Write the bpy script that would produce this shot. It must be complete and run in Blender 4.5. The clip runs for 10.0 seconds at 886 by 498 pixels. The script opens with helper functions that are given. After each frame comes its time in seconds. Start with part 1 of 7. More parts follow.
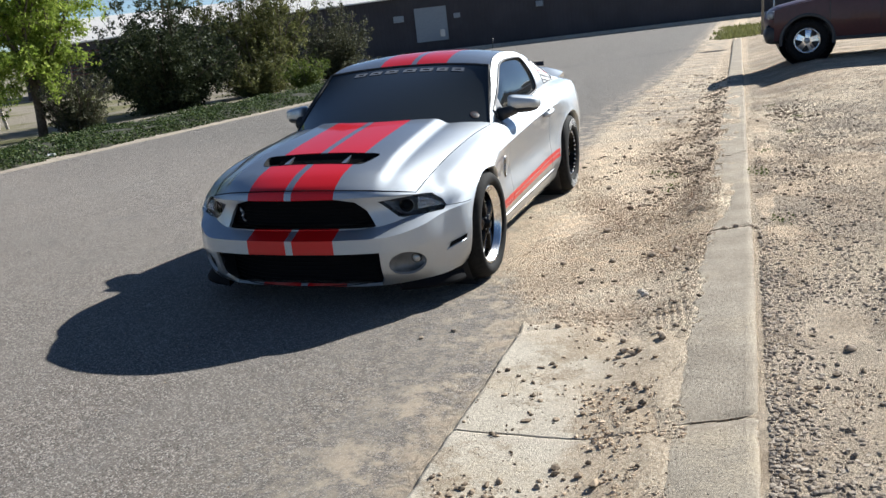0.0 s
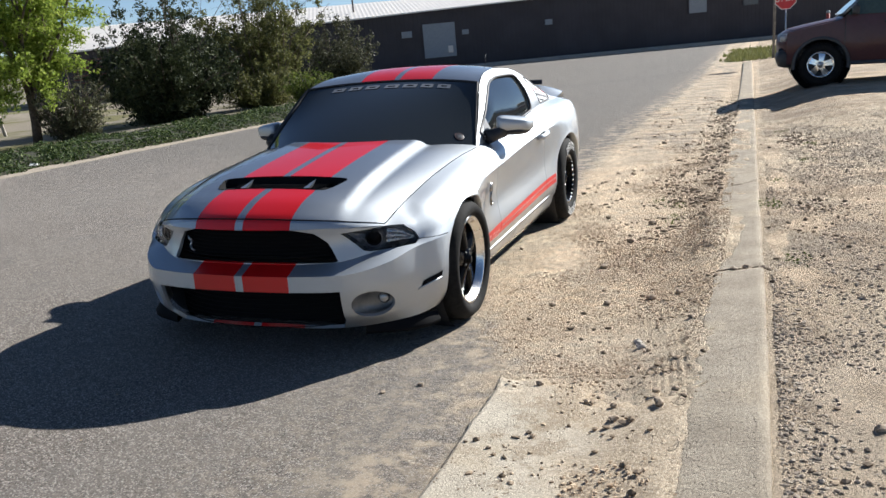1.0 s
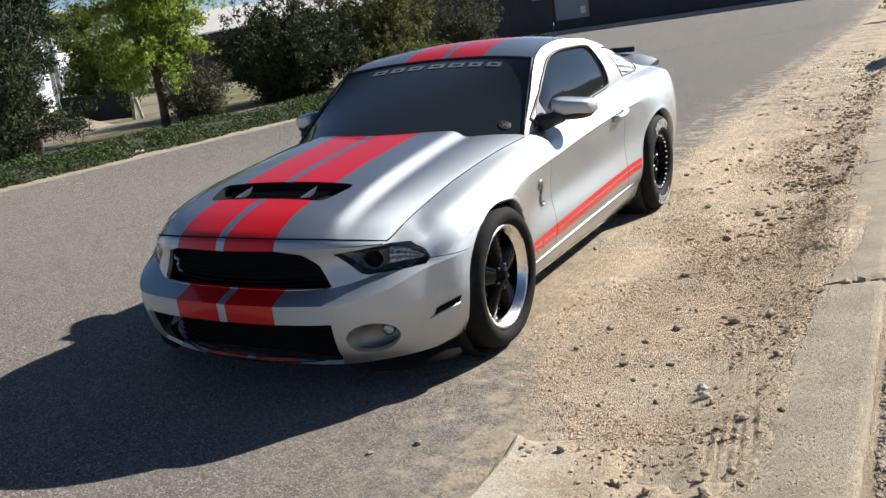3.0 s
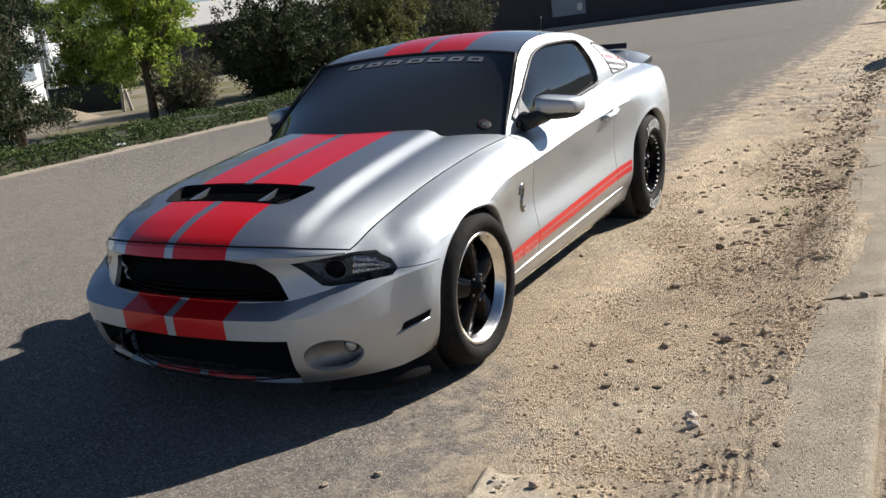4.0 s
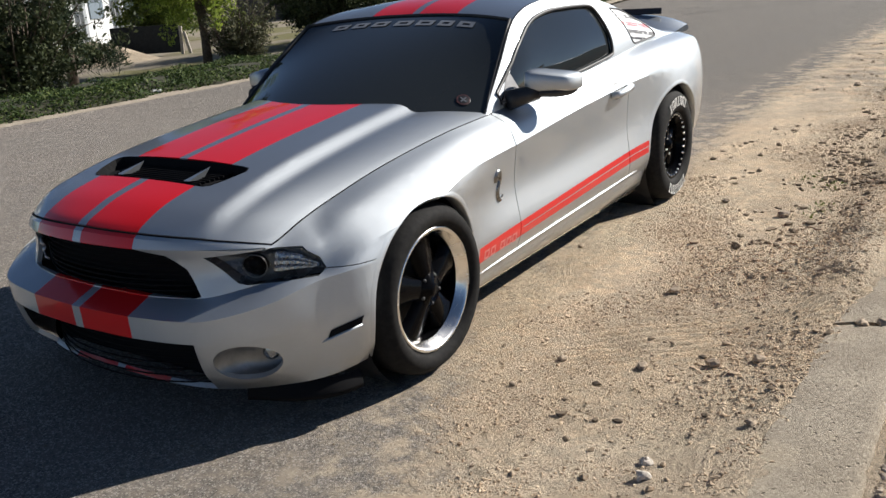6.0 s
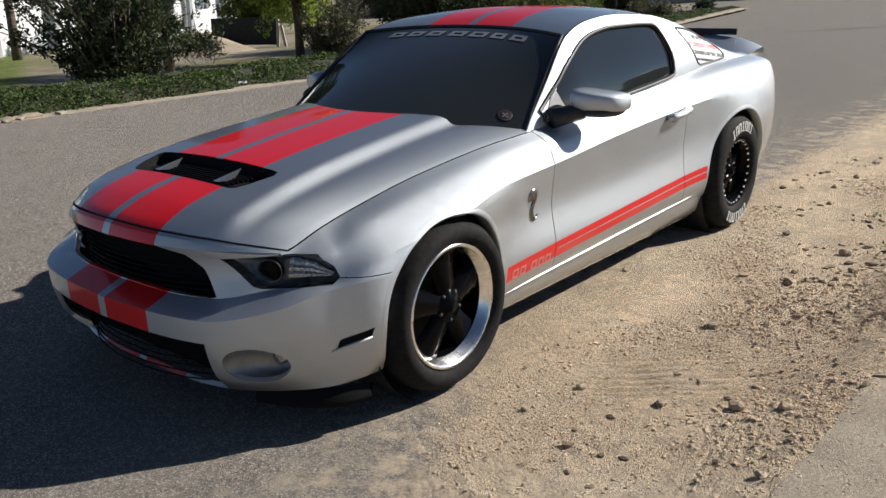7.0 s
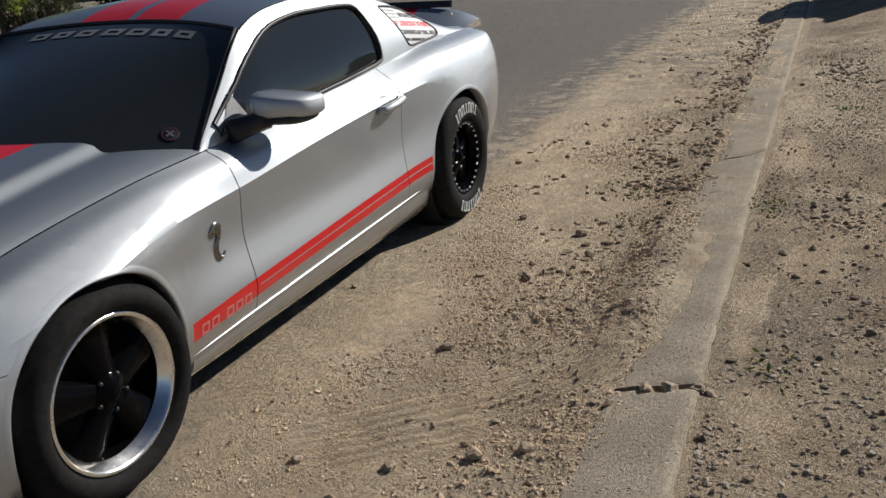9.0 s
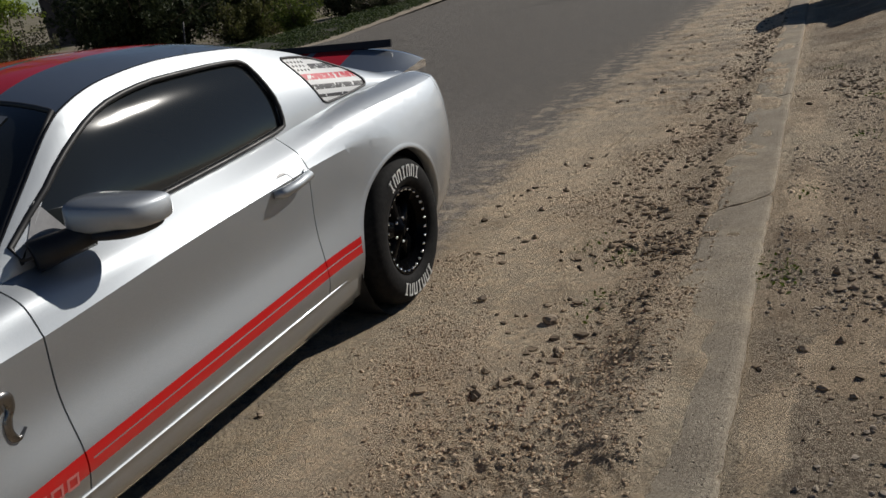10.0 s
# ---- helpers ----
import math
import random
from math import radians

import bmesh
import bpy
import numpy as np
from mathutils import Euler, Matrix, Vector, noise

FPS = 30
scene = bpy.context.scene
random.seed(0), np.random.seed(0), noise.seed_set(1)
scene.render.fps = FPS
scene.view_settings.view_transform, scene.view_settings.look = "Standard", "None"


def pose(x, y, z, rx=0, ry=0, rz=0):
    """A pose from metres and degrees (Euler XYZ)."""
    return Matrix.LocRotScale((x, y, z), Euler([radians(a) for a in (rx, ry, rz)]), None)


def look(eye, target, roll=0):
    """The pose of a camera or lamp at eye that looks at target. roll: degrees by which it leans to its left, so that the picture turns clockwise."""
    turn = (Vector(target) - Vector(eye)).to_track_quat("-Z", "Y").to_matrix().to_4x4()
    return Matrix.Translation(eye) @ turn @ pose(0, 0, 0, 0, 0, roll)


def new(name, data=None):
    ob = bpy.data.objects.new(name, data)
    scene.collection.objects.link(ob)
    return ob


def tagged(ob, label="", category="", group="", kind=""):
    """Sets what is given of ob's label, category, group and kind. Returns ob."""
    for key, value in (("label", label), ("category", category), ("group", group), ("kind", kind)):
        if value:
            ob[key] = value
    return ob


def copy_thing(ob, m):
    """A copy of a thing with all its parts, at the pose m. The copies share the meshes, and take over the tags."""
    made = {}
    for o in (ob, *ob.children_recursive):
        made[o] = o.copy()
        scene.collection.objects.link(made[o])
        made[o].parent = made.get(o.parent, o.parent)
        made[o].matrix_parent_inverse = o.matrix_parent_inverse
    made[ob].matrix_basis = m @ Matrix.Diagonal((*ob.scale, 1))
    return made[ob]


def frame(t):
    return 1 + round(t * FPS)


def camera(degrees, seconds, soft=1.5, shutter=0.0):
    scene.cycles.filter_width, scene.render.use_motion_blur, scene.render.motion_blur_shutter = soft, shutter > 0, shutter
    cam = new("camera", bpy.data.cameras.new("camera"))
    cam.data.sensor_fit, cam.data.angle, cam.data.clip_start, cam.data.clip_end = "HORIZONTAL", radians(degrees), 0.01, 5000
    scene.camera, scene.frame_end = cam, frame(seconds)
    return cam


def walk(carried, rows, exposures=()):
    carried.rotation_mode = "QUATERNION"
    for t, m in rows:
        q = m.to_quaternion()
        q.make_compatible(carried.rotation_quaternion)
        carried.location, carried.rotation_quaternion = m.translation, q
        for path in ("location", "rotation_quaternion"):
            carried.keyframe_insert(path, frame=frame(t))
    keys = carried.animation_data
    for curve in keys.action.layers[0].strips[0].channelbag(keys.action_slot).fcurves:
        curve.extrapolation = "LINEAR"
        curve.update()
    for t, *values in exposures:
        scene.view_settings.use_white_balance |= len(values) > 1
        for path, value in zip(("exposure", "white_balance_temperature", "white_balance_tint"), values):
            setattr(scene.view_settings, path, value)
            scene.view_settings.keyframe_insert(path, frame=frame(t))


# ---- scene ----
cam = camera(54.6, 10.0)
PATH = [
    (0, (2.387, -4.933, 1.513), (1.723, -3.113, 1.018), -4.8),
    (0.5, (2.332, -4.647, 1.477), (1.721, -2.803, 1.003), -3.7),
    (1, (2.36, -4.341, 1.479), (1.683, -2.516, 1.02), -3.5),
    (1.5, (2.455, -4.111, 1.489), (1.643, -2.359, 0.971), -4.3),
    (2, (2.474, -3.854, 1.46), (1.715, -2.098, 0.878), -5.4),
    (2.5, (2.529, -3.651, 1.488), (1.644, -1.933, 0.971), -6.2),
    (2.7, (2.578, -3.542, 1.491), (1.635, -1.851, 0.99), -6.4),
    (3.8, (2.511, -3.125, 1.448), (1.52, -1.475, 0.908), -6.9),
    (4, (2.511, -3.086, 1.453), (1.55, -1.41, 0.934), -5.8),
    (4.5, (2.56, -2.97, 1.455), (1.522, -1.342, 0.933), -2.8),
    (5, (2.647, -2.856, 1.457), (1.549, -1.294, 0.861), -3.1),
    (5.5, (2.654, -2.673, 1.461), (1.599, -1.087, 0.854), -4.4),
    (5.7, (2.632, -2.59, 1.461), (1.587, -0.997, 0.853), -4.4),
    (6.8, (2.8, -2.3, 1.489), (1.571, -0.848, 0.871), -2.0),
    (7, (2.808, -2.299, 1.493), (1.577, -0.841, 0.895), -1.6),
    (7.5, (2.748, -2.264, 1.493), (1.583, -0.739, 0.929), -1.5),
    (8, (2.715, -2.215, 1.495), (1.709, -0.586, 0.916), -2.0),
    (8.5, (2.703, -2.017, 1.484), (1.807, -0.343, 0.855), -3.6),
    (9, (2.731, -1.606, 1.518), (1.94, 0.098, 0.832), -4.1),
    (9.2, (2.709, -1.437, 1.519), (1.973, 0.282, 0.808), -3.9),
    (9.5, (2.665, -1.14, 1.495), (1.967, 0.615, 0.836), -1.9),
    (10, (2.679, -0.637, 1.516), (1.86, 1.07, 0.873), -7.6),
]
EXPOSURES = [(0, 0.87, 5950, 8), (1, 0.86, 6050, 9), (2.5, 0.85, 6230, 9), (4.5, 0.60, 6380, 10), (5.5, 0.63, 6380, 10), (7.5, 0.45, 6380, 10), (8.5, 0.24, 6380, 10), (9, -0.09, 6380, 10), (9.5, -0.53, 6380, 10), (10, -0.60, 6380, 10)]
walk(cam, [(t, look(eye, target, roll)) for t, eye, target, roll in PATH], EXPOSURES)

from mathutils.bvhtree import BVHTree

# ---- world and sun ----
SUN = Vector((0.84, 1.36, 1.0)).normalized()
world = bpy.data.worlds.new("sky")
scene.world = world
world.use_nodes = True
wn = world.node_tree.nodes
sky = wn.new("ShaderNodeTexSky")
sky.sky_type, sky.sun_disc = "NISHITA", False
sky.sun_elevation, sky.sun_rotation = math.asin(SUN.z), math.atan2(SUN.x, SUN.y)
sky.air_density, sky.dust_density, sky.ozone_density, sky.altitude = 0.7, 0.0, 1.0, 1500
wn["Background"].inputs[1].default_value = 0.054
world.node_tree.links.new(sky.outputs[0], wn["Background"].inputs[0])
lamp = bpy.data.lights.new("sun", "SUN")
lamp.energy, lamp.angle, lamp.color = 5.0, radians(0.53), (1.0, 0.94, 0.85)
sun = new("sun", lamp)
sun.matrix_world = look((0, 0, 0), -SUN)


# ---- small helpers ----
def link_mesh(name, bm, material, smooth=True):
    me = bpy.data.meshes.new(name)
    bm.to_mesh(me)
    bm.free()
    if smooth:
        me.shade_smooth()
    for m in material if isinstance(material, (list, tuple)) else [material]:
        me.materials.append(m)
    return new(name, me)


def part(name, bm, material, parent, label="", smooth=True):
    """One mesh object under a thing or under a part; painted skins face outwards."""
    if not isinstance(material, (list, tuple)) and material.name.startswith("silver paint"):
        bmesh.ops.recalc_face_normals(bm, faces=bm.faces)
        if sum(f.normal.dot(f.calc_center_median() - Vector((0, 1.3, 0.5))) * f.calc_area() for f in bm.faces) < 0:
            bmesh.ops.reverse_faces(bm, faces=bm.faces)
    ob = link_mesh(name, bm, material, smooth)
    ob.parent = parent
    return tagged(ob, label)


def thing(name, label, category, group="", kind="", at=None):
    ob = new(name)
    ob.empty_display_size = 0.1
    if at is not None:
        ob.matrix_basis = at
    return tagged(ob, label, category, group, kind)


def mesh_arrays(name, verts, faces, material, smooth=False):
    me = bpy.data.meshes.new(name)
    me.from_pydata(verts, [], faces)
    me.materials.append(material)
    if smooth:
        me.shade_smooth()
    return new(name, me)


def quads_mesh(name, quads, material):
    """A mesh of loose quads from an array (n, 4, 3)."""
    n = len(quads)
    me = bpy.data.meshes.new(name)
    me.vertices.add(4 * n)
    me.vertices.foreach_set("co", np.ascontiguousarray(quads, dtype=np.float32).ravel())
    me.loops.add(4 * n)
    me.loops.foreach_set("vertex_index", np.arange(4 * n, dtype=np.int32))
    me.polygons.add(n)
    me.polygons.foreach_set("loop_start", np.arange(0, 4 * n, 4, dtype=np.int32))
    me.update(calc_edges=True)
    me.materials.append(material)
    return new(name, me)


def box(bm, size, at=(0, 0, 0), turn=None, bevel=0.0):
    m = Matrix.Translation(at) @ (turn or Matrix()) @ Matrix.Diagonal((*size, 1))
    made = bmesh.ops.create_cube(bm, size=1, matrix=m)["verts"]
    if bevel:
        edges = list({e for v in made for e in v.link_edges})
        bmesh.ops.bevel(bm, geom=edges, offset=bevel, segments=2, affect="EDGES", profile=0.6)
    return bm


def lathe(bm, profile, steps=48, axis="x", caps=False):
    """Turns a profile of (radius, along) round the axis."""
    rings = []
    for k in range(steps):
        a = 2 * math.pi * k / steps
        ring = []
        for r, h in profile:
            c, s = r * math.cos(a), r * math.sin(a)
            ring.append(bm.verts.new((h, c, s) if axis == "x" else (c, s, h)))
        rings.append(ring)
    for k in range(steps):
        a, b = rings[k], rings[(k + 1) % steps]
        for i in range(len(profile) - 1):
            bm.faces.new((a[i], a[i + 1], b[i + 1], b[i]))
    return bm


def tube(bm, points, radius, sides=8, closed=False):
    """A round bar along points; radius may be a list."""
    pts = [Vector(p) for p in points]
    n = len(pts)
    rings = []
    for i, p in enumerate(pts):
        a = pts[i - 1] if i or closed else p
        b = pts[(i + 1) % n] if i < n - 1 or closed else p
        d = (b - a).normalized()
        side = d.cross(Vector((0, 0, 1)))
        side = d.cross(Vector((1, 0, 0))) if side.length < 0.1 else side
        side.normalize()
        up = side.cross(d)
        r = float(radius[i] if isinstance(radius, (list, tuple)) else radius)
        rings.append([bm.verts.new(p + r * (math.cos(t) * side + math.sin(t) * up)) for t in (2 * math.pi * k / sides for k in range(sides))])
    for i in range(n if closed else n - 1):
        a, b = rings[i], rings[(i + 1) % n]
        for k in range(sides):
            bm.faces.new((a[k], a[(k + 1) % sides], b[(k + 1) % sides], b[k]))
    if not closed:
        bm.faces.new(rings[0][::-1])
        bm.faces.new(rings[-1])
    return bm


def grid(bm, pts):
    """Quads over a grid of places; returns the rows of vertices."""
    rows = [[bm.verts.new(p) for p in row] for row in pts]
    for a, b in zip(rows, rows[1:]):
        for i in range(len(a) - 1):
            bm.faces.new((a[i], a[i + 1], b[i + 1], b[i]))
    return rows


def spline(knots, t):
    """A smooth curve through knots (any dimension) at t from 0 to len - 1."""
    n = len(knots)
    i = min(max(int(t), 0), n - 2)
    f = t - i
    p1, p2 = np.array(knots[i], float), np.array(knots[i + 1], float)
    p0 = np.array(knots[i - 1], float) if i else 2 * p1 - p2
    p3 = np.array(knots[i + 2], float) if i + 2 < n else 2 * p2 - p1
    d1, d2 = (p2 - p0) / 2, (p3 - p1) / 2
    lim = np.abs(p2 - p1) * 1.5 + 1e-9
    d1, d2 = np.clip(d1, -lim, lim), np.clip(d2, -lim, lim)
    return (2 * f**3 - 3 * f**2 + 1) * p1 + (f**3 - 2 * f**2 + f) * d1 + (-2 * f**3 + 3 * f**2) * p2 + (f**3 - f**2) * d2


def curve_at(xs, ys, x):
    """A smooth function through (xs, ys)."""
    i = int(np.clip(np.searchsorted(xs, x) - 1, 0, len(xs) - 2))
    m = np.gradient(np.array(ys, float), np.array(xs, float))
    h = xs[i + 1] - xs[i]
    f = (x - xs[i]) / h
    f = min(max(f, 0.0), 1.0)
    return float((2 * f**3 - 3 * f**2 + 1) * ys[i] + (f**3 - 2 * f**2 + f) * h * m[i] + (-2 * f**3 + 3 * f**2) * ys[i + 1] + (f**3 - f**2) * h * m[i + 1])


def smooth(a, b, x):
    t = min(max((x - a) / (b - a), 0.0), 1.0)
    return t * t * (3 - 2 * t)


# ---- materials ----
class Mat:
    """A node material with short ways to wire it."""

    def __init__(self, name, color=(0.5, 0.5, 0.5), rough=0.5, metal=0.0, coat=0.0, spec=0.5):
        self.m = bpy.data.materials.new(name)
        self.m.use_nodes = True
        self.nt = self.m.node_tree
        self.b = self.nt.nodes["Principled BSDF"]
        self.b.inputs["Base Color"].default_value = (*color, 1)
        self.b.inputs["Roughness"].default_value = rough
        self.b.inputs["Metallic"].default_value = metal
        self.b.inputs["Coat Weight"].default_value = coat
        self.b.inputs["Coat Roughness"].default_value = 0.04
        self.b.inputs["Specular IOR Level"].default_value = spec
        self.co = self.node("ShaderNodeTexCoord").outputs["Object"]

    def node(self, kind, **props):
        n = self.nt.nodes.new(kind)
        for k, v in props.items():
            if k == "op":
                n.operation = v
            elif k == "blend":
                n.blend_type = v
        return n

    def link(self, a, b):
        self.nt.links.new(a, b)

    def noise(self, scale, detail=4, rough=0.6, co=None, stretch=None):
        n = self.node("ShaderNodeTexNoise")
        n.inputs["Scale"].default_value, n.inputs["Detail"].default_value, n.inputs["Roughness"].default_value = scale, detail, rough
        src = co or self.co
        if stretch:
            mp = self.node("ShaderNodeMapping")
            mp.inputs["Scale"].default_value = stretch
            self.link(src, mp.inputs[0])
            src = mp.outputs[0]
        self.link(src, n.inputs["Vector"])
        return n.outputs["Fac"]

    def voronoi(self, scale, out="Distance", co=None):
        n = self.node("ShaderNodeTexVoronoi")
        n.inputs["Scale"].default_value = scale
        self.link(co or self.co, n.inputs["Vector"])
        if out == "Color":
            return self.xyz(n.outputs[out])[0]
        return n.outputs[out]

    def math(self, op, a, b=0.0, c=None):
        n = self.node("ShaderNodeMath", op=op)
        for i, v in enumerate((a, b) if c is None else (a, b, c)):
            if isinstance(v, (int, float)):
                n.inputs[i].default_value = v
            else:
                self.link(v, n.inputs[i])
        return n.outputs[0]

    def ramp(self, fac, lo, hi, a=0.0, b=1.0):
        n = self.node("ShaderNodeMapRange")
        n.interpolation_type = "SMOOTHSTEP"
        n.inputs["From Min"].default_value, n.inputs["From Max"].default_value = lo, hi
        n.inputs["To Min"].default_value, n.inputs["To Max"].default_value = a, b
        self.link(fac, n.inputs["Value"])
        return n.outputs[0]

    def mix(self, fac, a, b, blend="MIX"):
        n = self.node("ShaderNodeMix", blend=blend)
        n.data_type = "RGBA"
        for v, i in ((fac, 0), (a, 6), (b, 7)):
            if isinstance(v, (int, float)):
                n.inputs[i].default_value = v
            elif isinstance(v, tuple):
                n.inputs[i].default_value = (*v, 1)
            else:
                self.link(v, n.inputs[i])
        return n.outputs[2]

    def xyz(self, co=None):
        n = self.node("ShaderNodeSeparateXYZ")
        self.link(co or self.co, n.inputs[0])
        return n.outputs

    def attr(self, name):
        n = self.node("ShaderNodeAttribute")
        n.attribute_name = name
        return n.outputs["Fac"]

    def random(self):
        return self.node("ShaderNodeObjectInfo").outputs["Random"]

    def island(self):
        return self.node("ShaderNodeNewGeometry").outputs["Random Per Island"]

    def base(self, socket):
        self.link(socket, self.b.inputs["Base Color"])
        return self

    def rough(self, socket):
        self.link(socket, self.b.inputs["Roughness"])
        return self

    def bump(self, height, strength=0.3, distance=0.01):
        n = self.node("ShaderNodeBump")
        n.inputs["Strength"].default_value, n.inputs["Distance"].default_value = strength, distance
        self.link(height, n.inputs["Height"])
        self.link(n.outputs[0], self.b.inputs["Normal"])
        return self


def leaf_material(name, dark, mid, light, glow=0.25):
    w = Mat(name, mid, 0.62, spec=0.22)
    r = w.island()
    c = w.mix(w.ramp(r, 0.0, 0.6), dark, mid)
    c = w.mix(w.ramp(r, 0.55, 1.0), c, light)
    c = w.mix(w.ramp(w.noise(0.9), 0.35, 0.7, 0.0, 0.55), c, tuple(0.6 * v for v in mid))
    w.base(c)
    t = w.node("ShaderNodeBsdfTranslucent")
    w.link(c, t.inputs[0])
    a = w.node("ShaderNodeMixShader")
    a.inputs[0].default_value = glow
    w.link(w.b.outputs[0], a.inputs[1])
    w.link(t.outputs[0], a.inputs[2])
    w.link(a.outputs[0], w.nt.nodes["Material Output"].inputs[0])
    return w.m


def plain(name, color, rough=0.5, metal=0.0, coat=0.0, vary=0.12, scale=20.0, bump=0.0):
    w = Mat(name, color, rough, metal, coat)
    n = w.noise(scale)
    w.base(w.mix(w.ramp(n, 0.3, 0.7), tuple(c * (1 - vary) for c in color), tuple(min(1, c * (1 + vary)) for c in color)))
    w.rough(w.ramp(w.noise(scale * 0.37), 0.3, 0.7, max(0.02, rough - 0.08), min(1, rough + 0.08)))
    if bump:
        w.bump(n, bump, 0.004)
    return w.m


def rubber():
    w = Mat("tyre rubber", (0.010, 0.010, 0.0105), 0.8, spec=0.18)
    n = w.noise(40, 4)
    w.base(w.mix(w.ramp(n, 0.3, 0.7), (0.007, 0.007, 0.0075), (0.015, 0.0145, 0.014)))
    w.bump(n, 0.15, 0.004)
    return w.m


def asphalt_colour(w, co):
    grain = w.noise(260, 4, 0.85, co)
    speck = w.voronoi(190, "Distance", co)
    tone = w.voronoi(190, "Color", co)
    c = w.mix(w.ramp(grain, 0.32, 0.68), (0.147, 0.126, 0.109), (0.289, 0.251, 0.214))
    chip = w.math("MULTIPLY", w.ramp(speck, 0.35, 0.60, 1.0, 0.0), w.ramp(tone, 0.70, 0.84))
    c = w.mix(w.math("MULTIPLY", chip, 0.95), c, (0.66, 0.62, 0.56))
    pit = w.math("MULTIPLY", w.ramp(speck, 0.35, 0.60, 1.0, 0.0), w.ramp(tone, 0.32, 0.18))
    c = w.mix(w.math("MULTIPLY", pit, 0.95), c, (0.055, 0.052, 0.05))
    big, shade = w.voronoi(85, "Distance", co), w.voronoi(85, "Color", co)
    lump = w.ramp(big, 0.30, 0.50, 1.0, 0.0)
    c = w.mix(w.math("MULTIPLY", w.math("MULTIPLY", lump, w.ramp(shade, 0.62, 0.70)), 0.9), c, (0.56, 0.49, 0.42))
    c = w.mix(w.math("MULTIPLY", w.math("MULTIPLY", lump, w.ramp(shade, 0.36, 0.28)), 0.9), c, (0.065, 0.058, 0.052))
    c = w.mix(w.ramp(w.noise(0.5, 6, 0.65, co), 0.35, 0.7, 0.0, 0.40), c, (0.255, 0.234, 0.206))
    c = w.mix(w.ramp(w.noise(2.6, 6, 0.65, co), 0.5, 0.75, 0.0, 0.4), c, (0.185, 0.175, 0.165))
    # long worn streaks along the street
    c = w.mix(w.ramp(w.noise(1.0, 5, 0.6, co, (1.6, 0.07, 1)), 0.5, 0.72, 0.0, 0.35), c, (0.30, 0.272, 0.235))
    return c, grain, speck


def ground_material():
    """Worn asphalt, sandy dirt that has washed over its edge, and gravel past the kerb."""
    w = Mat("ground", rough=0.95, spec=0.2)
    x, y, z = w.xyz()
    c, grain, speck = asphalt_colour(w, w.co)
    # the asphalt mixes towards a darker grey further up the street
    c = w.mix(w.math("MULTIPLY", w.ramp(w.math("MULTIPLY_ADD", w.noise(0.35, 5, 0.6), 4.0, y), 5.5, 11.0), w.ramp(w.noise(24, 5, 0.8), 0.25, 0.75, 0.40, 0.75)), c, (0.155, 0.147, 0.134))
    broad, fine, mid = w.noise(0.6, 6), w.noise(110, 6, 0.8), w.noise(5.5, 6, 0.65)
    grit_a, grit_b = w.voronoi(95), w.voronoi(260)
    tone = w.voronoi(95, "Color")
    dirt = w.mix(w.ramp(mid, 0.3, 0.7), (0.635, 0.48, 0.315), (0.815, 0.635, 0.44))
    dirt = w.mix(w.ramp(w.noise(1.7, 6), 0.48, 0.72, 0.0, 0.75), dirt, (0.84, 0.70, 0.50))
    dirt = w.mix(w.ramp(w.noise(1.1, 6, 0.65), 0.50, 0.66, 0.0, 0.45), dirt, (0.52, 0.34, 0.19))
    # dark specks put into the colour for the grains' small shadows
    dirt = w.mix(w.ramp(fine, 0.50, 0.60, 0.0, 0.5), dirt, (0.34, 0.245, 0.16))
    dirt = w.mix(w.ramp(w.noise(38, 5, 0.75), 0.54, 0.64, 0.0, 0.33), dirt, (0.38, 0.27, 0.17))
    fleck = w.voronoi(210, "Color")
    dirt = w.mix(w.math("MULTIPLY", w.ramp(fleck, 0.78, 0.88), 0.55), dirt, (0.92, 0.80, 0.62))
    dirt = w.mix(w.math("MULTIPLY", w.ramp(fleck, 0.20, 0.12), 0.5), dirt, (0.20, 0.145, 0.095))
    # hard trodden patches and bands of loose grit, laid out with the stones
    packed = w.ramp(w.math("MULTIPLY_ADD", w.math("SUBTRACT", w.noise(5, 8, 0.75), 0.5), 1.7, w.attr("packed")), 0.32, 0.56)
    packed = w.math("MAXIMUM", packed, w.ramp(w.noise(2.1, 7, 0.62), 0.54, 0.60, 0.0, 0.6))
    gritty = w.math("MAXIMUM", w.ramp(w.math("MULTIPLY_ADD", w.math("SUBTRACT", w.noise(9, 6, 0.7), 0.5), 0.8, w.attr("grit")), 0.25, 0.6), w.ramp(w.noise(1.35, 5, 0.65), 0.50, 0.62, 0.0, 0.6))
    gritty = w.math("MULTIPLY", gritty, w.math("SUBTRACT", 1.0, packed))
    dirt = w.mix(w.math("MULTIPLY", gritty, 0.5), dirt, (0.42, 0.335, 0.245))
    grains = w.mix(w.ramp(tone, 0.25, 0.8), (0.20, 0.16, 0.12), (0.58, 0.50, 0.40))
    dirt = w.mix(w.math("MULTIPLY", w.math("MULTIPLY", gritty, w.ramp(grit_a, 0.15, 0.42, 1.0, 0.0)), 0.6), dirt, grains)
    dirt = w.mix(w.math("MULTIPLY", w.ramp(w.noise(0.45, 5, 0.6), 0.42, 0.62), 0.5), dirt, (0.84, 0.72, 0.54))
    # smooth trodden patches among damp brown ones
    dirt = w.mix(w.math("MULTIPLY", packed, 0.6), dirt, (0.89, 0.70, 0.49))
    dirt = w.mix(w.ramp(w.noise(1.7, 7, 0.68, w.co, (1.4, 0.7, 1)), 0.53, 0.60, 0.0, 0.38), dirt, (0.48, 0.34, 0.21))
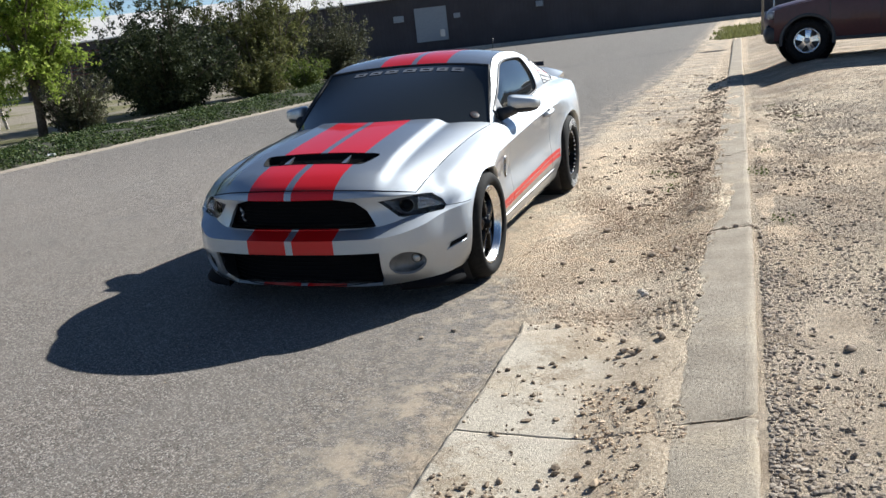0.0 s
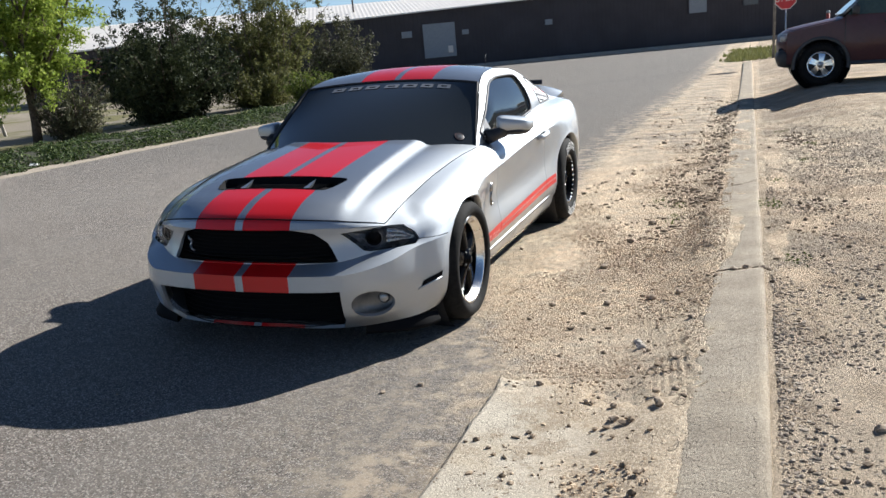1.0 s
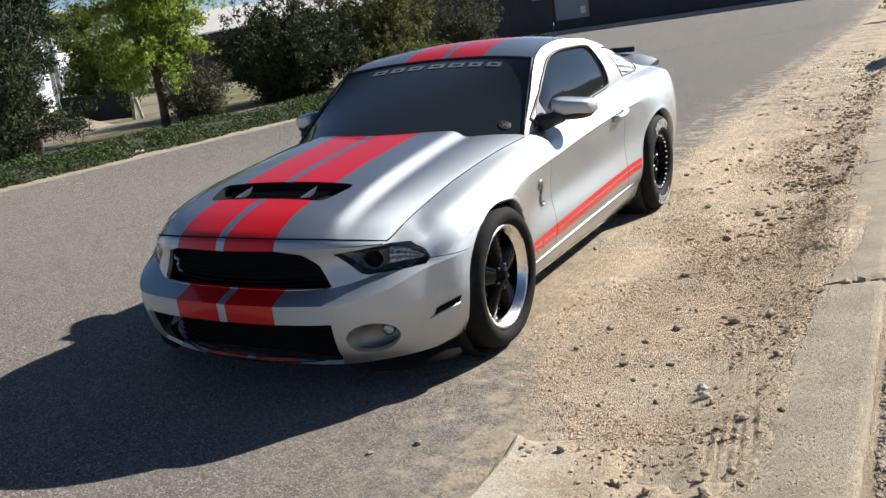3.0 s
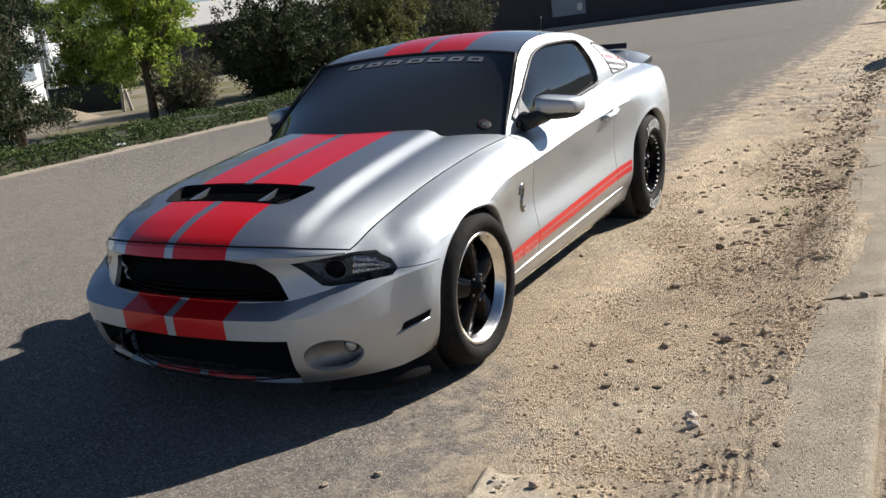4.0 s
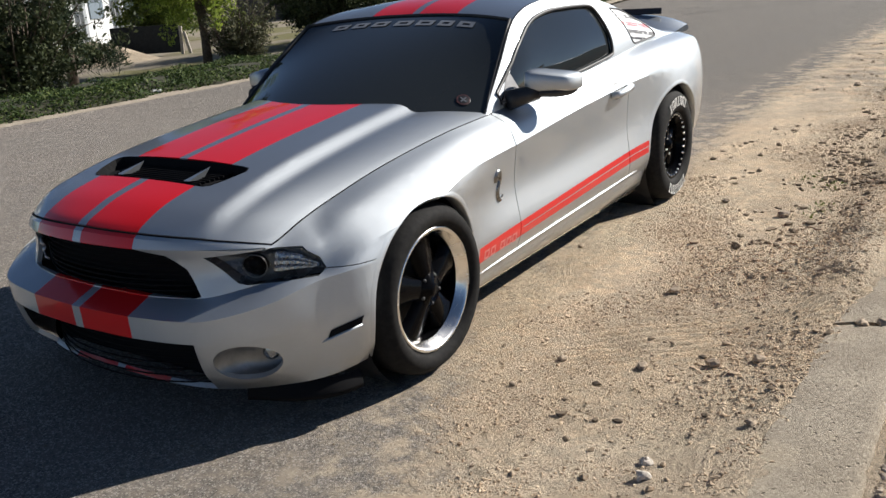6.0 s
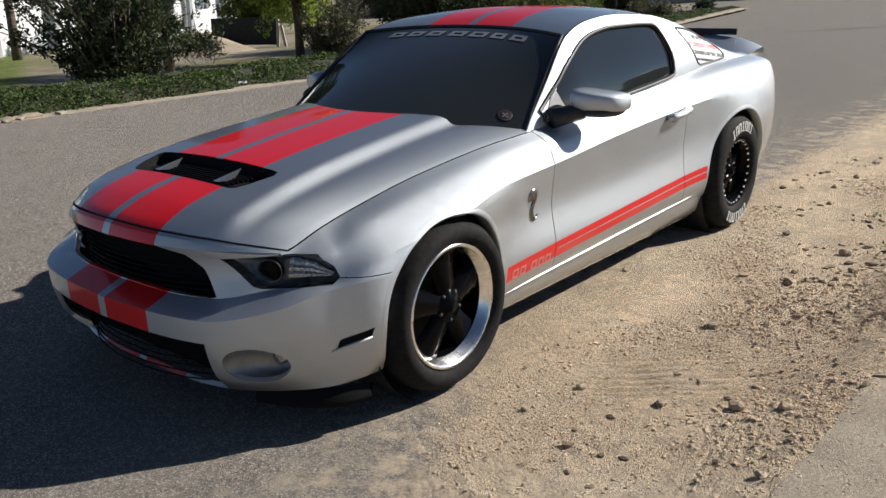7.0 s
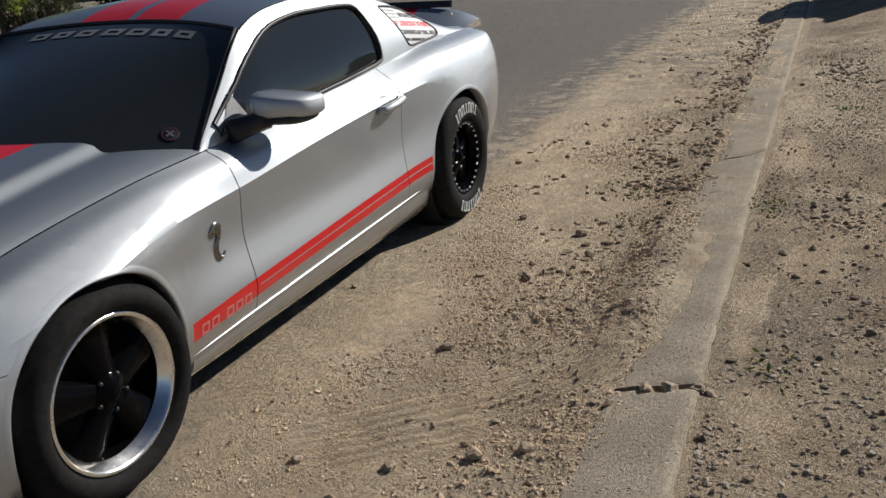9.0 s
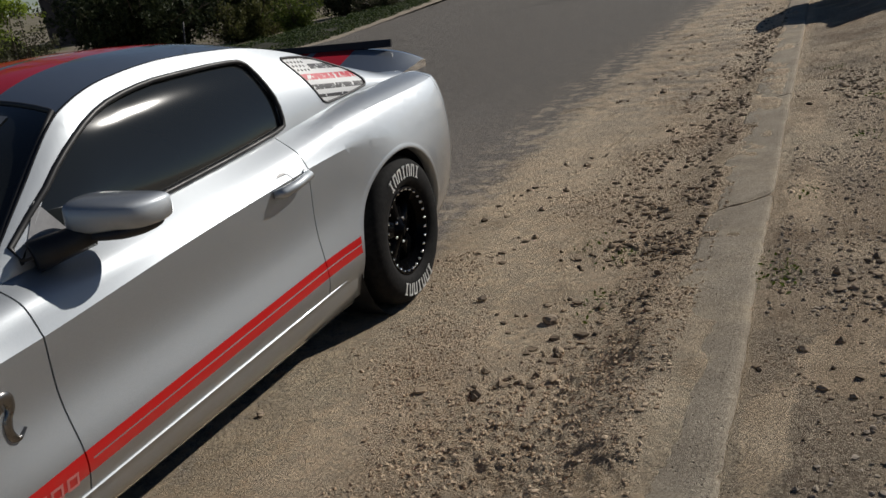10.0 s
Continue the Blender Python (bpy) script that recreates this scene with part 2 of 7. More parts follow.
    # cement dust beside the gutter slab
    dirt = w.mix(w.math("MULTIPLY", w.ramp(y, 0.25, -0.65), w.ramp(w.noise(6, 6, 0.75), 0.36, 0.58, 0.25, 0.8)), dirt, (0.77, 0.63, 0.475))
    # the dirt's edge: nearer to the kerb by the first metres, further out behind the car
    edge = w.math("MULTIPLY_ADD", w.ramp(y, -0.75, 0.7), -0.68, 1.30)
    edge = w.math("MULTIPLY_ADD", w.ramp(y, 4.5, 7.0), -0.12, edge)
    edge = w.math("MULTIPLY_ADD", w.ramp(y, 9.0, 20.0), 0.15, edge)
    off = w.math("SUBTRACT", x, edge)
    off = w.math("MULTIPLY_ADD", w.math("SUBTRACT", w.noise(1.1, 4), 0.5), 0.55, off)
    off = w.math("MULTIPLY_ADD", w.math("SUBTRACT", w.noise(9.0, 6, 0.75), 0.5), 0.6, off)
    thin = w.math("MULTIPLY", w.ramp(y, 4.5, 8.0, 0.0, 0.75), w.ramp(w.noise(2.3, 6, 0.75), 0.40, 0.60))
    near = w.math("MULTIPLY", w.ramp(off, -0.12, 0.16), w.math("SUBTRACT", 1.0, w.math("MULTIPLY", thin, w.ramp(x, 1.9, 1.5))))
    c = w.mix(near, c, dirt)
    # a thin dusting on the asphalt beside it
    dusty = w.math("MULTIPLY", w.ramp(off, -1.3, -0.05, 0.0, 0.65), w.ramp(y, 2.0, 5.0, 1.0, 0.35))
    c = w.mix(w.math("MULTIPLY", dusty, w.ramp(w.noise(14, 6, 0.75), 0.44, 0.64)), c, (0.45, 0.375, 0.28))
    c = w.mix(w.math("MULTIPLY", w.ramp(off, -0.55, -0.08, 0.0, 0.6), w.ramp(w.noise(4.5, 7, 0.75), 0.48, 0.58)), c, (0.62, 0.50, 0.365))
    gravel = w.mix(w.ramp(tone, 0.2, 0.8), (0.33, 0.265, 0.195), (0.58, 0.475, 0.35))
    gravel = w.mix(w.math("MAXIMUM", packed, w.ramp(broad, 0.40, 0.56, 0.0, 0.9)), gravel, dirt)
    gravel = w.mix(w.ramp(w.noise(1.6, 6, 0.7), 0.50, 0.64, 0.0, 0.6), gravel, (0.33, 0.235, 0.15))
    gravel = w.mix(w.ramp(fine, 0.45, 0.68, 0.0, 0.5), gravel, (0.25, 0.185, 0.125))
    gravel = w.mix(w.math("MULTIPLY", w.ramp(fleck, 0.20, 0.10), 0.6), gravel, (0.19, 0.145, 0.105))
    c = w.mix(w.ramp(x, 2.36, 2.5), c, gravel)
    # beyond the planted strip: paving, its colour darkened for the trees' shade, and grass
    lot = w.mix(w.ramp(w.noise(0.25, 4), 0.45, 0.6), (0.27, 0.235, 0.185), (0.17, 0.16, 0.075))
    lawn = w.math("MULTIPLY", w.ramp(w.math("MULTIPLY_ADD", x, 0.475, y), -1.0, -1.9), w.ramp(x, -16.5, -18.0))
    lot = w.mix(lawn, lot, w.mix(w.ramp(w.noise(3.0, 6, 0.7), 0.35, 0.65), (0.085, 0.115, 0.025), (0.16, 0.19, 0.05)))
    side = w.math("MULTIPLY_ADD", w.ramp(y, 17.0, 34.5), 3.5, x)
    c = w.mix(w.math("MULTIPLY", w.ramp(side, -8.3, -8.15, 1.0, 0.0), w.math("MAXIMUM", w.ramp(y, 35.2, 34.8), w.ramp(x, -17.0, -18.0))), c, lot)
    loose = w.math("MAXIMUM", near, w.ramp(x, 2.36, 2.5))
    bare = w.math("MULTIPLY_ADD", packed, -0.75, 1.0)
    nub, kind = w.voronoi(62), w.voronoi(62, "Color")
    nubs = w.math("MULTIPLY", w.math("MULTIPLY", w.ramp(nub, 0.12, 0.42, 1.0, 0.0), w.ramp(kind, 0.55, 0.62)), w.math("MULTIPLY", loose, bare))
    tiny = w.math("MULTIPLY", w.math("MULTIPLY", w.ramp(grit_a, 0.10, 0.45, 1.0, 0.0), w.ramp(tone, 0.42, 0.52)), w.math("MULTIPLY", loose, bare))
    c = w.mix(w.math("MULTIPLY", nubs, 0.45), c, w.mix(w.ramp(kind, 0.6, 1.0), (0.36, 0.27, 0.18), (0.72, 0.59, 0.44)))
    w.base(c)
    h = w.math("MULTIPLY_ADD", speck, -0.7, w.math("MULTIPLY", grain, 1.1))
    rubble = w.math("MULTIPLY_ADD", w.math("MULTIPLY", gritty, w.noise(85, 3, 0.8)), 1.6, w.math("MULTIPLY", w.noise(260, 5, 0.85), 1.8))
    h = w.math("MULTIPLY_ADD", w.math("MAXIMUM", near, w.ramp(x, 2.36, 2.5)), rubble, h)
    h = w.math("MULTIPLY_ADD", w.math("MULTIPLY", w.math("MAXIMUM", near, w.ramp(x, 2.36, 2.5)), w.ramp(w.noise(1.1, 5, 0.65), 0.36, 0.60, 0.25, 1.0)), w.math("MULTIPLY", w.noise(26, 5, 0.75), 2.4), h)
    h = w.math("MULTIPLY_ADD", nubs, 1.1, w.math("MULTIPLY_ADD", tiny, 0.6, h))
    w.bump(h, 1.0, 0.0056)
    return w.m


def concrete_material(name, a, b, dusty=0.6, drift=False):
    w = Mat(name, a, 0.92, spec=0.25)
    c = w.mix(w.ramp(w.noise(4, 6), 0.3, 0.7), a, b)
    c = w.mix(w.ramp(w.noise(90, 3, 0.7), 0.4, 0.75, 0.0, 0.45), c, tuple(0.62 * v for v in a))
    c = w.mix(w.ramp(w.noise(1.6, 6, 0.7), 0.5, 0.68, 0.0, dusty), c, (0.50, 0.41, 0.29))
    w.base(c)
    if drift:
        x, y, z = w.xyz()
        u = w.math("MULTIPLY_ADD", w.math("SUBTRACT", x, 1.3), 0.5, y)
        u = w.math("MULTIPLY_ADD", w.math("SUBTRACT", w.noise(3.0, 6, 0.7), 0.5), 1.1, u)
        u = w.math("MULTIPLY_ADD", w.math("SUBTRACT", w.noise(40, 4, 0.8), 0.5), 0.35, u)
        v = w.math("MULTIPLY_ADD", w.math("SUBTRACT", w.noise(2.2, 6, 0.7), 0.5), 0.6, x)
        c = w.mix(w.ramp(w.noise(3.4, 7, 0.7), 0.50, 0.60, 0.0, 0.7), c, (0.30, 0.225, 0.145))
        sand = w.math("MAXIMUM", w.ramp(u, -1.15, -0.75), w.ramp(v, 1.66, 1.98))
        c = w.mix(w.math("MULTIPLY", sand, 0.85), c, w.mix(w.ramp(w.noise(60, 5, 0.8), 0.38, 0.62), (0.30, 0.225, 0.145), (0.58, 0.455, 0.315)))
    pits = w.voronoi(52)
    keep = w.ramp(w.voronoi(52, "Color"), 0.70, 0.76)
    hole_ = w.math("MULTIPLY", keep, w.ramp(pits, 0.12, 0.30, 1.0, 0.0))
    c = w.mix(w.math("MULTIPLY", hole_, 0.55), c, tuple(0.45 * v for v in a))
    grain = w.voronoi(230, "Color")
    c = w.mix(w.math("MULTIPLY", w.ramp(grain, 0.75, 0.9), 0.35), c, tuple(min(1.0, 1.5 * v) for v in b))
    c = w.mix(w.math("MULTIPLY", w.ramp(grain, 0.25, 0.1), 0.35), c, tuple(0.5 * v for v in a))
    w.base(c)
    w.bump(w.math("MULTIPLY_ADD", hole_, -1.6, w.math("MULTIPLY_ADD", w.noise(60, 5, 0.8), 1.6, w.noise(300, 4, 0.8))), 0.9, 0.0032)
    return w.m


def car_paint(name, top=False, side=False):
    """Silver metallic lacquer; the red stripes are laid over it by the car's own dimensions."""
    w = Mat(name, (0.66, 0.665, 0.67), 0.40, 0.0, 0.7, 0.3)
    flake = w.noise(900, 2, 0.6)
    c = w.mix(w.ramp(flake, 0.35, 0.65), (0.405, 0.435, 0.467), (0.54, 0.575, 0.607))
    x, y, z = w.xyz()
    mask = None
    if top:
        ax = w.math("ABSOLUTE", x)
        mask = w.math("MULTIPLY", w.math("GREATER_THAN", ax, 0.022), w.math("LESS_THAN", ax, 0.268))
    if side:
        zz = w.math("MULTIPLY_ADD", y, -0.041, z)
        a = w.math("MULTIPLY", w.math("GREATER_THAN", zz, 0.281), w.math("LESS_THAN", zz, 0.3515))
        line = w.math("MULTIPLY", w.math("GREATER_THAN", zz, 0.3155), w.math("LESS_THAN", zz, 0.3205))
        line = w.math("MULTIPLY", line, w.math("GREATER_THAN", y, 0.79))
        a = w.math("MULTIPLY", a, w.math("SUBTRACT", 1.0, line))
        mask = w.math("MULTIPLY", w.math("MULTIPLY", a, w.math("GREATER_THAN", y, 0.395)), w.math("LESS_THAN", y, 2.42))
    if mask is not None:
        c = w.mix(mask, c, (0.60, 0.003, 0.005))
    dust = w.ramp(z, 0.12, 0.42, 0.35, 0.0)
    dust = w.math("MULTIPLY", dust, w.ramp(w.noise(7, 6, 0.7), 0.3, 0.7))
    c = w.mix(dust, c, (0.45, 0.39, 0.31))
    w.base(c)
    w.rough(w.math("MULTIPLY_ADD", w.noise(3.5, 4), 0.04, 0.40))
    metal, coat = w.node("ShaderNodeBsdfAnisotropic"), w.node("ShaderNodeBsdfAnisotropic")
    metal.distribution = "BECKMANN"
    metal.inputs["Roughness"].default_value = 0.685
    w.link(c, metal.inputs["Color"])
    coat.inputs["Roughness"].default_value = 0.05
    coat.inputs["Color"].default_value = (1, 1, 1, 1)
    tight, blend = w.node("ShaderNodeBsdfAnisotropic"), w.node("ShaderNodeMixShader")
    tight.inputs["Roughness"].default_value = 0.42
    w.link(c, tight.inputs["Color"])
    blend.inputs[0].default_value = 0.38
    w.link(metal.outputs[0], blend.inputs[1])
    w.link(tight.outputs[0], blend.inputs[2])
    shine, silver, both = w.node("ShaderNodeFresnel"), w.node("ShaderNodeMixShader"), w.node("ShaderNodeMixShader")
    shine.inputs["IOR"].default_value = 1.5
    w.link(shine.outputs[0], silver.inputs[0])
    w.link(blend.outputs[0], silver.inputs[1])
    w.link(coat.outputs[0], silver.inputs[2])
    if mask is None:
        both.inputs[0].default_value = 0.85
    else:
        w.link(w.math("MULTIPLY_ADD", mask, -0.85, 0.85), both.inputs[0])
    w.link(w.b.outputs[0], both.inputs[1])
    w.link(silver.outputs[0], both.inputs[2])
    w.link(both.outputs[0], w.nt.nodes["Material Output"].inputs[0])
    return w.m


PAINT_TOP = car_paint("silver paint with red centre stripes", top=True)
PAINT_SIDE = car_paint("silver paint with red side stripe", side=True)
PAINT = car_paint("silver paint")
BLACK = plain("black plastic", (0.016, 0.016, 0.018), 0.5)
GLOSS_BLACK = Mat("gloss black", (0.003, 0.003, 0.0034), 0.09, 0.0, 0.0, 0.06).m
RUBBER = rubber()
CHROME = plain("polished metal", (0.80, 0.79, 0.77), 0.22, 1.0, vary=0.04)
STEEL = plain("dull metal", (0.42, 0.42, 0.43), 0.35, 1.0)
WHITE_INK = plain("white lettering", (0.72, 0.72, 0.70), 0.6)
GREY_INK = plain("grey film", (0.15, 0.16, 0.18), 0.4)
TINT = Mat("tinted glass", (0.020, 0.023, 0.024), 0.045, 0.0, 0.0, 0.6).m
LENS = Mat("clear lens", (0.30, 0.31, 0.32), 0.06, 0.7, 0.8).m
GLASS = bpy.data.materials.new("lamp glass")
GLASS.use_nodes = True
gn = GLASS.node_tree
gp = gn.nodes["Principled BSDF"]
gp.inputs["Transmission Weight"].default_value, gp.inputs["Roughness"].default_value, gp.inputs["IOR"].default_value = 1.0, 0.02, 1.12
gp.inputs["Base Color"].default_value = (0.93, 0.95, 0.96, 1)
MESH_BLACK = Mat("black mesh", (0.005, 0.005, 0.006), 0.85, spec=0.15).m
LAMP_BOWL = plain("lamp bowl", (0.085, 0.087, 0.092), 0.25, 0.4)
REFLECTOR = plain("lamp reflector", (0.30, 0.30, 0.31), 0.22, 0.9, vary=0.35, scale=60)
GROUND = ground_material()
KERB = concrete_material("kerb concrete", (0.318, 0.268, 0.204), (0.432, 0.369, 0.284), 0.75)
SLAB = concrete_material("gutter concrete", (0.50, 0.435, 0.34), (0.62, 0.55, 0.44), 0.85, True)
STONE = Mat("stones", rough=0.9, spec=0.2)
STONE.base(STONE.mix(STONE.ramp(STONE.noise(60, 4), 0.35, 0.65, 0.0, 0.35), STONE.mix(STONE.island(), (0.15, 0.115, 0.08), (0.50, 0.385, 0.265)), (0.21, 0.16, 0.115)))
CLOD = Mat("dirt clods", rough=0.95, spec=0.1)
CLOD.base(CLOD.mix(CLOD.ramp(CLOD.noise(60, 4), 0.35, 0.65, 0.0, 0.4), CLOD.mix(CLOD.island(), (0.38, 0.275, 0.18), (0.82, 0.65, 0.47)), (0.40, 0.29, 0.19)))
CHIP = Mat("grey chips", rough=0.92, spec=0.15)
CHIP.base(CHIP.mix(CHIP.ramp(CHIP.noise(60, 4), 0.35, 0.65, 0.0, 0.4), CHIP.mix(CHIP.island(), (0.20, 0.165, 0.13), (0.58, 0.49, 0.39)), (0.27, 0.22, 0.17)))
BARK = plain("bark", (0.11, 0.085, 0.065), 0.9, vary=0.45, scale=14, bump=0.6)
LEAF_LIME = leaf_material("lime leaves", (0.15, 0.21, 0.03), (0.31, 0.41, 0.065), (0.52, 0.58, 0.14), 0.55)
LEAF_DARK = leaf_material("dark leaves", (0.022, 0.032, 0.016), (0.055, 0.072, 0.032), (0.11, 0.125, 0.06), 0.25)
LEAF_OLIVE = leaf_material("olive leaves", (0.06, 0.07, 0.026), (0.14, 0.15, 0.05), (0.27, 0.26, 0.10), 0.4)
LEAF_OLIVE_DULL = leaf_material("dull olive leaves", (0.045, 0.05, 0.03), (0.095, 0.10, 0.055), (0.17, 0.165, 0.095), 0.3)
LEAF_LIME_DULL = leaf_material("mid green leaves", (0.06, 0.09, 0.02), (0.14, 0.19, 0.04), (0.26, 0.30, 0.07), 0.4)
LEAF_IVY = leaf_material("ivy leaves", (0.022, 0.042, 0.012), (0.058, 0.095, 0.024), (0.14, 0.17, 0.05), 0.25)
NEEDLE = leaf_material("pine needles", (0.012, 0.022, 0.012), (0.03, 0.05, 0.024), (0.06, 0.085, 0.04), 0.15)
GRASS = leaf_material("grass blades", (0.12, 0.13, 0.04), (0.22, 0.23, 0.08), (0.34, 0.33, 0.14), 0.3)


# ---- ground ----
def lie(x, y):
    """Height of the ground."""
    s = 0.89 * (x + 24.8) + 0.45 * (y - 48.6)
    w = max(smooth(-9.5, -17, x), smooth(15, 44, y))
    z = w * (-0.30 + 0.030 * max(-32.0, min(s, 36.0)))
    z += (0.058 * smooth(1.75, 2.12, x) + 0.024 * smooth(2.30, 2.42, x)) * (1 - w)
    if x > 2.2:
        z += (0.030 * max(0.0, min(x, 9.0) - 2.45) * (0.35 + 0.65 * smooth(-2, 12, y)) + 0.23 * smooth(4, 13, y) * smooth(2.42, 3.7, x)) * (1 - w)
    return z


# trodden patches, heaps of broken stone and bands of grit: middle and half widths
PACKED = [(1.48, 2.68, 0.24, 0.55), (1.20, 3.5, 0.30, 0.7), (0.95, 4.9, 0.40, 1.2), (1.0, 7.0, 0.35, 1.5), (2.56, 4.2, 0.12, 0.7), (2.54, 5.9, 0.12, 0.7), (2.52, 1.65, 0.08, 0.45),
          (2.74, 2.2, 0.16, 0.3), (2.62, 0.85, 0.14, 0.2), (1.10, 1.4, 0.20, 0.40), (3.3, 3.4, 0.3, 0.5), (2.75, -0.9, 0.2, 0.4)]
HEAPS = [(1.57, 2.0, 0.12, 0.12), (1.72, 2.2, 0.10, 0.16), (1.92, 2.65, 0.13, 0.22), (1.86, 3.5, 0.17, 0.16), (1.70, 4.1, 0.12, 0.25), (1.60, 4.95, 0.10, 0.22), (1.90, 5.2, 0.12, 0.25), (1.84, 6.9, 0.16, 0.35),
         (1.86, 8.4, 0.16, 0.5), (1.87, 11.0, 0.18, 0.8), (2.17, 1.74, 0.05, 0.10), (2.15, 0.72, 0.05, 0.13), (1.90, -1.28, 0.09, 0.09), (1.95, -1.68, 0.09, 0.07), (1.84, -2.3, 0.12, 0.2), (2.85, 2.8, 0.15, 0.3), (2.85, 7.1, 0.2, 0.5)]
GRIT = [(1.36, 0.95), (1.66, 1.26), (1.85, 1.75), (2.04, 2.1)]


def blobs(x, y, spots):
    return max(math.exp(-((x - a) / c) ** 2 - ((y - b) / d) ** 2) for a, b, c, d in spots)


def packed_at(x, y):
    if not -3 < y < 13:
        return 0.0
    return max(blobs(x, y, PACKED), 0.75 * smooth(-0.001, -0.005, treads(x, y)))


def grit_at(x, y):
    if not (0.8 < x < 2.4 and 0.3 < y < 13):
        return 0.0
    best = 9.0
    for (ax, ay), (bx, by) in zip(GRIT, GRIT[1:]):
        t = min(max(((x - ax) * (bx - ax) + (y - ay) * (by - ay)) / ((bx - ax) ** 2 + (by - ay) ** 2), 0.0), 1.0)
        best = min(best, math.hypot(x - ax - t * (bx - ax), 0.7 * (y - ay - t * (by - ay))))
    return math.exp(-(best / 0.20) ** 2)


def treads(x, y):
    """Tyre prints pressed into the dirt: one along the kerb, one sweeping across to it."""
    if not (1.1 < x < 2.3 and -1.3 < y < 1.75):
        return 0.0
    z = 0.0
    u, v = y + 1.12, x - (2.055 - 0.105 * (y + 1.05) - 0.03 * math.sin(2 * y)) + 0.02
    if 0 < u < 1.55 and abs(v) < 0.085:
        fade = smooth(0, 0.1, u) * smooth(1.55, 1.2, u) * (0.55 + 0.6 * noise.noise((x * 3, y * 3, 60)))
        z -= 0.0062 * fade * (0.5 + 0.5 * math.cos(v * 2 * math.pi / 0.034 + 0.5 * math.sin(u * 110)))
    dx, dy = x - 1.22, y - 0.28
    u, v = 0.70 * dx + 0.714 * dy, -0.714 * dx + 0.70 * dy
    v += 0.10 * math.sin(1.6 * u)
    if 0 < u < 1.35 and -0.14 < v < 0.22:
        fade = smooth(0, 0.15, u) * smooth(1.35, 1.1, u) * smooth(-0.14, -0.10, v) * smooth(0.22, 0.18, v) * (0.6 + 0.7 * noise.noise((x * 2.5, y * 2.5, 61)))
        z -= max(0.0, fade) * (0.003 + 0.018 * (0.5 + 0.5 * math.cos(v * 2 * math.pi / 0.052 + 0.5 * math.sin(3 * u))) ** 5)
    return z


def rough_lie(x, y):
    """Fine relief of the dirt between the car and the kerb and of the gravel."""
    d = smooth(0.95, 1.6, x + 0.25 * noise.noise((x * 1.3, y * 1.3, 3))) if x < 2.3 else 1.0
    if y > 14 or y < -6:
        return 0.0
    press = treads(x, y)
    still = (1 - 0.85 * packed_at(x, y)) * (0.25 if press < -0.002 else 1.0)
    clod = still * max(0.0, noise.noise((x * 1.6, y * 1.6, 14)) + 0.15 + 0.35 * grit_at(x, y))
    h = 0.013 * noise.noise((x * 2.2, y * 2.2, 1)) + 0.006 * noise.noise((x * 7, y * 7, 2)) + (0.003 * still + 0.018 * clod) * (1 - 0.65 * smooth(2.5, 5, y)) * noise.noise((x * 24, y * 24, 5)) + (0.003 * still + 0.016 * clod) * (1 - 0.8 * smooth(1.6, 3.5, y)) * abs(noise.noise((x * 43, y * 43, 6)))
    # a bank of dirt against the kerb
    bank = math.exp(-((x - 2.13) / 0.13) ** 2) * smooth(0.5, 1.5, y) * smooth(2.9, 1.9, y) * 0.052 * (0.75 + 0.6 * noise.noise((x, y * 1.3, 9)) + 0.3 * noise.noise((x * 5, y * 6, 10)))
    bank += 0.013 * smooth(2.03, 2.13, x) * smooth(1.0, 0.3, y) if x < 2.3 else 0.0
    # further on it has washed up over the kerb's foot
    if x < 2.34 and y > 1.0:
        bank += smooth(1.86, 2.10, x) * smooth(1.2, 2.4, y) * (0.020 + 0.016 * noise.noise((x * 1.5, y * 1.3, 92)) + 0.012 * noise.noise((x * 5, y * 4.5, 93)) + 0.008 * noise.noise((x * 16, y * 14, 94)))
    flat = 1.0 - 0.85 * (smooth(-0.5, -0.9, y) * smooth(1.95, 1.75, x))
    return d * (h * flat + bank + press) - 0.004


xs = np.unique(np.round(np.concatenate([[-600, -300, -150, -90, -60, -40, -30], np.arange(-24, -9, 1.5), np.arange(-9, 0.4, 0.5), np.arange(0.4, 1.2, 0.03), np.arange(1.2, 2.3, 0.0095), np.arange(2.3, 5.2, 0.045), np.arange(5.2, 10, 0.5), [12, 16, 24, 40, 80, 150, 300, 600]]), 4))
ys = np.unique(np.round(np.concatenate([[-600, -300, -120, -50, -25, -14, -8], np.arange(-6, -3, 0.5), np.arange(-3, -1.3, 0.045), np.arange(-1.3, 0.3, 0.0125), np.arange(0.3, 1.5, 0.0095), np.arange(1.5, 1.7, 0.0125), np.arange(1.7, 4.0, 0.028), np.arange(4.0, 10, 0.045), np.arange(10, 18, 0.25), np.arange(18, 60, 2.0), [70, 90, 140, 260, 600]]), 4))
verts = [(float(x), float(y), lie(x, y) + (rough_lie(x, y) if 0.4 <= x <= 5.2 else 0.0)) for y in ys for x in xs]
nx = len(xs)
faces = [(j * nx + i, j * nx + i + 1, (j + 1) * nx + i + 1, (j + 1) * nx + i) for j in range(len(ys) - 1) for i in range(nx - 1)]
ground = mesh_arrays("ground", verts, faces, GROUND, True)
for key, rule in (("packed", packed_at), ("grit", grit_at)):
    ground.data.attributes.new(key, "FLOAT", "POINT").data.foreach_set("value", [rule(x, y) if 0.3 < x < 5.2 else 0.0 for x, y, z in verts])
tagged(ground, "worn grey asphalt street with sandy dirt and gravel edges", "ground", kind="structure")


# ---- kerb of cast concrete lengths, and the gutter slab beside it ----
def kerb_x(y):
    return 2.44 - 0.0075 * max(0.0, y)


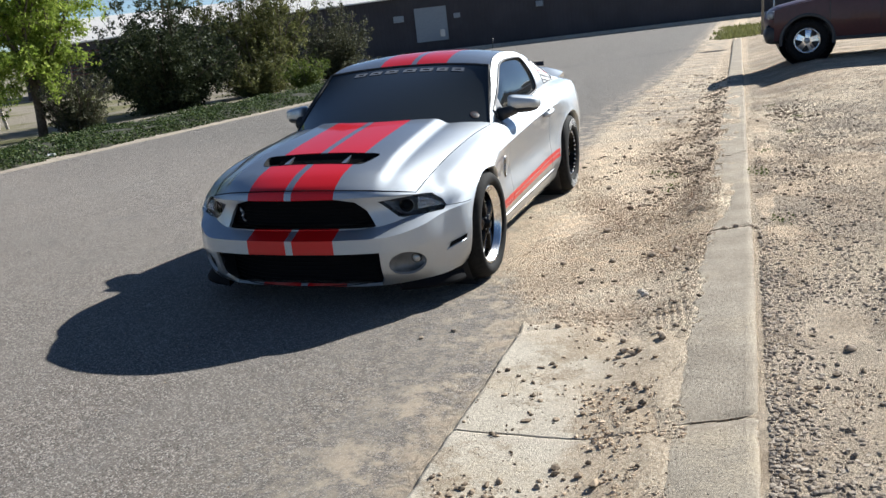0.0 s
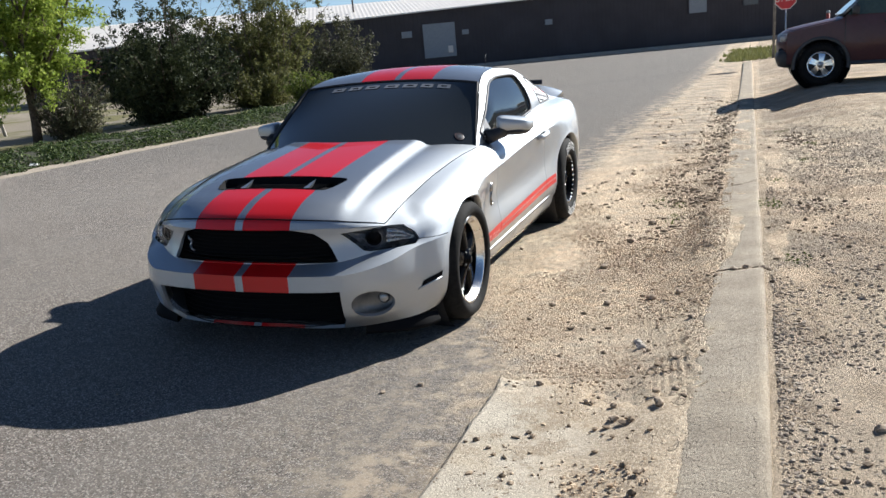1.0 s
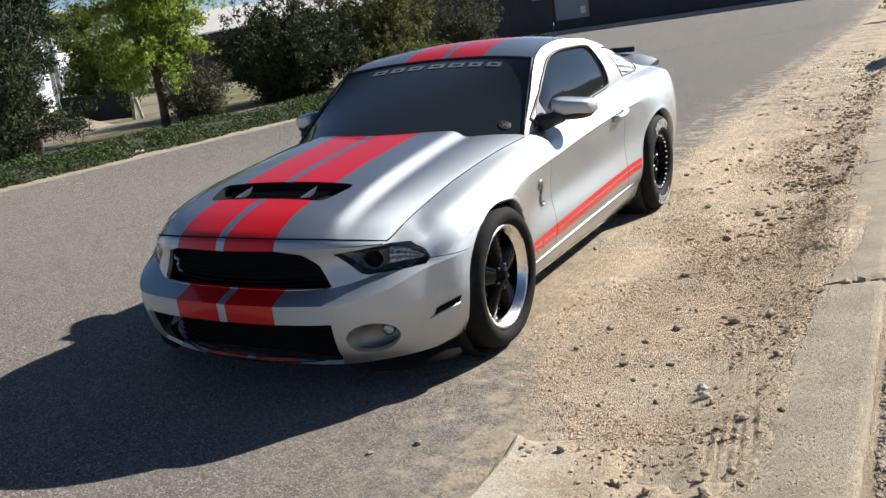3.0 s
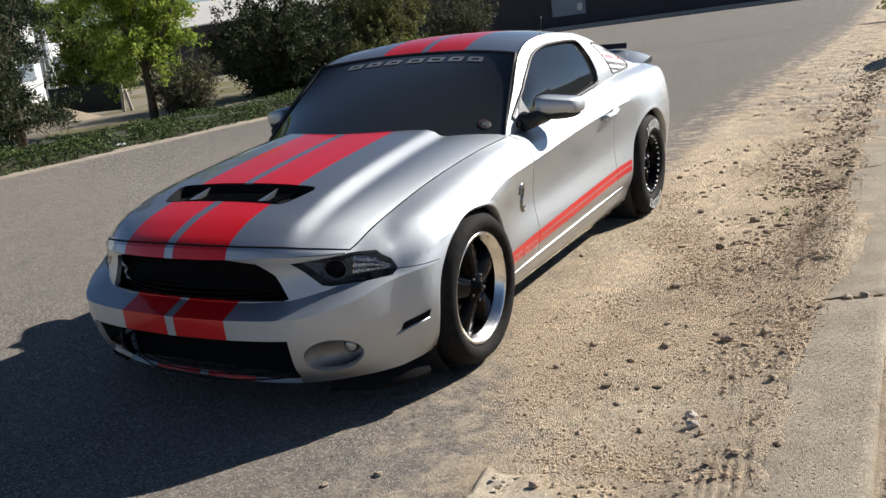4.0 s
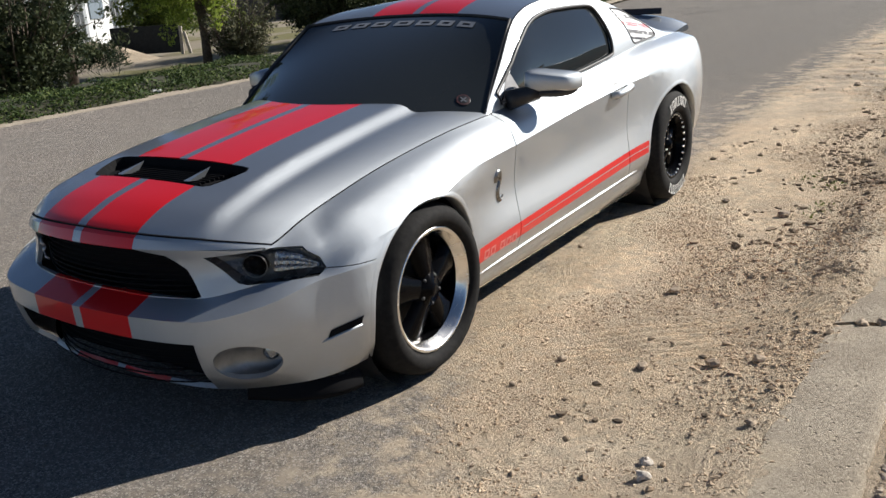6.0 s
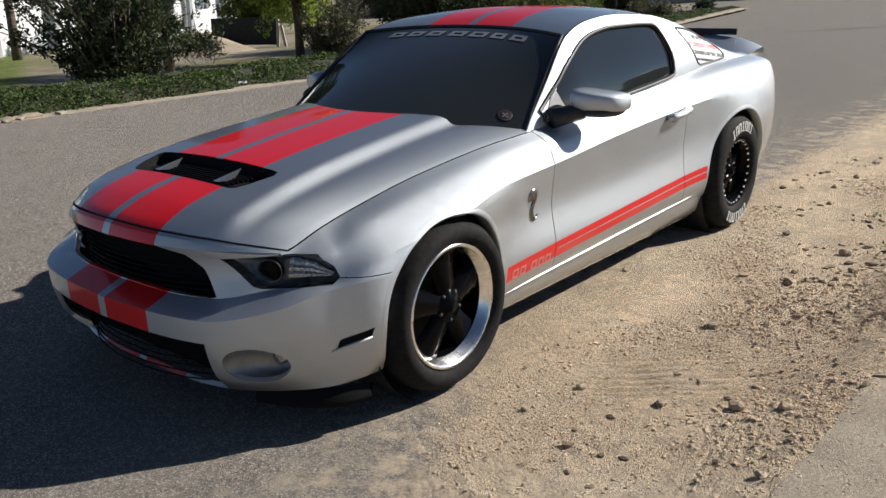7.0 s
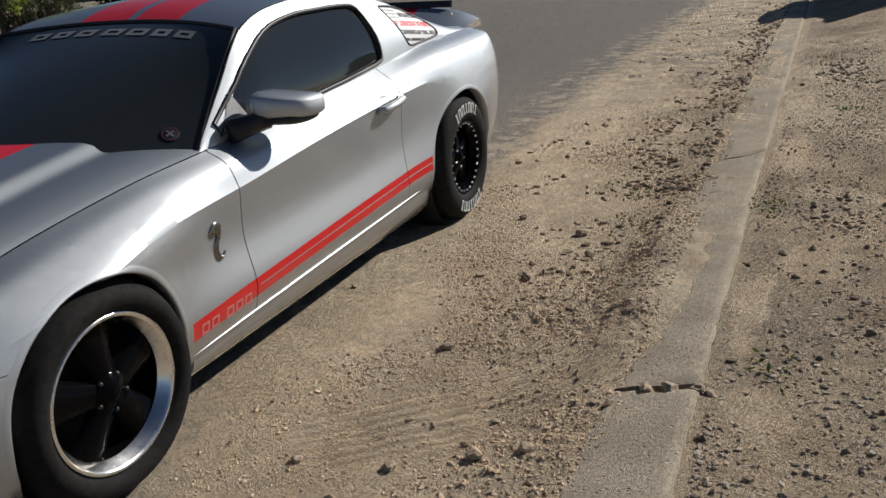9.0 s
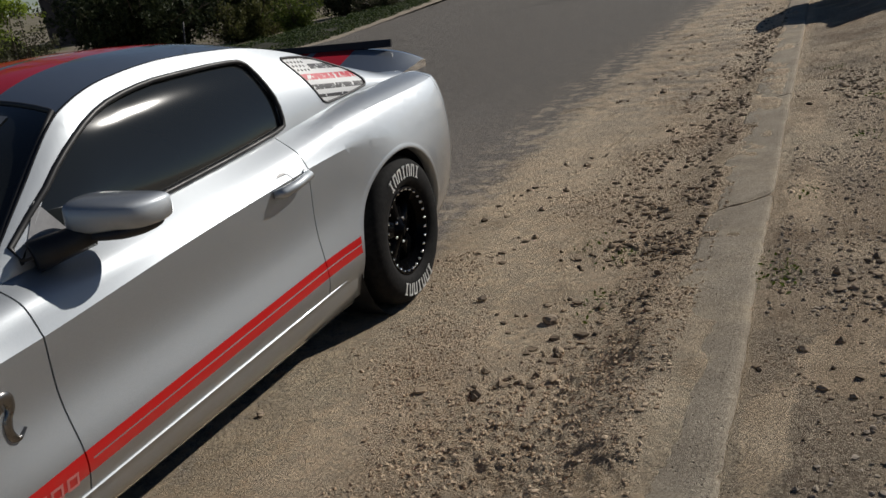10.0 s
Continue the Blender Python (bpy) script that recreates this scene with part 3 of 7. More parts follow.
kerb = thing("kerb", "weathered concrete kerb, chipped, half buried in dirt", "kerb", kind="structure")
JOINTS = [-7.6, -4.75, -1.93, 0.95, 4.14, 7.0, 9.9, 12.8, 15.7, 18.6, 22.0, 27.0, 32.0]
SKEW = [0.1, 0.1, 0.11, 0.09, 0.33, 0.2, 0.2, 0.2, 0.2, 0.2, 0.2, 0.2, 0.2]
for k, (a, b) in enumerate(zip(JOINTS, JOINTS[1:])):
    bm = bmesh.new()
    rows = []
    n = max(6, int((b - a) / 0.03)) if b < 8 else 20
    for i in range(n + 1):
        cut = 0.024 if abs(a - 0.95) < 0.1 else 0.015 if abs(a - 4.14) < 0.1 else 0.008
        y = a + cut + (b - a - cut - 0.008) * i / n
        xr = kerb_x(y)
        calm = smooth(8, 5, y)
        j = lambda s, f, q: s * calm * noise.noise((y * f, q, k))
        low = -0.03
        chip = 0.014 * calm * max(0.0, noise.noise((y * 21, 4.0, k)) - 0.05)
        end = 0.012 * calm * (i in (0, n))
        wob = (j(0.045, 1.1, 7) + 0.05 * smooth(0.6, 1.2, y) * smooth(2.6, 1.9, y)) * smooth(-0.9, 0.3, y) + j(0.014, 5, 8) + j(0.007, 15, 9)
        z = 0.095 - 0.012 * smooth(1, 6, y) + j(0.006, 2.0, 11)
        bury = 0.022 * smooth(0.95, 1.4, y) * smooth(2.9, 2.0, y) * (0.6 + 0.9 * noise.noise((y * 1.1, 3, 0)))
        far = max(0.0, lie(1.6, y) - lie(1.6, 13.0)) if y > 13 else 0.0
        z, low = z + far, low + far
        bury -= far
        rows.append([(xr - 0.307 + wob, y, low), (xr - 0.305 + wob, y, 0.058 - bury), (xr - 0.300 + wob, y, 0.066 - bury + j(0.003, 8, 1)), (xr - 0.285 + wob, y, 0.070 - bury + j(0.003, 8, 1)), (xr - 0.22 + wob * 0.6, y, 0.078 - bury * 0.8 + j(0.002, 9, 2)), (xr - 0.12, y, z - 0.006 - bury * 0.3 - end), (xr - 0.05, y, z - end), (xr - 0.022 + j(0.002, 7, 3) - chip, y, z + 0.001 - end),
                     (xr - 0.006 + j(0.004, 9, 5) - chip * 1.5, y, z - 0.008 - chip - end), (xr - 0.002 + j(0.005, 8, 6), y, z - 0.020), (xr + j(0.005, 8, 6), y, low)])
        skew = SKEW[k] + (SKEW[k + 1] - SKEW[k]) * i / n
        rows[-1] = [(px, py - skew * (xr - px) / 0.3, pz) for px, py, pz in rows[-1]]
    grid(bm, rows)
    for row in (rows[0], rows[-1]):
        bm.faces.new([bm.verts.new(p) for p in row])
    part("kerb_length", bm, KERB, kerb)

bm = bmesh.new()
rows = []
for y in sorted(list(np.linspace(-6.0, -0.72, 201)) + [-2.086, -2.083, -2.078, -2.075]):
    edge = 1.315 + 0.012 * noise.noise((y * 2, 0, 0)) + 0.010 * noise.noise((y * 11, 0, 1)) - 0.05 * smooth(-1.0, -0.72, y)
    rows.append([(edge, y, -0.04), (edge + 0.006, y, 0.008 - 0.030 * smooth(-0.92, -0.70, y))] + [(edge + 0.02 + (2.135 - edge) * u, y, 0.011 - 0.030 * smooth(-1.00, -0.62, y + 0.12 * u + 0.30 * noise.noise((u * 3.1, y * 2.6, 3)) + 0.16 * noise.noise((u * 11, y * 10, 4))) + lie(edge + (2.135 - edge) * u, y) + 0.003 * noise.noise((u * 5, y * 3, 2)) + 0.012 * smooth(0.62, 0.86, u) * smooth(1.0, 0.9, u) * (noise.noise((u * 7, y * 5, 12)) + 0.6 * noise.noise((u * 17, y * 15, 13))) - 0.009 * (abs(y + 2.0805) < 0.003)) for u in np.linspace(0, 1, 40)])
grid(bm, rows)
gutter = link_mesh("pavement", bm, SLAB)
tagged(gutter, "pale sandy concrete gutter slab with a broken edge", "pavement", kind="structure")


# ---- loose stones and clods ----
def pebble(rng):
    v = [Vector(p) for p in ((1, 0, 0), (0, 1, 0), (-1, 0, 0), (0, -1, 0), (0.1, 0.1, 0.95), (0, 0, -0.7))]
    return [p * rng.uniform(0.6, 1.2) + Vector((rng.uniform(-0.3, 0.3), rng.uniform(-0.3, 0.3), rng.uniform(-0.15, 0.15))) for p in v]


PEBBLE_FACES = [(0, 1, 4), (1, 2, 4), (2, 3, 4), (3, 0, 4), (1, 0, 5), (2, 1, 5), (3, 2, 5), (0, 3, 5)]


def height_at(x, y):
    h = lie(x, y) + (rough_lie(x, y) if 0.4 <= x <= 5.2 else 0)
    if 1.34 < x < 2.06 and y < -0.80:
        h = max(h, 0.012 + lie(x, y))
    if kerb_x(y) - 0.24 < x < kerb_x(y) - 0.02:
        h = max(h, 0.075)
    return h


def scatter(name, label, count, seed, place, size, material):
    rng = random.Random(seed)
    verts, faces = [], []
    shapes = [pebble(rng) for _ in range(40)]
    lumps = []
    for _ in range(24):
        b = bmesh.new()
        bmesh.ops.create_icosphere(b, subdivisions=1, radius=1)
        lumps.append([v.co * rng.uniform(0.5, 1.15) for v in b.verts])
        lump_faces = [tuple(v.index for v in f.verts) for f in b.faces]
        b.free()
    for _ in range(count):
        got = place(rng)
        if got is None:
            continue
        x, y = got
        r = size(rng)
        m = Matrix.Translation((x, y, height_at(x, y) + 0.12 * r)) @ Matrix.Rotation(rng.uniform(0, 6.3), 4, "Z") @ Matrix.Diagonal((r * rng.uniform(0.8, 1.4), r * rng.uniform(0.7, 1.1), r * rng.uniform(0.4, 0.8), 1))
        base = len(verts)
        big = r > 0.006
        verts += [m @ p for p in rng.choice(lumps if big else shapes)]
        faces += [tuple(base + i for i in f) for f in (lump_faces if big else PEBBLE_FACES)]
    return tagged(mesh_arrays(name, verts, faces, material), label, "stones", kind="stuff")


def heap(rng):
    """Broken stones lie in ragged heaps from beside the door back along the kerb, with strays round them."""
    a, b, c, d = rng.choices(HEAPS, [p[2] * p[3] ** 0.6 * (0.25 if p[1] < 1.8 else 1.0) for p in HEAPS])[0]
    wide = 0.55 if rng.random() < 0.75 else 1.5
    x, y = rng.gauss(a, c * wide), rng.gauss(b, d * wide)
    g = noise.noise((x * 7, y * 6, 21)) + 0.6 * noise.noise((x * 17, y * 15, 22))
    return (x, y) if g > rng.uniform(-0.6, 0.7) and not kerb_x(y) - 0.27 < x < kerb_x(y) + 0.03 else None


def strewn(rng):
    """Thin everywhere, thick in ragged patches, fading out with distance."""
    x, y = rng.uniform(0.6, 2.2), -2.6 + 11.0 * rng.random() ** 1.3
    edge = (0.85 if y > -0.6 else 1.25) + 0.30 * noise.noise((y * 0.9, 0, 50)) + 0.15 * noise.noise((y * 4, 0, 51))
    if -0.1 < x - 1.22 < 0.95 and abs((y - 0.28) - (x - 1.22)) < 0.22 and rng.random() < 0.75:
        return None
    d = 2.2 * noise.noise((x * 1.6, y * 1.3, 30)) + 0.6 * noise.noise((x * 5, y * 4, 31)) + 0.25 * smooth(1.7, 2.1, x) - 0.7 * smooth(4.0, 10.0, y) - 1.0 * smooth(0.7, -0.6, y) - 0.8 * smooth(edge + 0.45, edge, x)
    d += 0.7 * grit_at(x, y) - 1.2 * packed_at(x, y)
    return (x, y) if x > edge and d > rng.uniform(-0.85, 0.9) else None


def lot(rng):
    x, y = 2.47 + 3.4 * rng.random() ** 1.5, -2.8 + 12 * rng.random() ** 1.7
    d = 0.15 + 1.8 * noise.noise((x * 1.1, y * 0.8, 40)) + 0.6 * noise.noise((x * 5, y * 4, 41)) - 0.9 * smooth(6, 11, y) - 0.6 * smooth(4.2, 5.8, x) - 1.3 * packed_at(x, y)
    return (x, y) if d > rng.uniform(-0.55, 0.95) else None


def clumps(rng):
    """Dark lumps in small clusters on the slab, at the kerb's foot and on the lot."""
    x, y = rng.uniform(1.34, 4.2), -2.6 + 6.2 * rng.random() ** 1.4
    if kerb_x(y) - 0.26 < x < kerb_x(y) + 0.03:
        return None
    d = 1.2 * noise.noise((x * 2.3, y * 2.1, 70)) + 0.8 * noise.noise((x * 8, y * 7, 71))
    d += 0.30 * smooth(-0.6, -0.8, y) * smooth(2.3, 2.1, x) + 0.08 * smooth(2.4, 2.5, x)
    d += 0.55 * math.exp(-((y + 0.68) / 0.12) ** 2) * smooth(2.0, 1.7, x) + 0.30 * math.exp(-((x - 2.06) / 0.09) ** 2) * smooth(0.9, 0.4, y)
    return (x, y) if d > rng.uniform(0.05, 1.25) else None


def fines(rng):
    """Coarse sand and pea gravel over the dirt that lies nearest."""
    if rng.random() < 0.7:
        x, y = rng.uniform(0.85, 2.14), -0.75 + 3.6 * rng.random() ** 1.25
        edge = 0.95 + 0.30 * smooth(-0.1, -0.7, y) + 0.12 * noise.noise((y * 4, 0, 51))
    else:
        x, y, edge = 2.46 + 1.2 * rng.random() ** 1.3, rng.uniform(-2.2, 3.5), 0.0
    d = 1.1 * noise.noise((x * 2.1, y * 1.9, 80)) + 0.8 * noise.noise((x * 8, y * 7, 81)) - 0.6 * packed_at(x, y)
    return (x, y) if x > edge + 0.25 * rng.random() and d > rng.uniform(-0.35, 0.9) else None


def verge(rng):
    """Broken stones in loose drifts further along the dirt."""
    x, y = 2.08 - 1.35 * rng.random() ** 1.6, 3.2 + 13 * rng.random() ** 1.3
    d = 0.9 * noise.noise((x * 2.4, y * 1.1, 90)) + 0.5 * noise.noise((x * 7, y * 3, 91)) + 0.35 * smooth(1.3, 1.9, x)
    return (x, y) if d > rng.uniform(0.0, 0.9) else None


def on_road(rng):
    return rng.uniform(-3.0, 1.25), rng.uniform(-3.0, 10)


scatter("gravel", "grey and brown crushed stones in streaks beside the kerb", 2600, 3, heap, lambda r: 0.007 + 0.023 * r.random() ** 2.6, STONE.m)
scatter("gravel", "small tan stones strewn over the dirt", 165000, 4, strewn, lambda r: 0.0022 + 0.009 * r.random() ** 5, CLOD.m)
scatter("gravel", "grey gravel on the lot past the kerb", 125000, 5, lot, lambda r: 0.0028 + 0.011 * r.random() ** 3.5, CHIP.m)
scatter("gravel", "dark brown lumps of dirt and stone in clusters", 13000, 8, clumps, lambda r: 0.0045 + 0.019 * r.random() ** 4, STONE.m)
scatter("gravel", "coarse sand and pea gravel over the dirt", 115000, 9, fines, lambda r: 0.0020 + 0.0052 * r.random() ** 3, CLOD.m)
scatter("gravel", "brown broken stones drifted along the far dirt", 5200, 10, verge, lambda r: 0.006 + 0.024 * r.random() ** 2.4, STONE.m)
scatter("gravel", "few loose chips on the asphalt", 500, 6, on_road, lambda r: 0.002 + 0.006 * r.random() ** 3, STONE.m)


ROCK = plain("brown stone", (0.36, 0.28, 0.20), 0.9, vary=0.35, scale=45, bump=0.5)
PALE_ROCK = plain("pale grey stone", (0.56, 0.50, 0.43), 0.9, vary=0.25, scale=45, bump=0.5)


def rock(x, y, r, seed, pale=False):
    rng = random.Random(seed)
    bm = bmesh.new()
    bmesh.ops.create_icosphere(bm, subdivisions=2, radius=r)
    for v in bm.verts:
        v.co *= rng.uniform(0.92, 1.06)
    off = rng.uniform(0, 50)
    for v in bm.verts:
        v.co *= 1 + 0.6 * noise.noise(v.co / r * 0.9 + Vector((off, 0, 0))) + 0.15 * noise.noise(v.co / r * 3 + Vector((off, 5, 0)))
        v.co.z *= 0.72
    ob = link_mesh("rock", bm, PALE_ROCK if pale else ROCK, False)
    ob.matrix_basis = pose(x, y, height_at(x, y) + 0.3 * r, 0, 0, rng.uniform(0, 360))
    return tagged(ob, "pale grey stone lying loose on the dirt" if pale else "small brown stone lying loose on the dirt", "rock", "stones along the kerb")


for k, (x, y, r) in enumerate([(1.83, 0.465, 0.027), (1.842, -0.272, 0.021), (1.865, -0.37, 0.023), (2.025, -1.104, 0.020), (1.50, -0.90, 0.016), (0.968, -0.983, 0.013), (1.87, -1.22, 0.018), (0.83, -1.10, 0.012), (1.22, 0.01, 0.014),
                               (1.50, -0.50, 0.012), (2.08, 0.0, 0.018), (1.595, 0.333, 0.022), (1.29, 0.29, 0.019), (1.98, 0.51, 0.024), (0.77, 1.60, 0.014), (1.45, 1.15, 0.026), (1.23, 2.73, 0.022), (1.61, 2.55, 0.032), (1.2, 7.8, 0.035), (2.34, 0.915, 0.032), (2.42, 0.94, 0.022), (2.26, 0.90, 0.024), (2.46, 0.93, 0.018), (2.80, -1.25, 0.024), (2.90, 0.36, 0.02)]):
    rock(x, y, r, 100 + k, k in (1, 2))
for k, (x, y, r) in enumerate([(-7.86, 2.26, 0.09), (-7.90, 2.42, 0.07), (-7.93, 2.60, 0.10), (-7.88, 2.95, 0.06), (-7.80, 2.12, 0.06)]):
    bm = bmesh.new()
    box(bm, (2.2 * r, 1.5 * r, 0.5 * r), (0, 0, 0.2 * r), Matrix.Rotation(0.15, 4, "X"), 0.25 * r)
    for v in bm.verts:
        v.co += Vector((0.3, 0.3, 0.1)) * r * noise.noise(v.co * 9 + Vector((k, 0, 0)))
    chunk = link_mesh("concrete_chunk", bm, KERB, False)
    chunk.matrix_basis = pose(x, y, 0.01, 0, 0, 40 * k)
    tagged(chunk, "broken pale concrete chunk on the street edge", "rubble", "chunks on the street edge")


# ---- the parked sports coupe: front axle at y = 0, rear axle at y = 2.72, nose towards -y ----
car = thing("car", "silver two-door sports coupe with twin red stripes, parked half on dirt", "car")

# long lines of the body from the middle of the nose round the side to the middle of the tail, low to high
LINES = [
    [(0, -0.755, 0.15), (0.27, -0.75, 0.15), (0.465, -0.71, 0.15), (0.62, -0.63, 0.155), (0.765, -0.52, 0.168), (0.84, -0.40, 0.185), (0.85, 0, 0.17), (0.81, 0.40, 0.165), (0.795, 0.75, 0.16), (0.795, 1.4, 0.16), (0.795, 2.05, 0.16), (0.81, 2.35, 0.165), (0.84, 2.72, 0.2), (0.84, 3.1, 0.24), (0.79, 3.40, 0.28), (0.6, 3.58, 0.3), (0, 3.64, 0.3)],
    [(0, -0.84, 0.232), (0.27, -0.83, 0.232), (0.5, -0.782, 0.232), (0.655, -0.68, 0.24), (0.80, -0.50, 0.255), (0.885, -0.36, 0.26), (0.895, 0, 0.26), (0.848, 0.40, 0.25), (0.838, 0.75, 0.25), (0.836, 1.4, 0.25), (0.838, 2.05, 0.25), (0.852, 2.35, 0.26), (0.885, 2.72, 0.28), (0.88, 3.1, 0.32), (0.82, 3.43, 0.38), (0.6, 3.63, 0.40), (0, 3.70, 0.40)],
    [(0, -0.880, 0.36), (0.27, -0.866, 0.36), (0.525, -0.812, 0.36), (0.69, -0.685, 0.37), (0.815, -0.49, 0.385), (0.905, -0.35, 0.38), (0.925, 0, 0.40), (0.876, 0.40, 0.37), (0.869, 0.75, 0.37), (0.867, 1.4, 0.37), (0.869, 2.05, 0.37), (0.885, 2.35, 0.38), (0.925, 2.72, 0.42), (0.91, 3.1, 0.45), (0.84, 3.45, 0.50), (0.6, 3.66, 0.52), (0, 3.73, 0.52)],
    [(0, -0.883, 0.447), (0.27, -0.868, 0.447), (0.535, -0.812, 0.449), (0.700, -0.664, 0.478), (0.795, -0.495, 0.522), (0.892, -0.338, 0.545), (0.938, 0, 0.56), (0.872, 0.43, 0.55), (0.850, 0.75, 0.55), (0.846, 1.4, 0.56), (0.852, 2.05, 0.58), (0.875, 2.38, 0.60), (0.935, 2.72, 0.62), (0.92, 3.1, 0.63), (0.845, 3.46, 0.66), (0.6, 3.68, 0.68), (0, 3.75, 0.68)],
    [(0, -0.785, 0.484), (0.26, -0.775, 0.485), (0.478, -0.718, 0.490), (0.648, -0.594, 0.527), (0.788, -0.462, 0.544), (0.881, -0.302, 0.612), (0.935, 0, 0.672), (0.897, 0.35, 0.722), (0.872, 0.75, 0.735), (0.870, 1.4, 0.784), (0.868, 2.05, 0.815), (0.885, 2.40, 0.825), (0.912, 2.72, 0.80), (0.90, 3.1, 0.80), (0.83, 3.46, 0.81), (0.6, 3.67, 0.82), (0, 3.74, 0.82)],
    [(0, -0.805, 0.61), (0.255, -0.788, 0.61), (0.475, -0.695, 0.59), (0.650, -0.578, 0.60), (0.765, -0.448, 0.624), (0.792, -0.29, 0.704), (0.818, 0, 0.763), (0.815, 0.38, 0.808), (0.838, 0.75, 0.820), (0.836, 1.4, 0.832), (0.832, 2.05, 0.878), (0.842, 2.40, 0.920), (0.855, 2.72, 0.938), (0.840, 3.1, 0.938), (0.78, 3.46, 0.935), (0.58, 3.65, 0.90), (0, 3.72, 0.90)],
    [(0, -0.83, 0.668), (0.25, -0.808, 0.665), (0.47, -0.716, 0.655), (0.646, -0.572, 0.643), (0.678, -0.42, 0.700), (0.692, -0.28, 0.738), (0.712, 0, 0.795), (0.728, 0.40, 0.842), (0.755, 0.75, 0.868), (0.765, 1.4, 0.905), (0.745, 2.05, 0.94), (0.735, 2.40, 0.965), (0.725, 2.72, 0.985), (0.71, 3.1, 0.985), (0.68, 3.42, 0.975), (0.55, 3.6, 0.965), (0, 3.68, 0.96)],
]
STEP = 9


def across(col, s, v):
    """Along one section; the shoulder line is a sharp crease from the fender to the hip, the bumper's shelf has sharp edges."""
    soft = spline(col, v)
    k = smooth(6.9, 7.7, s) * smooth(11.6, 10.4, s)
    hard = spline(col[:5], v) if v <= 4 else spline(col[4:], v - 4)
    f = smooth(5.6, 4.2, s)
    if f > 0:
        sharp = spline(col[:4], v) if v <= 3 else spline(col[3:5], v - 3) if v <= 4 else spline(col[4:], v - 4)
        soft = soft * (1 - f) + sharp * f
    return soft * (1 - k) + hard * k


def skin(s, v):
    """A place on the lower body: s along the lines, v from the lowest line up."""
    return across([spline(line, s) for line in LINES], s, v)


def skin_rows(s0, s1, v0=0.0, v1=6.0, per_v=5, mirror=False):
    ss = np.linspace(s0, s1, int(round((s1 - s0) * STEP)) + 1)
    rows = []
    for s in ss:
        col = [spline(line, s) for line in LINES]
        row = [Vector(across(col, s, v)) for v in np.linspace(v0, v1, int(round((v1 - v0) * per_v)) + 1)]
        rows.append([Vector((-p.x, p.y, p.z)) for p in row] if mirror else row)
    return rows


def plane_cut(bm, co, no, keep_box=None, clear=False):
    """Cuts the faces (those in the box) by a plane; clear drops what lies on the normal's side."""
    fs = [f for f in bm.faces if keep_box is None or all(lo <= c <= hi for c, (lo, hi) in zip(f.calc_center_median(), keep_box))]
    geom = list({v for f in fs for v in f.verts} | {e for f in fs for e in f.edges}) + fs
    bmesh.ops.bisect_plane(bm, geom=geom, dist=1e-5, plane_co=co, plane_no=no, clear_outer=clear, clear_inner=False)


def hole(bm, poly, axis, keep_box):
    """Cuts a convex outline (seen along the axis) out of the faces in the box."""
    u, v = [(1, 2), (0, 2), (0, 1)]["xyz".index(axis)], None
    a, b = u
    cx, cy = np.mean([p[0] for p in poly]), np.mean([p[1] for p in poly])
    sides = []
    for p, q in zip(poly, poly[1:] + poly[:1]):
        n2 = (q[1] - p[1], p[0] - q[0])
        if (cx - p[0]) * n2[0] + (cy - p[1]) * n2[1] > 0:
            n2 = (-n2[0], -n2[1])
        co, no = [0.0] * 3, [0.0] * 3
        co[a], co[b], no[a], no[b] = p[0], p[1], n2[0], n2[1]
        sides.append((Vector(co), Vector(no).normalized()))
        plane_cut(bm, co, no, keep_box)
    dead = [f for f in bm.faces if all(lo <= c <= hi for c, (lo, hi) in zip(f.calc_center_median(), keep_box)) and all((f.calc_center_median() - co).dot(no) < 1e-6 for co, no in sides)]
    bmesh.ops.delete(bm, geom=dead, context="FACES")


def disc(y, z, r, n=40):
    return [(y + r * math.cos(2 * math.pi * k / n), z + r * math.sin(2 * math.pi * k / n)) for k in range(n)]


def shell(name, bm, material, parent=car, label="", thick=0.018):
    bmesh.ops.remove_doubles(bm, verts=bm.verts, dist=0.0002)
    bmesh.ops.recalc_face_normals(bm, faces=bm.faces)
    out = sum(f.normal.dot(f.calc_center_median() - Vector((0, 1.3, 0.55))) * f.calc_area() for f in bm.faces)
    if out < 0:
        bmesh.ops.reverse_faces(bm, faces=bm.faces)
    ob = part(name, bm, material, parent, label)
    s = ob.modifiers.new("thickness", "SOLIDIFY")
    s.thickness, s.offset = thick, -1
    ob.modifiers.new("hard edges", "EDGE_SPLIT").split_angle = radians(21)
    return ob


def mirrored(bm):
    """Adds the other half."""
    made = bmesh.ops.duplicate(bm, geom=bm.verts[:] + bm.edges[:] + bm.faces[:])["geom"]
    vs = [g for g in made if isinstance(g, bmesh.types.BMVert)]
    for v in vs:
        v.co.x = -v.co.x
    bmesh.ops.reverse_faces(bm, faces=[g for g in made if isinstance(g, bmesh.types.BMFace)])
    bmesh.ops.remove_doubles(bm, verts=bm.verts, dist=0.0006)
    return bm


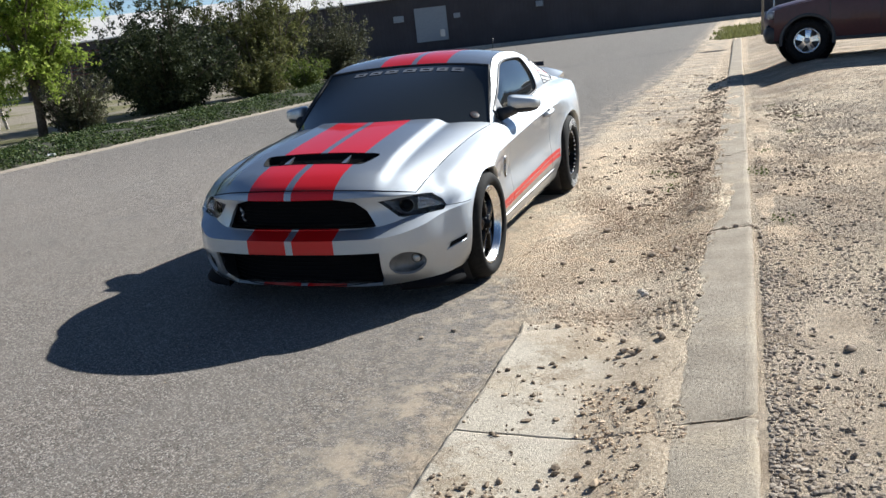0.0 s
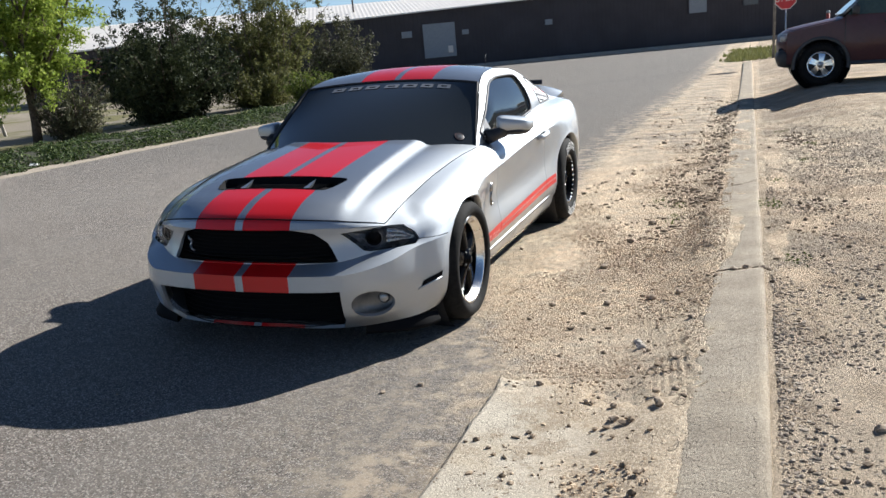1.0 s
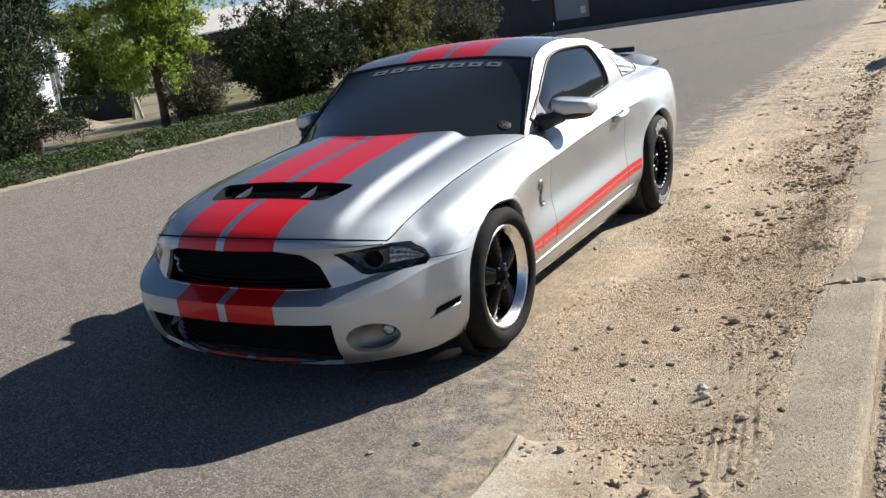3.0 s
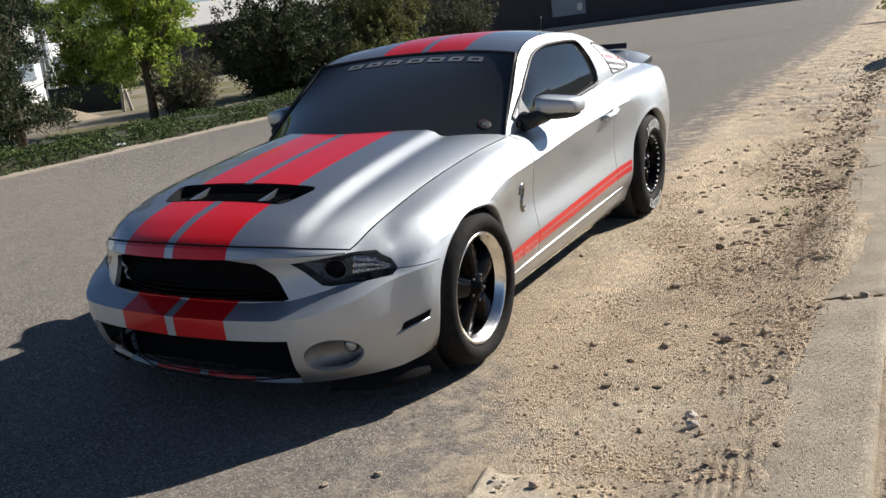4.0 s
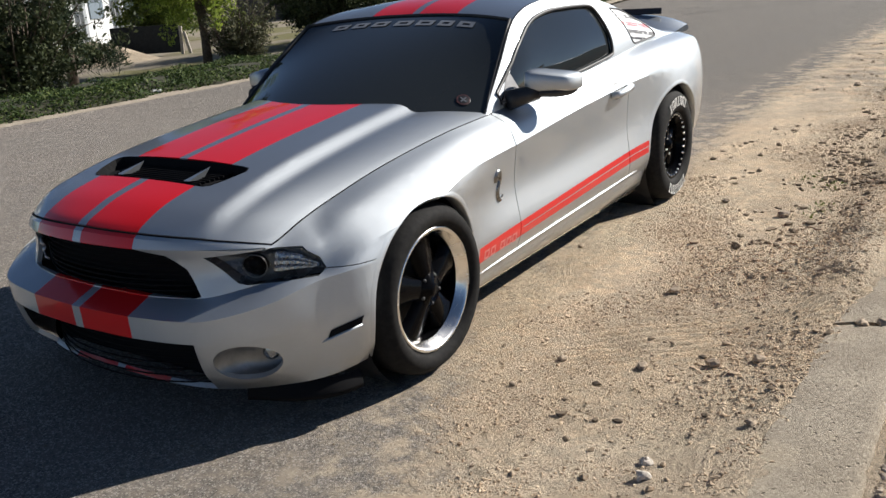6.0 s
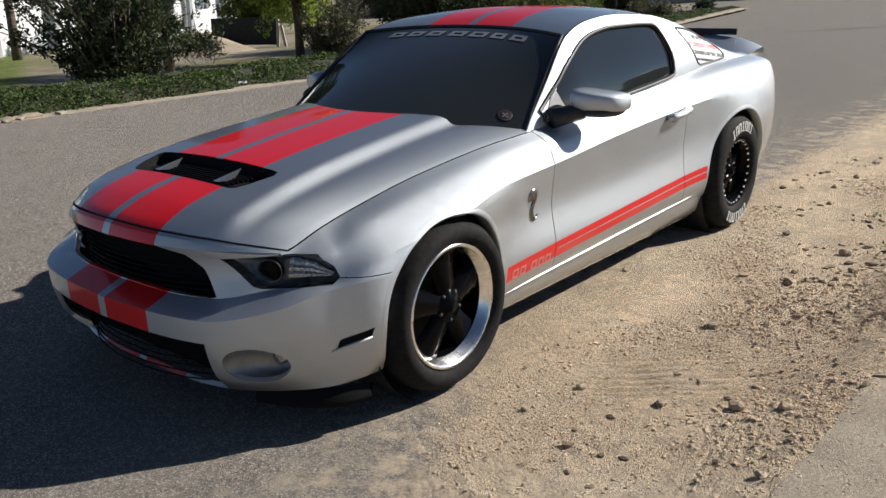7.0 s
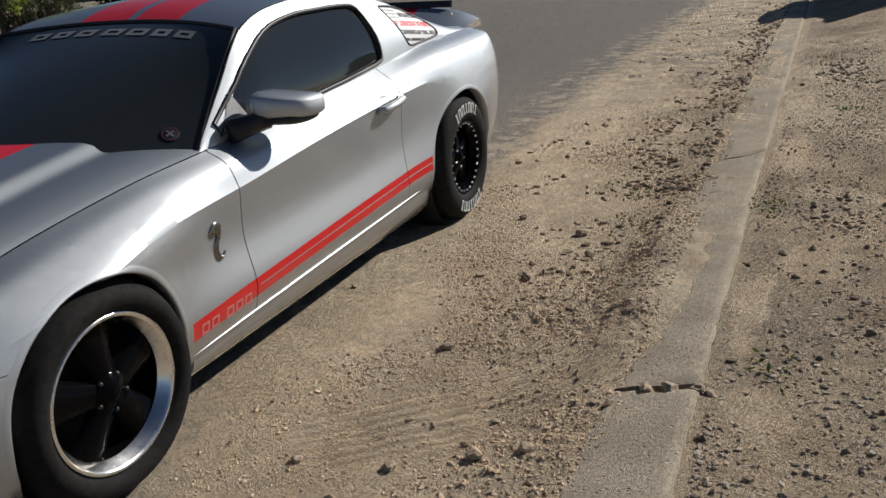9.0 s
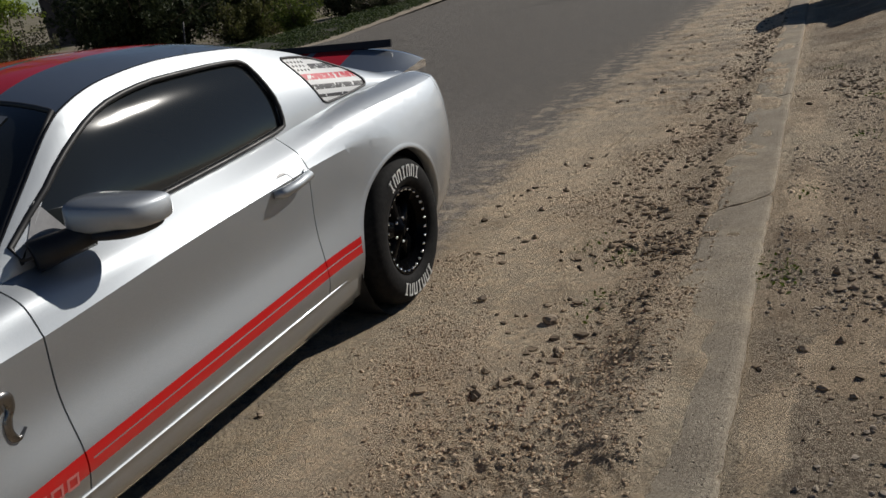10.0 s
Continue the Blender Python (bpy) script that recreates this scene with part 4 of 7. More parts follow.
ARCH_F, ARCH_R = (0.0, 0.333, 0.354), (2.72, 0.345, 0.378)
BIG = (-9, 9)
HEADLIGHT = [(0.482, 0.626), (0.655, 0.638), (0.728, 0.632), (0.775, 0.592), (0.794, 0.556), (0.786, 0.534), (0.69, 0.528), (0.605, 0.524), (0.578, 0.533)]
UPPER_GRILLE = [(-0.472, 0.494), (-0.425, 0.585), (-0.37, 0.638), (-0.27, 0.663), (0.27, 0.663), (0.37, 0.638), (0.425, 0.585), (0.472, 0.494), (0.45, 0.489), (-0.45, 0.489)]
LOWER_GRILLE = [(-0.515, 0.368), (0.515, 0.368), (0.508, 0.208), (0.470, 0.153), (-0.470, 0.153), (-0.508, 0.208)]
FOG = [(0.633 + 0.082 * math.cos(t), 0.282 + 0.07 * math.sin(t)) for t in (2 * math.pi * k / 24 for k in range(24))]

# front bumper cover with its openings
bm = bmesh.new()
grid(bm, skin_rows(0, 6))
plane_cut(bm, (0, 0.0, 0), (0, 1, 0), None, True)
plane_cut(bm, (0, 0, 0.551), (0, 0, 1), ((0.55, 9), BIG, BIG), False)
plane_cut(bm, (0.642, 0, 0), (1, 0, 0), (BIG, BIG, (0.551, 9)), False)
dead = [f for f in bm.faces if f.calc_center_median().z > 0.551 and f.calc_center_median().x > 0.642]
bmesh.ops.delete(bm, geom=dead, context="FACES")
hole(bm, disc(*ARCH_F), "x", ((0.5, 2), (-0.45, 0.3), BIG))
hole(bm, FOG, "y", ((0.5, 0.8), (-0.9, -0.45), (0.1, 0.42)))
hole(bm, [p for p in HEADLIGHT], "y", ((0.45, 0.9), (-0.8, -0.25), (0.45, 0.66)))
mirrored(bm)
hole(bm, UPPER_GRILLE, "y", (BIG, (-1, -0.5), BIG))
hole(bm, LOWER_GRILLE, "y", (BIG, (-1, -0.5), BIG))
shell("front_bumper", bm, PAINT_TOP)

# fenders, doors, quarters and rear bumper, both sides
DOOR_F, DOOR_R, GAP = 0.757, 2.062, 0.0028


def side_panel(name, y0, y1, sgn, z0=None, extra=None, lean0=0.0, lean1=0.0, material=None, label="", thick=0.018):
    bm = bmesh.new()
    grid(bm, skin_rows(3 if y0 < -0.3 else 5, 15))
    if y0 is not None:
        plane_cut(bm, (0, y0, 0.55), (0, -1, lean0), None, True)
    if y1 is not None:
        plane_cut(bm, (0, y1, 0.55), (0, 1, -lean1), None, True)
    if z0 is not None:
        plane_cut(bm, (0, 0, z0), (0, 0, -1), None, True)
    if extra:
        extra(bm)
    if sgn < 0:
        bmesh.ops.scale(bm, vec=(-1, 1, 1), verts=bm.verts)
    return shell(name, bm, material or PAINT_SIDE, car, label, thick)


def fender_cuts(bm):
    plane_cut(bm, (0, 0, 0.554), (0, 0, -1), (BIG, (-9, 0.0), BIG), False)
    bmesh.ops.delete(bm, geom=[f for f in bm.faces if f.calc_center_median().z < 0.554 and f.calc_center_median().y < 0.0], context="FACES")
    hole(bm, disc(*ARCH_F), "x", (BIG, (-0.45, 0.45), BIG))
    hole(bm, HEADLIGHT, "y", ((0.45, 0.9), (-0.8, -0.25), (0.45, 0.66)))


def quarter_cuts(bm):
    hole(bm, disc(*ARCH_R), "x", (BIG, (2.2, 3.2), BIG))


for sgn in (1, -1):
    side_panel("fender", -0.60, DOOR_F - GAP, sgn, None, fender_cuts, -0.06, -0.06)
    side_panel("quarter_panel", DOOR_R + GAP, 3.40, sgn, None, quarter_cuts, -0.02, 0.0)
    door = side_panel("door", DOOR_F + GAP, DOOR_R - GAP, sgn, 0.2, None, -0.06, -0.02)
    side_panel("rocker", DOOR_F + GAP, DOOR_R - GAP, sgn, None, lambda b: plane_cut(b, (0, 0, 0.196), (0, 0, 1), None, True), -0.06, -0.02)

bm = bmesh.new()
grid(bm, skin_rows(13, 16))
plane_cut(bm, (0, 3.404, 0), (0, -1, 0), None, True)
mirrored(bm)
shell("rear_bumper", bm, PAINT)

# dark tub behind the panel gaps and under the floor
bm = bmesh.new()
box(bm, (1.30, 3.75, 0.26), (0, 1.50, 0.38), bevel=0.08)
box(bm, (1.52, 1.55, 0.62), (0, 1.38, 0.56), bevel=0.05)
part("underbody", bm, BLACK, car)

# hood: rounded lip, shut line, raised dome
HOOD_Y = np.array([-0.83, -0.826, -0.815, -0.803, -0.7955, -0.77, -0.72, -0.66, -0.59, -0.54, -0.50, -0.46, -0.42, -0.37, -0.32, -0.28, -0.2, -0.1, 0.0, 0.1, 0.2, 0.3, 0.38, 0.43, 0.455])
ZC = ([-0.83, -0.82, -0.80, -0.72, -0.52, -0.32, 0.0, 0.25, 0.46], [0.668, 0.695, 0.715, 0.757, 0.812, 0.851, 0.897, 0.926, 0.948])


def hood_place(a, yc):
    b = (yc + 0.83) / 1.285
    e = spline(LINES[6], 3 + 5 * b**0.92)
    ye, xe, ze = e[1], e[0], e[2]
    zc = curve_at(*ZC, yc)
    # flat crown, a narrow sloping face along the dome's edge, then a gentle fall to the shut line
    ar = 0.715 - 0.155 * b
    w = 0.085 + 0.02 * b
    t = max(0.0, (a - ar - w) / (1 - ar - w))
    k = 0.31 + 0.12 * smooth(0.1, 0.75, b)
    g = 0.14 * min(1.0, a / ar) ** 2 + k * smooth(ar - 0.015, ar + w + 0.015, a) + (0.86 - k) * (0.25 * t + 0.75 * t * t)
    if b < 0.10:
        q = smooth(0, 0.10, b)
        g = a**2.4 * (1 - q) + g * q
    return Vector((a * xe, yc + (ye - yc) * a**2.6, zc + (ze - zc) * g))


def hood_grid(rows, n=44):
    pts = []
    for yc in rows:
        half = [hood_place(a, yc) for a in np.linspace(0, 1, n + 1)]
        pts.append([Vector((-p.x, p.y, p.z)) for p in half[:0:-1]] + half)
    return pts


def vent_outline(grow=0.0):
    pts = [(-0.385 - grow, -0.318 + grow), (0.385 + grow, -0.318 + grow), (0.350 + grow, -0.44), (0.315, -0.508 - grow), (-0.315, -0.508 - grow), (-0.350 - grow, -0.44)]
    for cut in (0.10, 0.25):
        pts = [q for a, b in zip(pts, pts[1:] + pts[:1]) for q in ((a[0] + (b[0] - a[0]) * cut, a[1] + (b[1] - a[1]) * cut), (b[0] + (a[0] - b[0]) * cut, b[1] + (a[1] - b[1]) * cut))]
    return pts


bm = bmesh.new()
grid(bm, hood_grid(HOOD_Y[:4]))
shell("nose_lip", bm, PAINT_TOP)
bm = bmesh.new()
ysub = [HOOD_Y[4]]
for a, b in zip(HOOD_Y[4:], HOOD_Y[5:]):
    ysub += [a + (b - a) * 0.5, b]
pts = hood_grid(ysub)
for row in pts:
    row[0].x += 0.0025
    row[-1].x -= 0.0025
grid(bm, pts)
hole(bm, vent_outline(), "z", ((-0.5, 0.5), (-0.62, -0.22), BIG))
hood = shell("hood", bm, PAINT_TOP, car, "", 0.012)
# black tubes stand in for the shade inside the hood's side and front gaps
for sgn in (1, -1):
    bm = bmesh.new()
    tube(bm, [Vector((sgn * (p.x + 0.0005), p.y, p.z - 0.0010)) for p in (hood_place(1.0, y) for y in np.linspace(-0.80, 0.455, 40))], 0.0030, 6)
    part("hood_seal", bm, MESH_BLACK, hood, "black strip for the shade in the shut line")
bm = bmesh.new()
tube(bm, [Vector((sx * p.x, p.y, p.z - 0.001)) for sx, p in [(-1, hood_place(a, -0.7995)) for a in np.linspace(1, 0.02, 40)] + [(1, hood_place(a, -0.7995)) for a in np.linspace(0, 1, 41)]], 0.0032, 6)
part("hood_seal", bm, MESH_BLACK, hood, "black strip for the shade in the shut line")

# hood vent: dark well, louvre ribs, two pale fins
bm = bmesh.new()
out = vent_outline(-0.003)
cz = lambda x, y: curve_at(*ZC, y) - 0.010 * (x / 0.4) ** 2
top = [bm.verts.new((x, y, cz(x, y) - 0.0025)) for x, y in out]
low = [bm.verts.new((x * 0.94, y + 0.03 * smooth(-0.42, -0.50, y) - 0.01 * smooth(-0.42, -0.34, y), cz(x, y) - 0.02 - 0.025 * smooth(-0.45, -0.36, y))) for x, y in out]
for i in range(len(out)):
    bm.faces.new((top[i], top[(i + 1) % len(out)], low[(i + 1) % len(out)], low[i]))
bm.faces.new(low)
vent = part("hood_vent", bm, MESH_BLACK, car, "black hood vent", False)
for k in range(9):
    bm = bmesh.new()
    y = -0.335 - 0.018 * k
    box(bm, (0.56 - 0.010 * k, 0.005, 0.010), (0, y, cz(0, y) - 0.036 + 0.0016 * k), bevel=0.002)
    part("louvre", bm, MESH_BLACK, vent, "", False)
for x in (-0.188, 0.188):
    bm = bmesh.new()
    p = [(x, -0.488, cz(x, -0.488) - 0.002), (x + 0.012, -0.365, cz(x, -0.365) + 0.001), (x + 0.03, -0.487, cz(x, -0.487) - 0.002), (x + 0.004, -0.40, cz(x, -0.40) - 0.035)]
    vs = [bm.verts.new(q) for q in p]
    for f in ((0, 1, 2), (0, 3, 1), (1, 3, 2), (0, 2, 3)):
        bm.faces.new([vs[i] for i in f])
    part("fin", bm, PAINT, vent, "pale silver fin", False)

# greenhouse: belt, rail, roof
BELT = [(0.752, 0.70, 0.862), (0.757, 0.88, 0.875), (0.762, 1.1, 0.89), (0.765, 1.35, 0.903), (0.76, 1.7, 0.922), (0.745, 2.1, 0.943), (0.735, 2.45, 0.968), (0.727, 2.8, 0.985), (0.71, 3.15, 0.985), (0.682, 3.41, 0.976)]
RAIL = [(0.742, 0.715, 0.868), (0.705, 0.93, 1.05), (0.648, 1.17, 1.225), (0.610, 1.40, 1.283), (0.592, 1.7, 1.302), (0.590, 2.1, 1.282), (0.603, 2.45, 1.215), (0.622, 2.8, 1.105), (0.642, 3.15, 1.012), (0.66, 3.40, 0.982)]
ROOF_C = ([1.16, 1.275, 1.38, 1.6, 1.85, 2.2, 2.5, 2.85, 3.15, 3.45], [1.215, 1.257, 1.297, 1.336, 1.342, 1.318, 1.245, 1.12, 1.01, 0.975])


def upper(t, v):
    p, q = spline(BELT, t), spline(RAIL, t)
    m = p + (q - p) * v
    m[0] += 0.035 * 4 * v * (1 - v) * smooth(0, 2, t) * smooth(9, 6, t)
    return Vector(m)


WINDOW = [(0.835, 0.90), (1.00, 1.055), (1.17, 1.158), (1.36, 1.222), (1.60, 1.248), (1.88, 1.246), (2.06, 1.236), (2.105, 1.212), (2.14, 1.08), (2.13, 0.972), (2.06, 0.958), (1.5, 0.925)]
QUARTER = [(2.345, 1.190), (2.362, 1.203), (2.56, 1.178), (2.74, 1.118), (2.83, 1.075), (2.865, 1.030), (2.86, 1.008), (2.83, 1.000), (2.50, 0.990), (2.455, 1.004), (2.40, 1.10)]


def upper_rows():
    return [[upper(t, v) for v in np.linspace(0, 1, 15)] for t in np.linspace(0, 9, 91)]


probe = bmesh.new()
grid(probe, upper_rows())
UPPER_TREE = BVHTree.FromBMesh(probe)
probe.free()
probe = bmesh.new()
grid(probe, skin_rows(3, 15))
SIDE_TREE = BVHTree.FromBMesh(probe)
probe.free()


def on_side(tree, y, z, out=0.0):
    """The place on the left side surface at (y, z), moved out by some metres."""
    hit = tree.ray_cast(Vector((3, y, z)), Vector((-1, 0, 0)))
    p = hit[0] if hit[0] is not None else tree.find_nearest(Vector((0.8, y, z)))[0]
    return Vector((p.x + out, y, z))


def fill_outline(outline, tree, out, n=6):
    """A curved pane inside an outline on the side: a fan of rings."""
    bm = bmesh.new()
    cy, cz_ = np.mean([p[0] for p in outline]), np.mean([p[1] for p in outline])
    dense = []
    for p, q in zip(outline, outline[1:] + outline[:1]):
        dense += [(p[0] + (q[0] - p[0]) * k / 5, p[1] + (q[1] - p[1]) * k / 5) for k in range(5)]
    rings = []
    for k in range(1, n + 1):
        f = k / n
        rings.append([bm.verts.new(on_side(tree, cy + (y - cy) * f, cz_ + (z - cz_) * f, out)) for y, z in dense])
    mid = bm.verts.new(on_side(tree, cy, cz_, out))
    m = len(dense)
    for i in range(m):
        bm.faces.new((mid, rings[0][(i + 1) % m], rings[0][i]))
        for a, b in zip(rings, rings[1:]):
            bm.faces.new((a[i], a[(i + 1) % m], b[(i + 1) % m], b[i]))
    return bm


def side_of(bm, sgn):
    if sgn < 0:
        bmesh.ops.scale(bm, vec=(-1, 1, 1), verts=bm.verts)
        bmesh.ops.reverse_faces(bm, faces=bm.faces)
    return bm


def smooth_outline(outline, n=6):
    k = len(outline)
    pad = outline[-1:] + outline + outline[:2]
    return [tuple(spline(pad, 1 + i + j / n)) for i in range(k) for j in range(n)]


for sgn in (1, -1):
    bm = bmesh.new()
    grid(bm, upper_rows())
    hole(bm, WINDOW, "x", (BIG, (0.7, 2.25), BIG))
    hole(bm, QUARTER, "x", (BIG, (2.25, 2.9), BIG))
    # shut line of the door at the foot of the rear pillar
    shell("roof_pillar", side_of(bm, sgn), PAINT, car, "", 0.02)
    glass = part("side_window", side_of(fill_outline(WINDOW, UPPER_TREE, -0.012), sgn), TINT, car, "dark tinted side window")
    bm = bmesh.new()
    tube(bm, [on_side(UPPER_TREE, y, z, 0.0) for y, z in smooth_outline(WINDOW, 3)], 0.010, 6, True)
    part("window_trim", side_of(bm, sgn), BLACK, glass, "black rubber window trim")

# quarter windows filled by a printed flag panel: white ground, dark canton marks, worn dark bars and one red bar
def flag_material():
    w = Mat("printed flag panel", (0.8, 0.8, 0.8), 0.5)
    x, y, z = w.xyz()
    n = w.noise(60, 5, 0.75)
    v = w.math("MULTIPLY_ADD", y, 0.13, z)
    c = (0.78, 0.79, 0.79)
    black, red = (0.03, 0.03, 0.035), (0.62, 0.03, 0.06)
    # five worn bars; the three upper ones begin past the canton
    for lo, hi, ink, start in ((1.338, 1.352, black, 0), (1.372, 1.394, black, 0), (1.414, 1.440, red, 0), (1.460, 1.482, black, 2.51), (1.502, 1.520, black, 2.51)):
        band = w.math("MULTIPLY", w.math("GREATER_THAN", v, lo), w.math("LESS_THAN", v, hi))
        worn = w.ramp(w.noise(46, 4, 0.7, None, (1, 1, 0.5)), 0.40, 0.46)
        band = w.math("MULTIPLY", band, worn)
        if start:
            band = w.math("MULTIPLY", band, w.math("GREATER_THAN", y, start))
        c = w.mix(band, c, ink)
    row = w.math("MULTIPLY", v, 58.0)
    odd = w.math("MULTIPLY", w.math("FRACT", w.math("MULTIPLY", w.math("FLOOR", row), 0.5)), 1.0)
    fy = w.math("SUBTRACT", w.math("FRACT", w.math("MULTIPLY_ADD", y, 38.0, odd)), 0.5)
    fz = w.math("SUBTRACT", w.math("FRACT", row), 0.5)
    spot = w.math("LESS_THAN", w.math("ADD", w.math("MULTIPLY", fy, fy), w.math("MULTIPLY", fz, fz)), 0.085)
    corner = w.math("MULTIPLY", w.math("LESS_THAN", y, 2.495), w.math("GREATER_THAN", v, 1.448))
    c = w.mix(w.math("MULTIPLY", spot, corner), c, (0.05, 0.05, 0.055))
    w.base(c)
    return w.m


FLAG = flag_material()
for sgn in (1, -1):
    q = part("quarter_window", side_of(fill_outline(QUARTER, UPPER_TREE, -0.004), sgn), FLAG, car, "white quarter panel printed with a worn black and red striped flag")
    bm = bmesh.new()
    tube(bm, [on_side(UPPER_TREE, y, z, -0.001) for y, z in smooth_outline(QUARTER, 3)], 0.006, 6, True)
    part("window_trim", side_of(bm, sgn), BLACK, q, "black rubber window trim")


def roof_patch(t0, t1, n, m=24, drop=0.0):
    """Between the rails, crowned to the roof's middle line."""
    pts = []
    for t in np.linspace(t0, t1, n):
        r = spline(RAIL, t)
        yc = r[1] + 0.105 * smooth(3.2, 2.0, t) + 0.05 * smooth(5.5, 7, t)
        zc = curve_at(*ROOF_C, yc)
        row = []
        for u in np.linspace(-1, 1, m + 1):
            f = 1 - abs(u) ** 2.4
            row.append(Vector((u * (r[0] - 0.010), r[1] + (yc - r[1]) * (1 - u * u), r[2] + 0.001 + (zc - r[2]) * f - drop)))
        pts.append(row)
    return pts


bm = bmesh.new()
grid(bm, roof_patch(2.04, 6.15, 46))
shell("roof", bm, PAINT_TOP, car, "", 0.02)
bm = bmesh.new()
grid(bm, roof_patch(6.18, 7.95, 16, drop=0.006))
part("rear_window", bm, TINT, car, "dark rear window")
bm = bmesh.new()
grid(bm, roof_patch(7.97, 9.0, 12) + [[Vector((u * 0.60, 3.55 + 0.06 * (1 - u * u), 0.967)) for u in np.linspace(-1, 1, 25)], [Vector((u * 0.50, 3.62 + 0.05 * (1 - u * u), 0.955)) for u in np.linspace(-1, 1, 25)]])
shell("trunk_lid", bm, PAINT_TOP, car, "", 0.015)

for sgn in (1, -1):
    bm = bmesh.new()
    tube(bm, [Vector((sgn * (r[0] - 0.006), r[1], r[2] - 0.004)) for r in (spline(RAIL, t) for t in np.linspace(0.1, 6.3, 60))], 0.007, 6)
    part("roof_seal", bm, BLACK, car, "black roof seal")

# windscreen with its dark surround and the pale lettering strip as plain bars
def screen(u, v, off=0.0):
    base = Vector((u * 0.735, 0.425 + 0.30 * abs(u) ** 2.2, 0.950 - 0.078 * abs(u) ** 2))
    head = Vector((u * 0.628, 1.285 - 0.112 * u * u, 1.262 - 0.030 * abs(u) ** 2.4))
    p = base + (head - base) * v
    n = Vector((0, -0.36, 0.93))
    return p + n * (0.03 * 4 * v * (1 - v) * (1 - 0.5 * u * u) * 0.5 + off)


bm = bmesh.new()
grid(bm, [[screen(u, v) for u in np.linspace(-1, 1, 33)] for v in np.linspace(-0.03, 1, 19)])
windscreen = part("windscreen", bm, TINT, car, "dark tinted windscreen with a lettered sun strip")
bm = bmesh.new()
tube(bm, [screen(-1, v, 0.002) for v in np.linspace(0, 1, 9)] + [screen(u, 1, 0.002) for u in np.linspace(-0.97, 0.97, 15)] + [screen(1, v, 0.002) for v in np.linspace(1, 0, 9)], 0.008, 6)
part("seal", bm, BLACK, windscreen, "black windscreen seal")
for a, b in ((-0.66, -0.52), (-0.47, -0.33), (-0.28, -0.13), (-0.06, 0.10), (0.15, 0.31), (0.36, 0.50), (0.55, 0.70)):
    bm = bmesh.new()
    outer = [(a, 0.845), (b, 0.845), (b, 0.915), (a, 0.915)]
    w_ = 0.040
    inner = [(a + w_, 0.868), (b - w_, 0.868), (b - w_, 0.892), (a + w_, 0.892)]
    vo = [bm.verts.new(screen(*p, 0.0035)) for p in outer]
    vi = [bm.verts.new(screen(*p, 0.0035)) for p in inner]
    for i in range(4):
        bm.faces.new((vo[i], vo[(i + 1) % 4], vi[(i + 1) % 4], vi[i]))
    part("strip_mark", bm, GREY_INK, windscreen, "grey lettering bar", False)
bm = bmesh.new()
lathe(bm, [(0.0, 0.001), (0.030, 0.001), (0.032, 0.0)], 24, "z")
st = part("sticker", bm, plain("sticker", (0.020, 0.018, 0.020), 0.4), windscreen, "round grey and red sticker")
st.matrix_basis = Matrix.Translation(screen(0.885, 0.10, 0.004)) @ (screen(0.90, 0.10) - screen(0.86, 0.10)).cross(screen(0.885, 0.14) - screen(0.885, 0.06)).to_track_quat("Z", "Y").to_matrix().to_4x4()
bm = bmesh.new()
lathe(bm, [(0.0255, 0.0015), (0.0290, 0.0015)], 28, "z")
part("ring", bm, plain("dim red", (0.075, 0.018, 0.022), 0.5), st, "faded red ring", False)
bm = bmesh.new()
for a in (0.6, 2.2):
    box(bm, (0.034, 0.006, 0.001), (0, 0, 0.002), Matrix.Rotation(a, 4, "Z"))
part("cross", bm, GREY_INK, st, "grey crossed bars", False)
bm = bmesh.new()
grid(bm, [[Vector((u * 0.75, 0.40 + 0.30 * abs(u) ** 2.2 + d, 0.925 - 0.075 * u * u - 0.05 * (d < 0))) for u in np.linspace(-1, 1, 21)] for d in (-0.06, 0.0, 0.05)])
part("cowl", bm, BLACK, car, "black plastic cowl below the windscreen")

# rear wing: blade on the lid, with a dark lip
bm = bmesh.new()
prof = [(3.27, 0.985), (3.38, 1.018), (3.50, 1.055), (3.60, 1.085), (3.635, 1.088), (3.65, 1.07), (3.65, 0.985), (3.45, 0.975)]
rows = []
for u in np.linspace(-1, 1, 25):
    e = abs(u) ** 4
    rows.append([Vector((u * 0.69, y - 0.05 * e, 0.975 + (z - 0.975) * (1 - 0.6 * e) - 0.01 * u * u)) for y, z in prof + prof[:1]])
grid(bm, rows)
for r in (rows[0], rows[-1]):
    bm.faces.new([bm.verts.new(p) for p in r[:-1]])
wing = part("rear_wing", bm, PAINT_TOP, car, "silver rear wing with red stripes")
bm = bmesh.new()
box(bm, (0.98, 0.016, 0.042), (0, 3.622, 1.102), Matrix.Rotation(-0.25, 4, "X"), 0.004)
part("wing_lip", bm, BLACK, wing, "black lip on the wing", False)

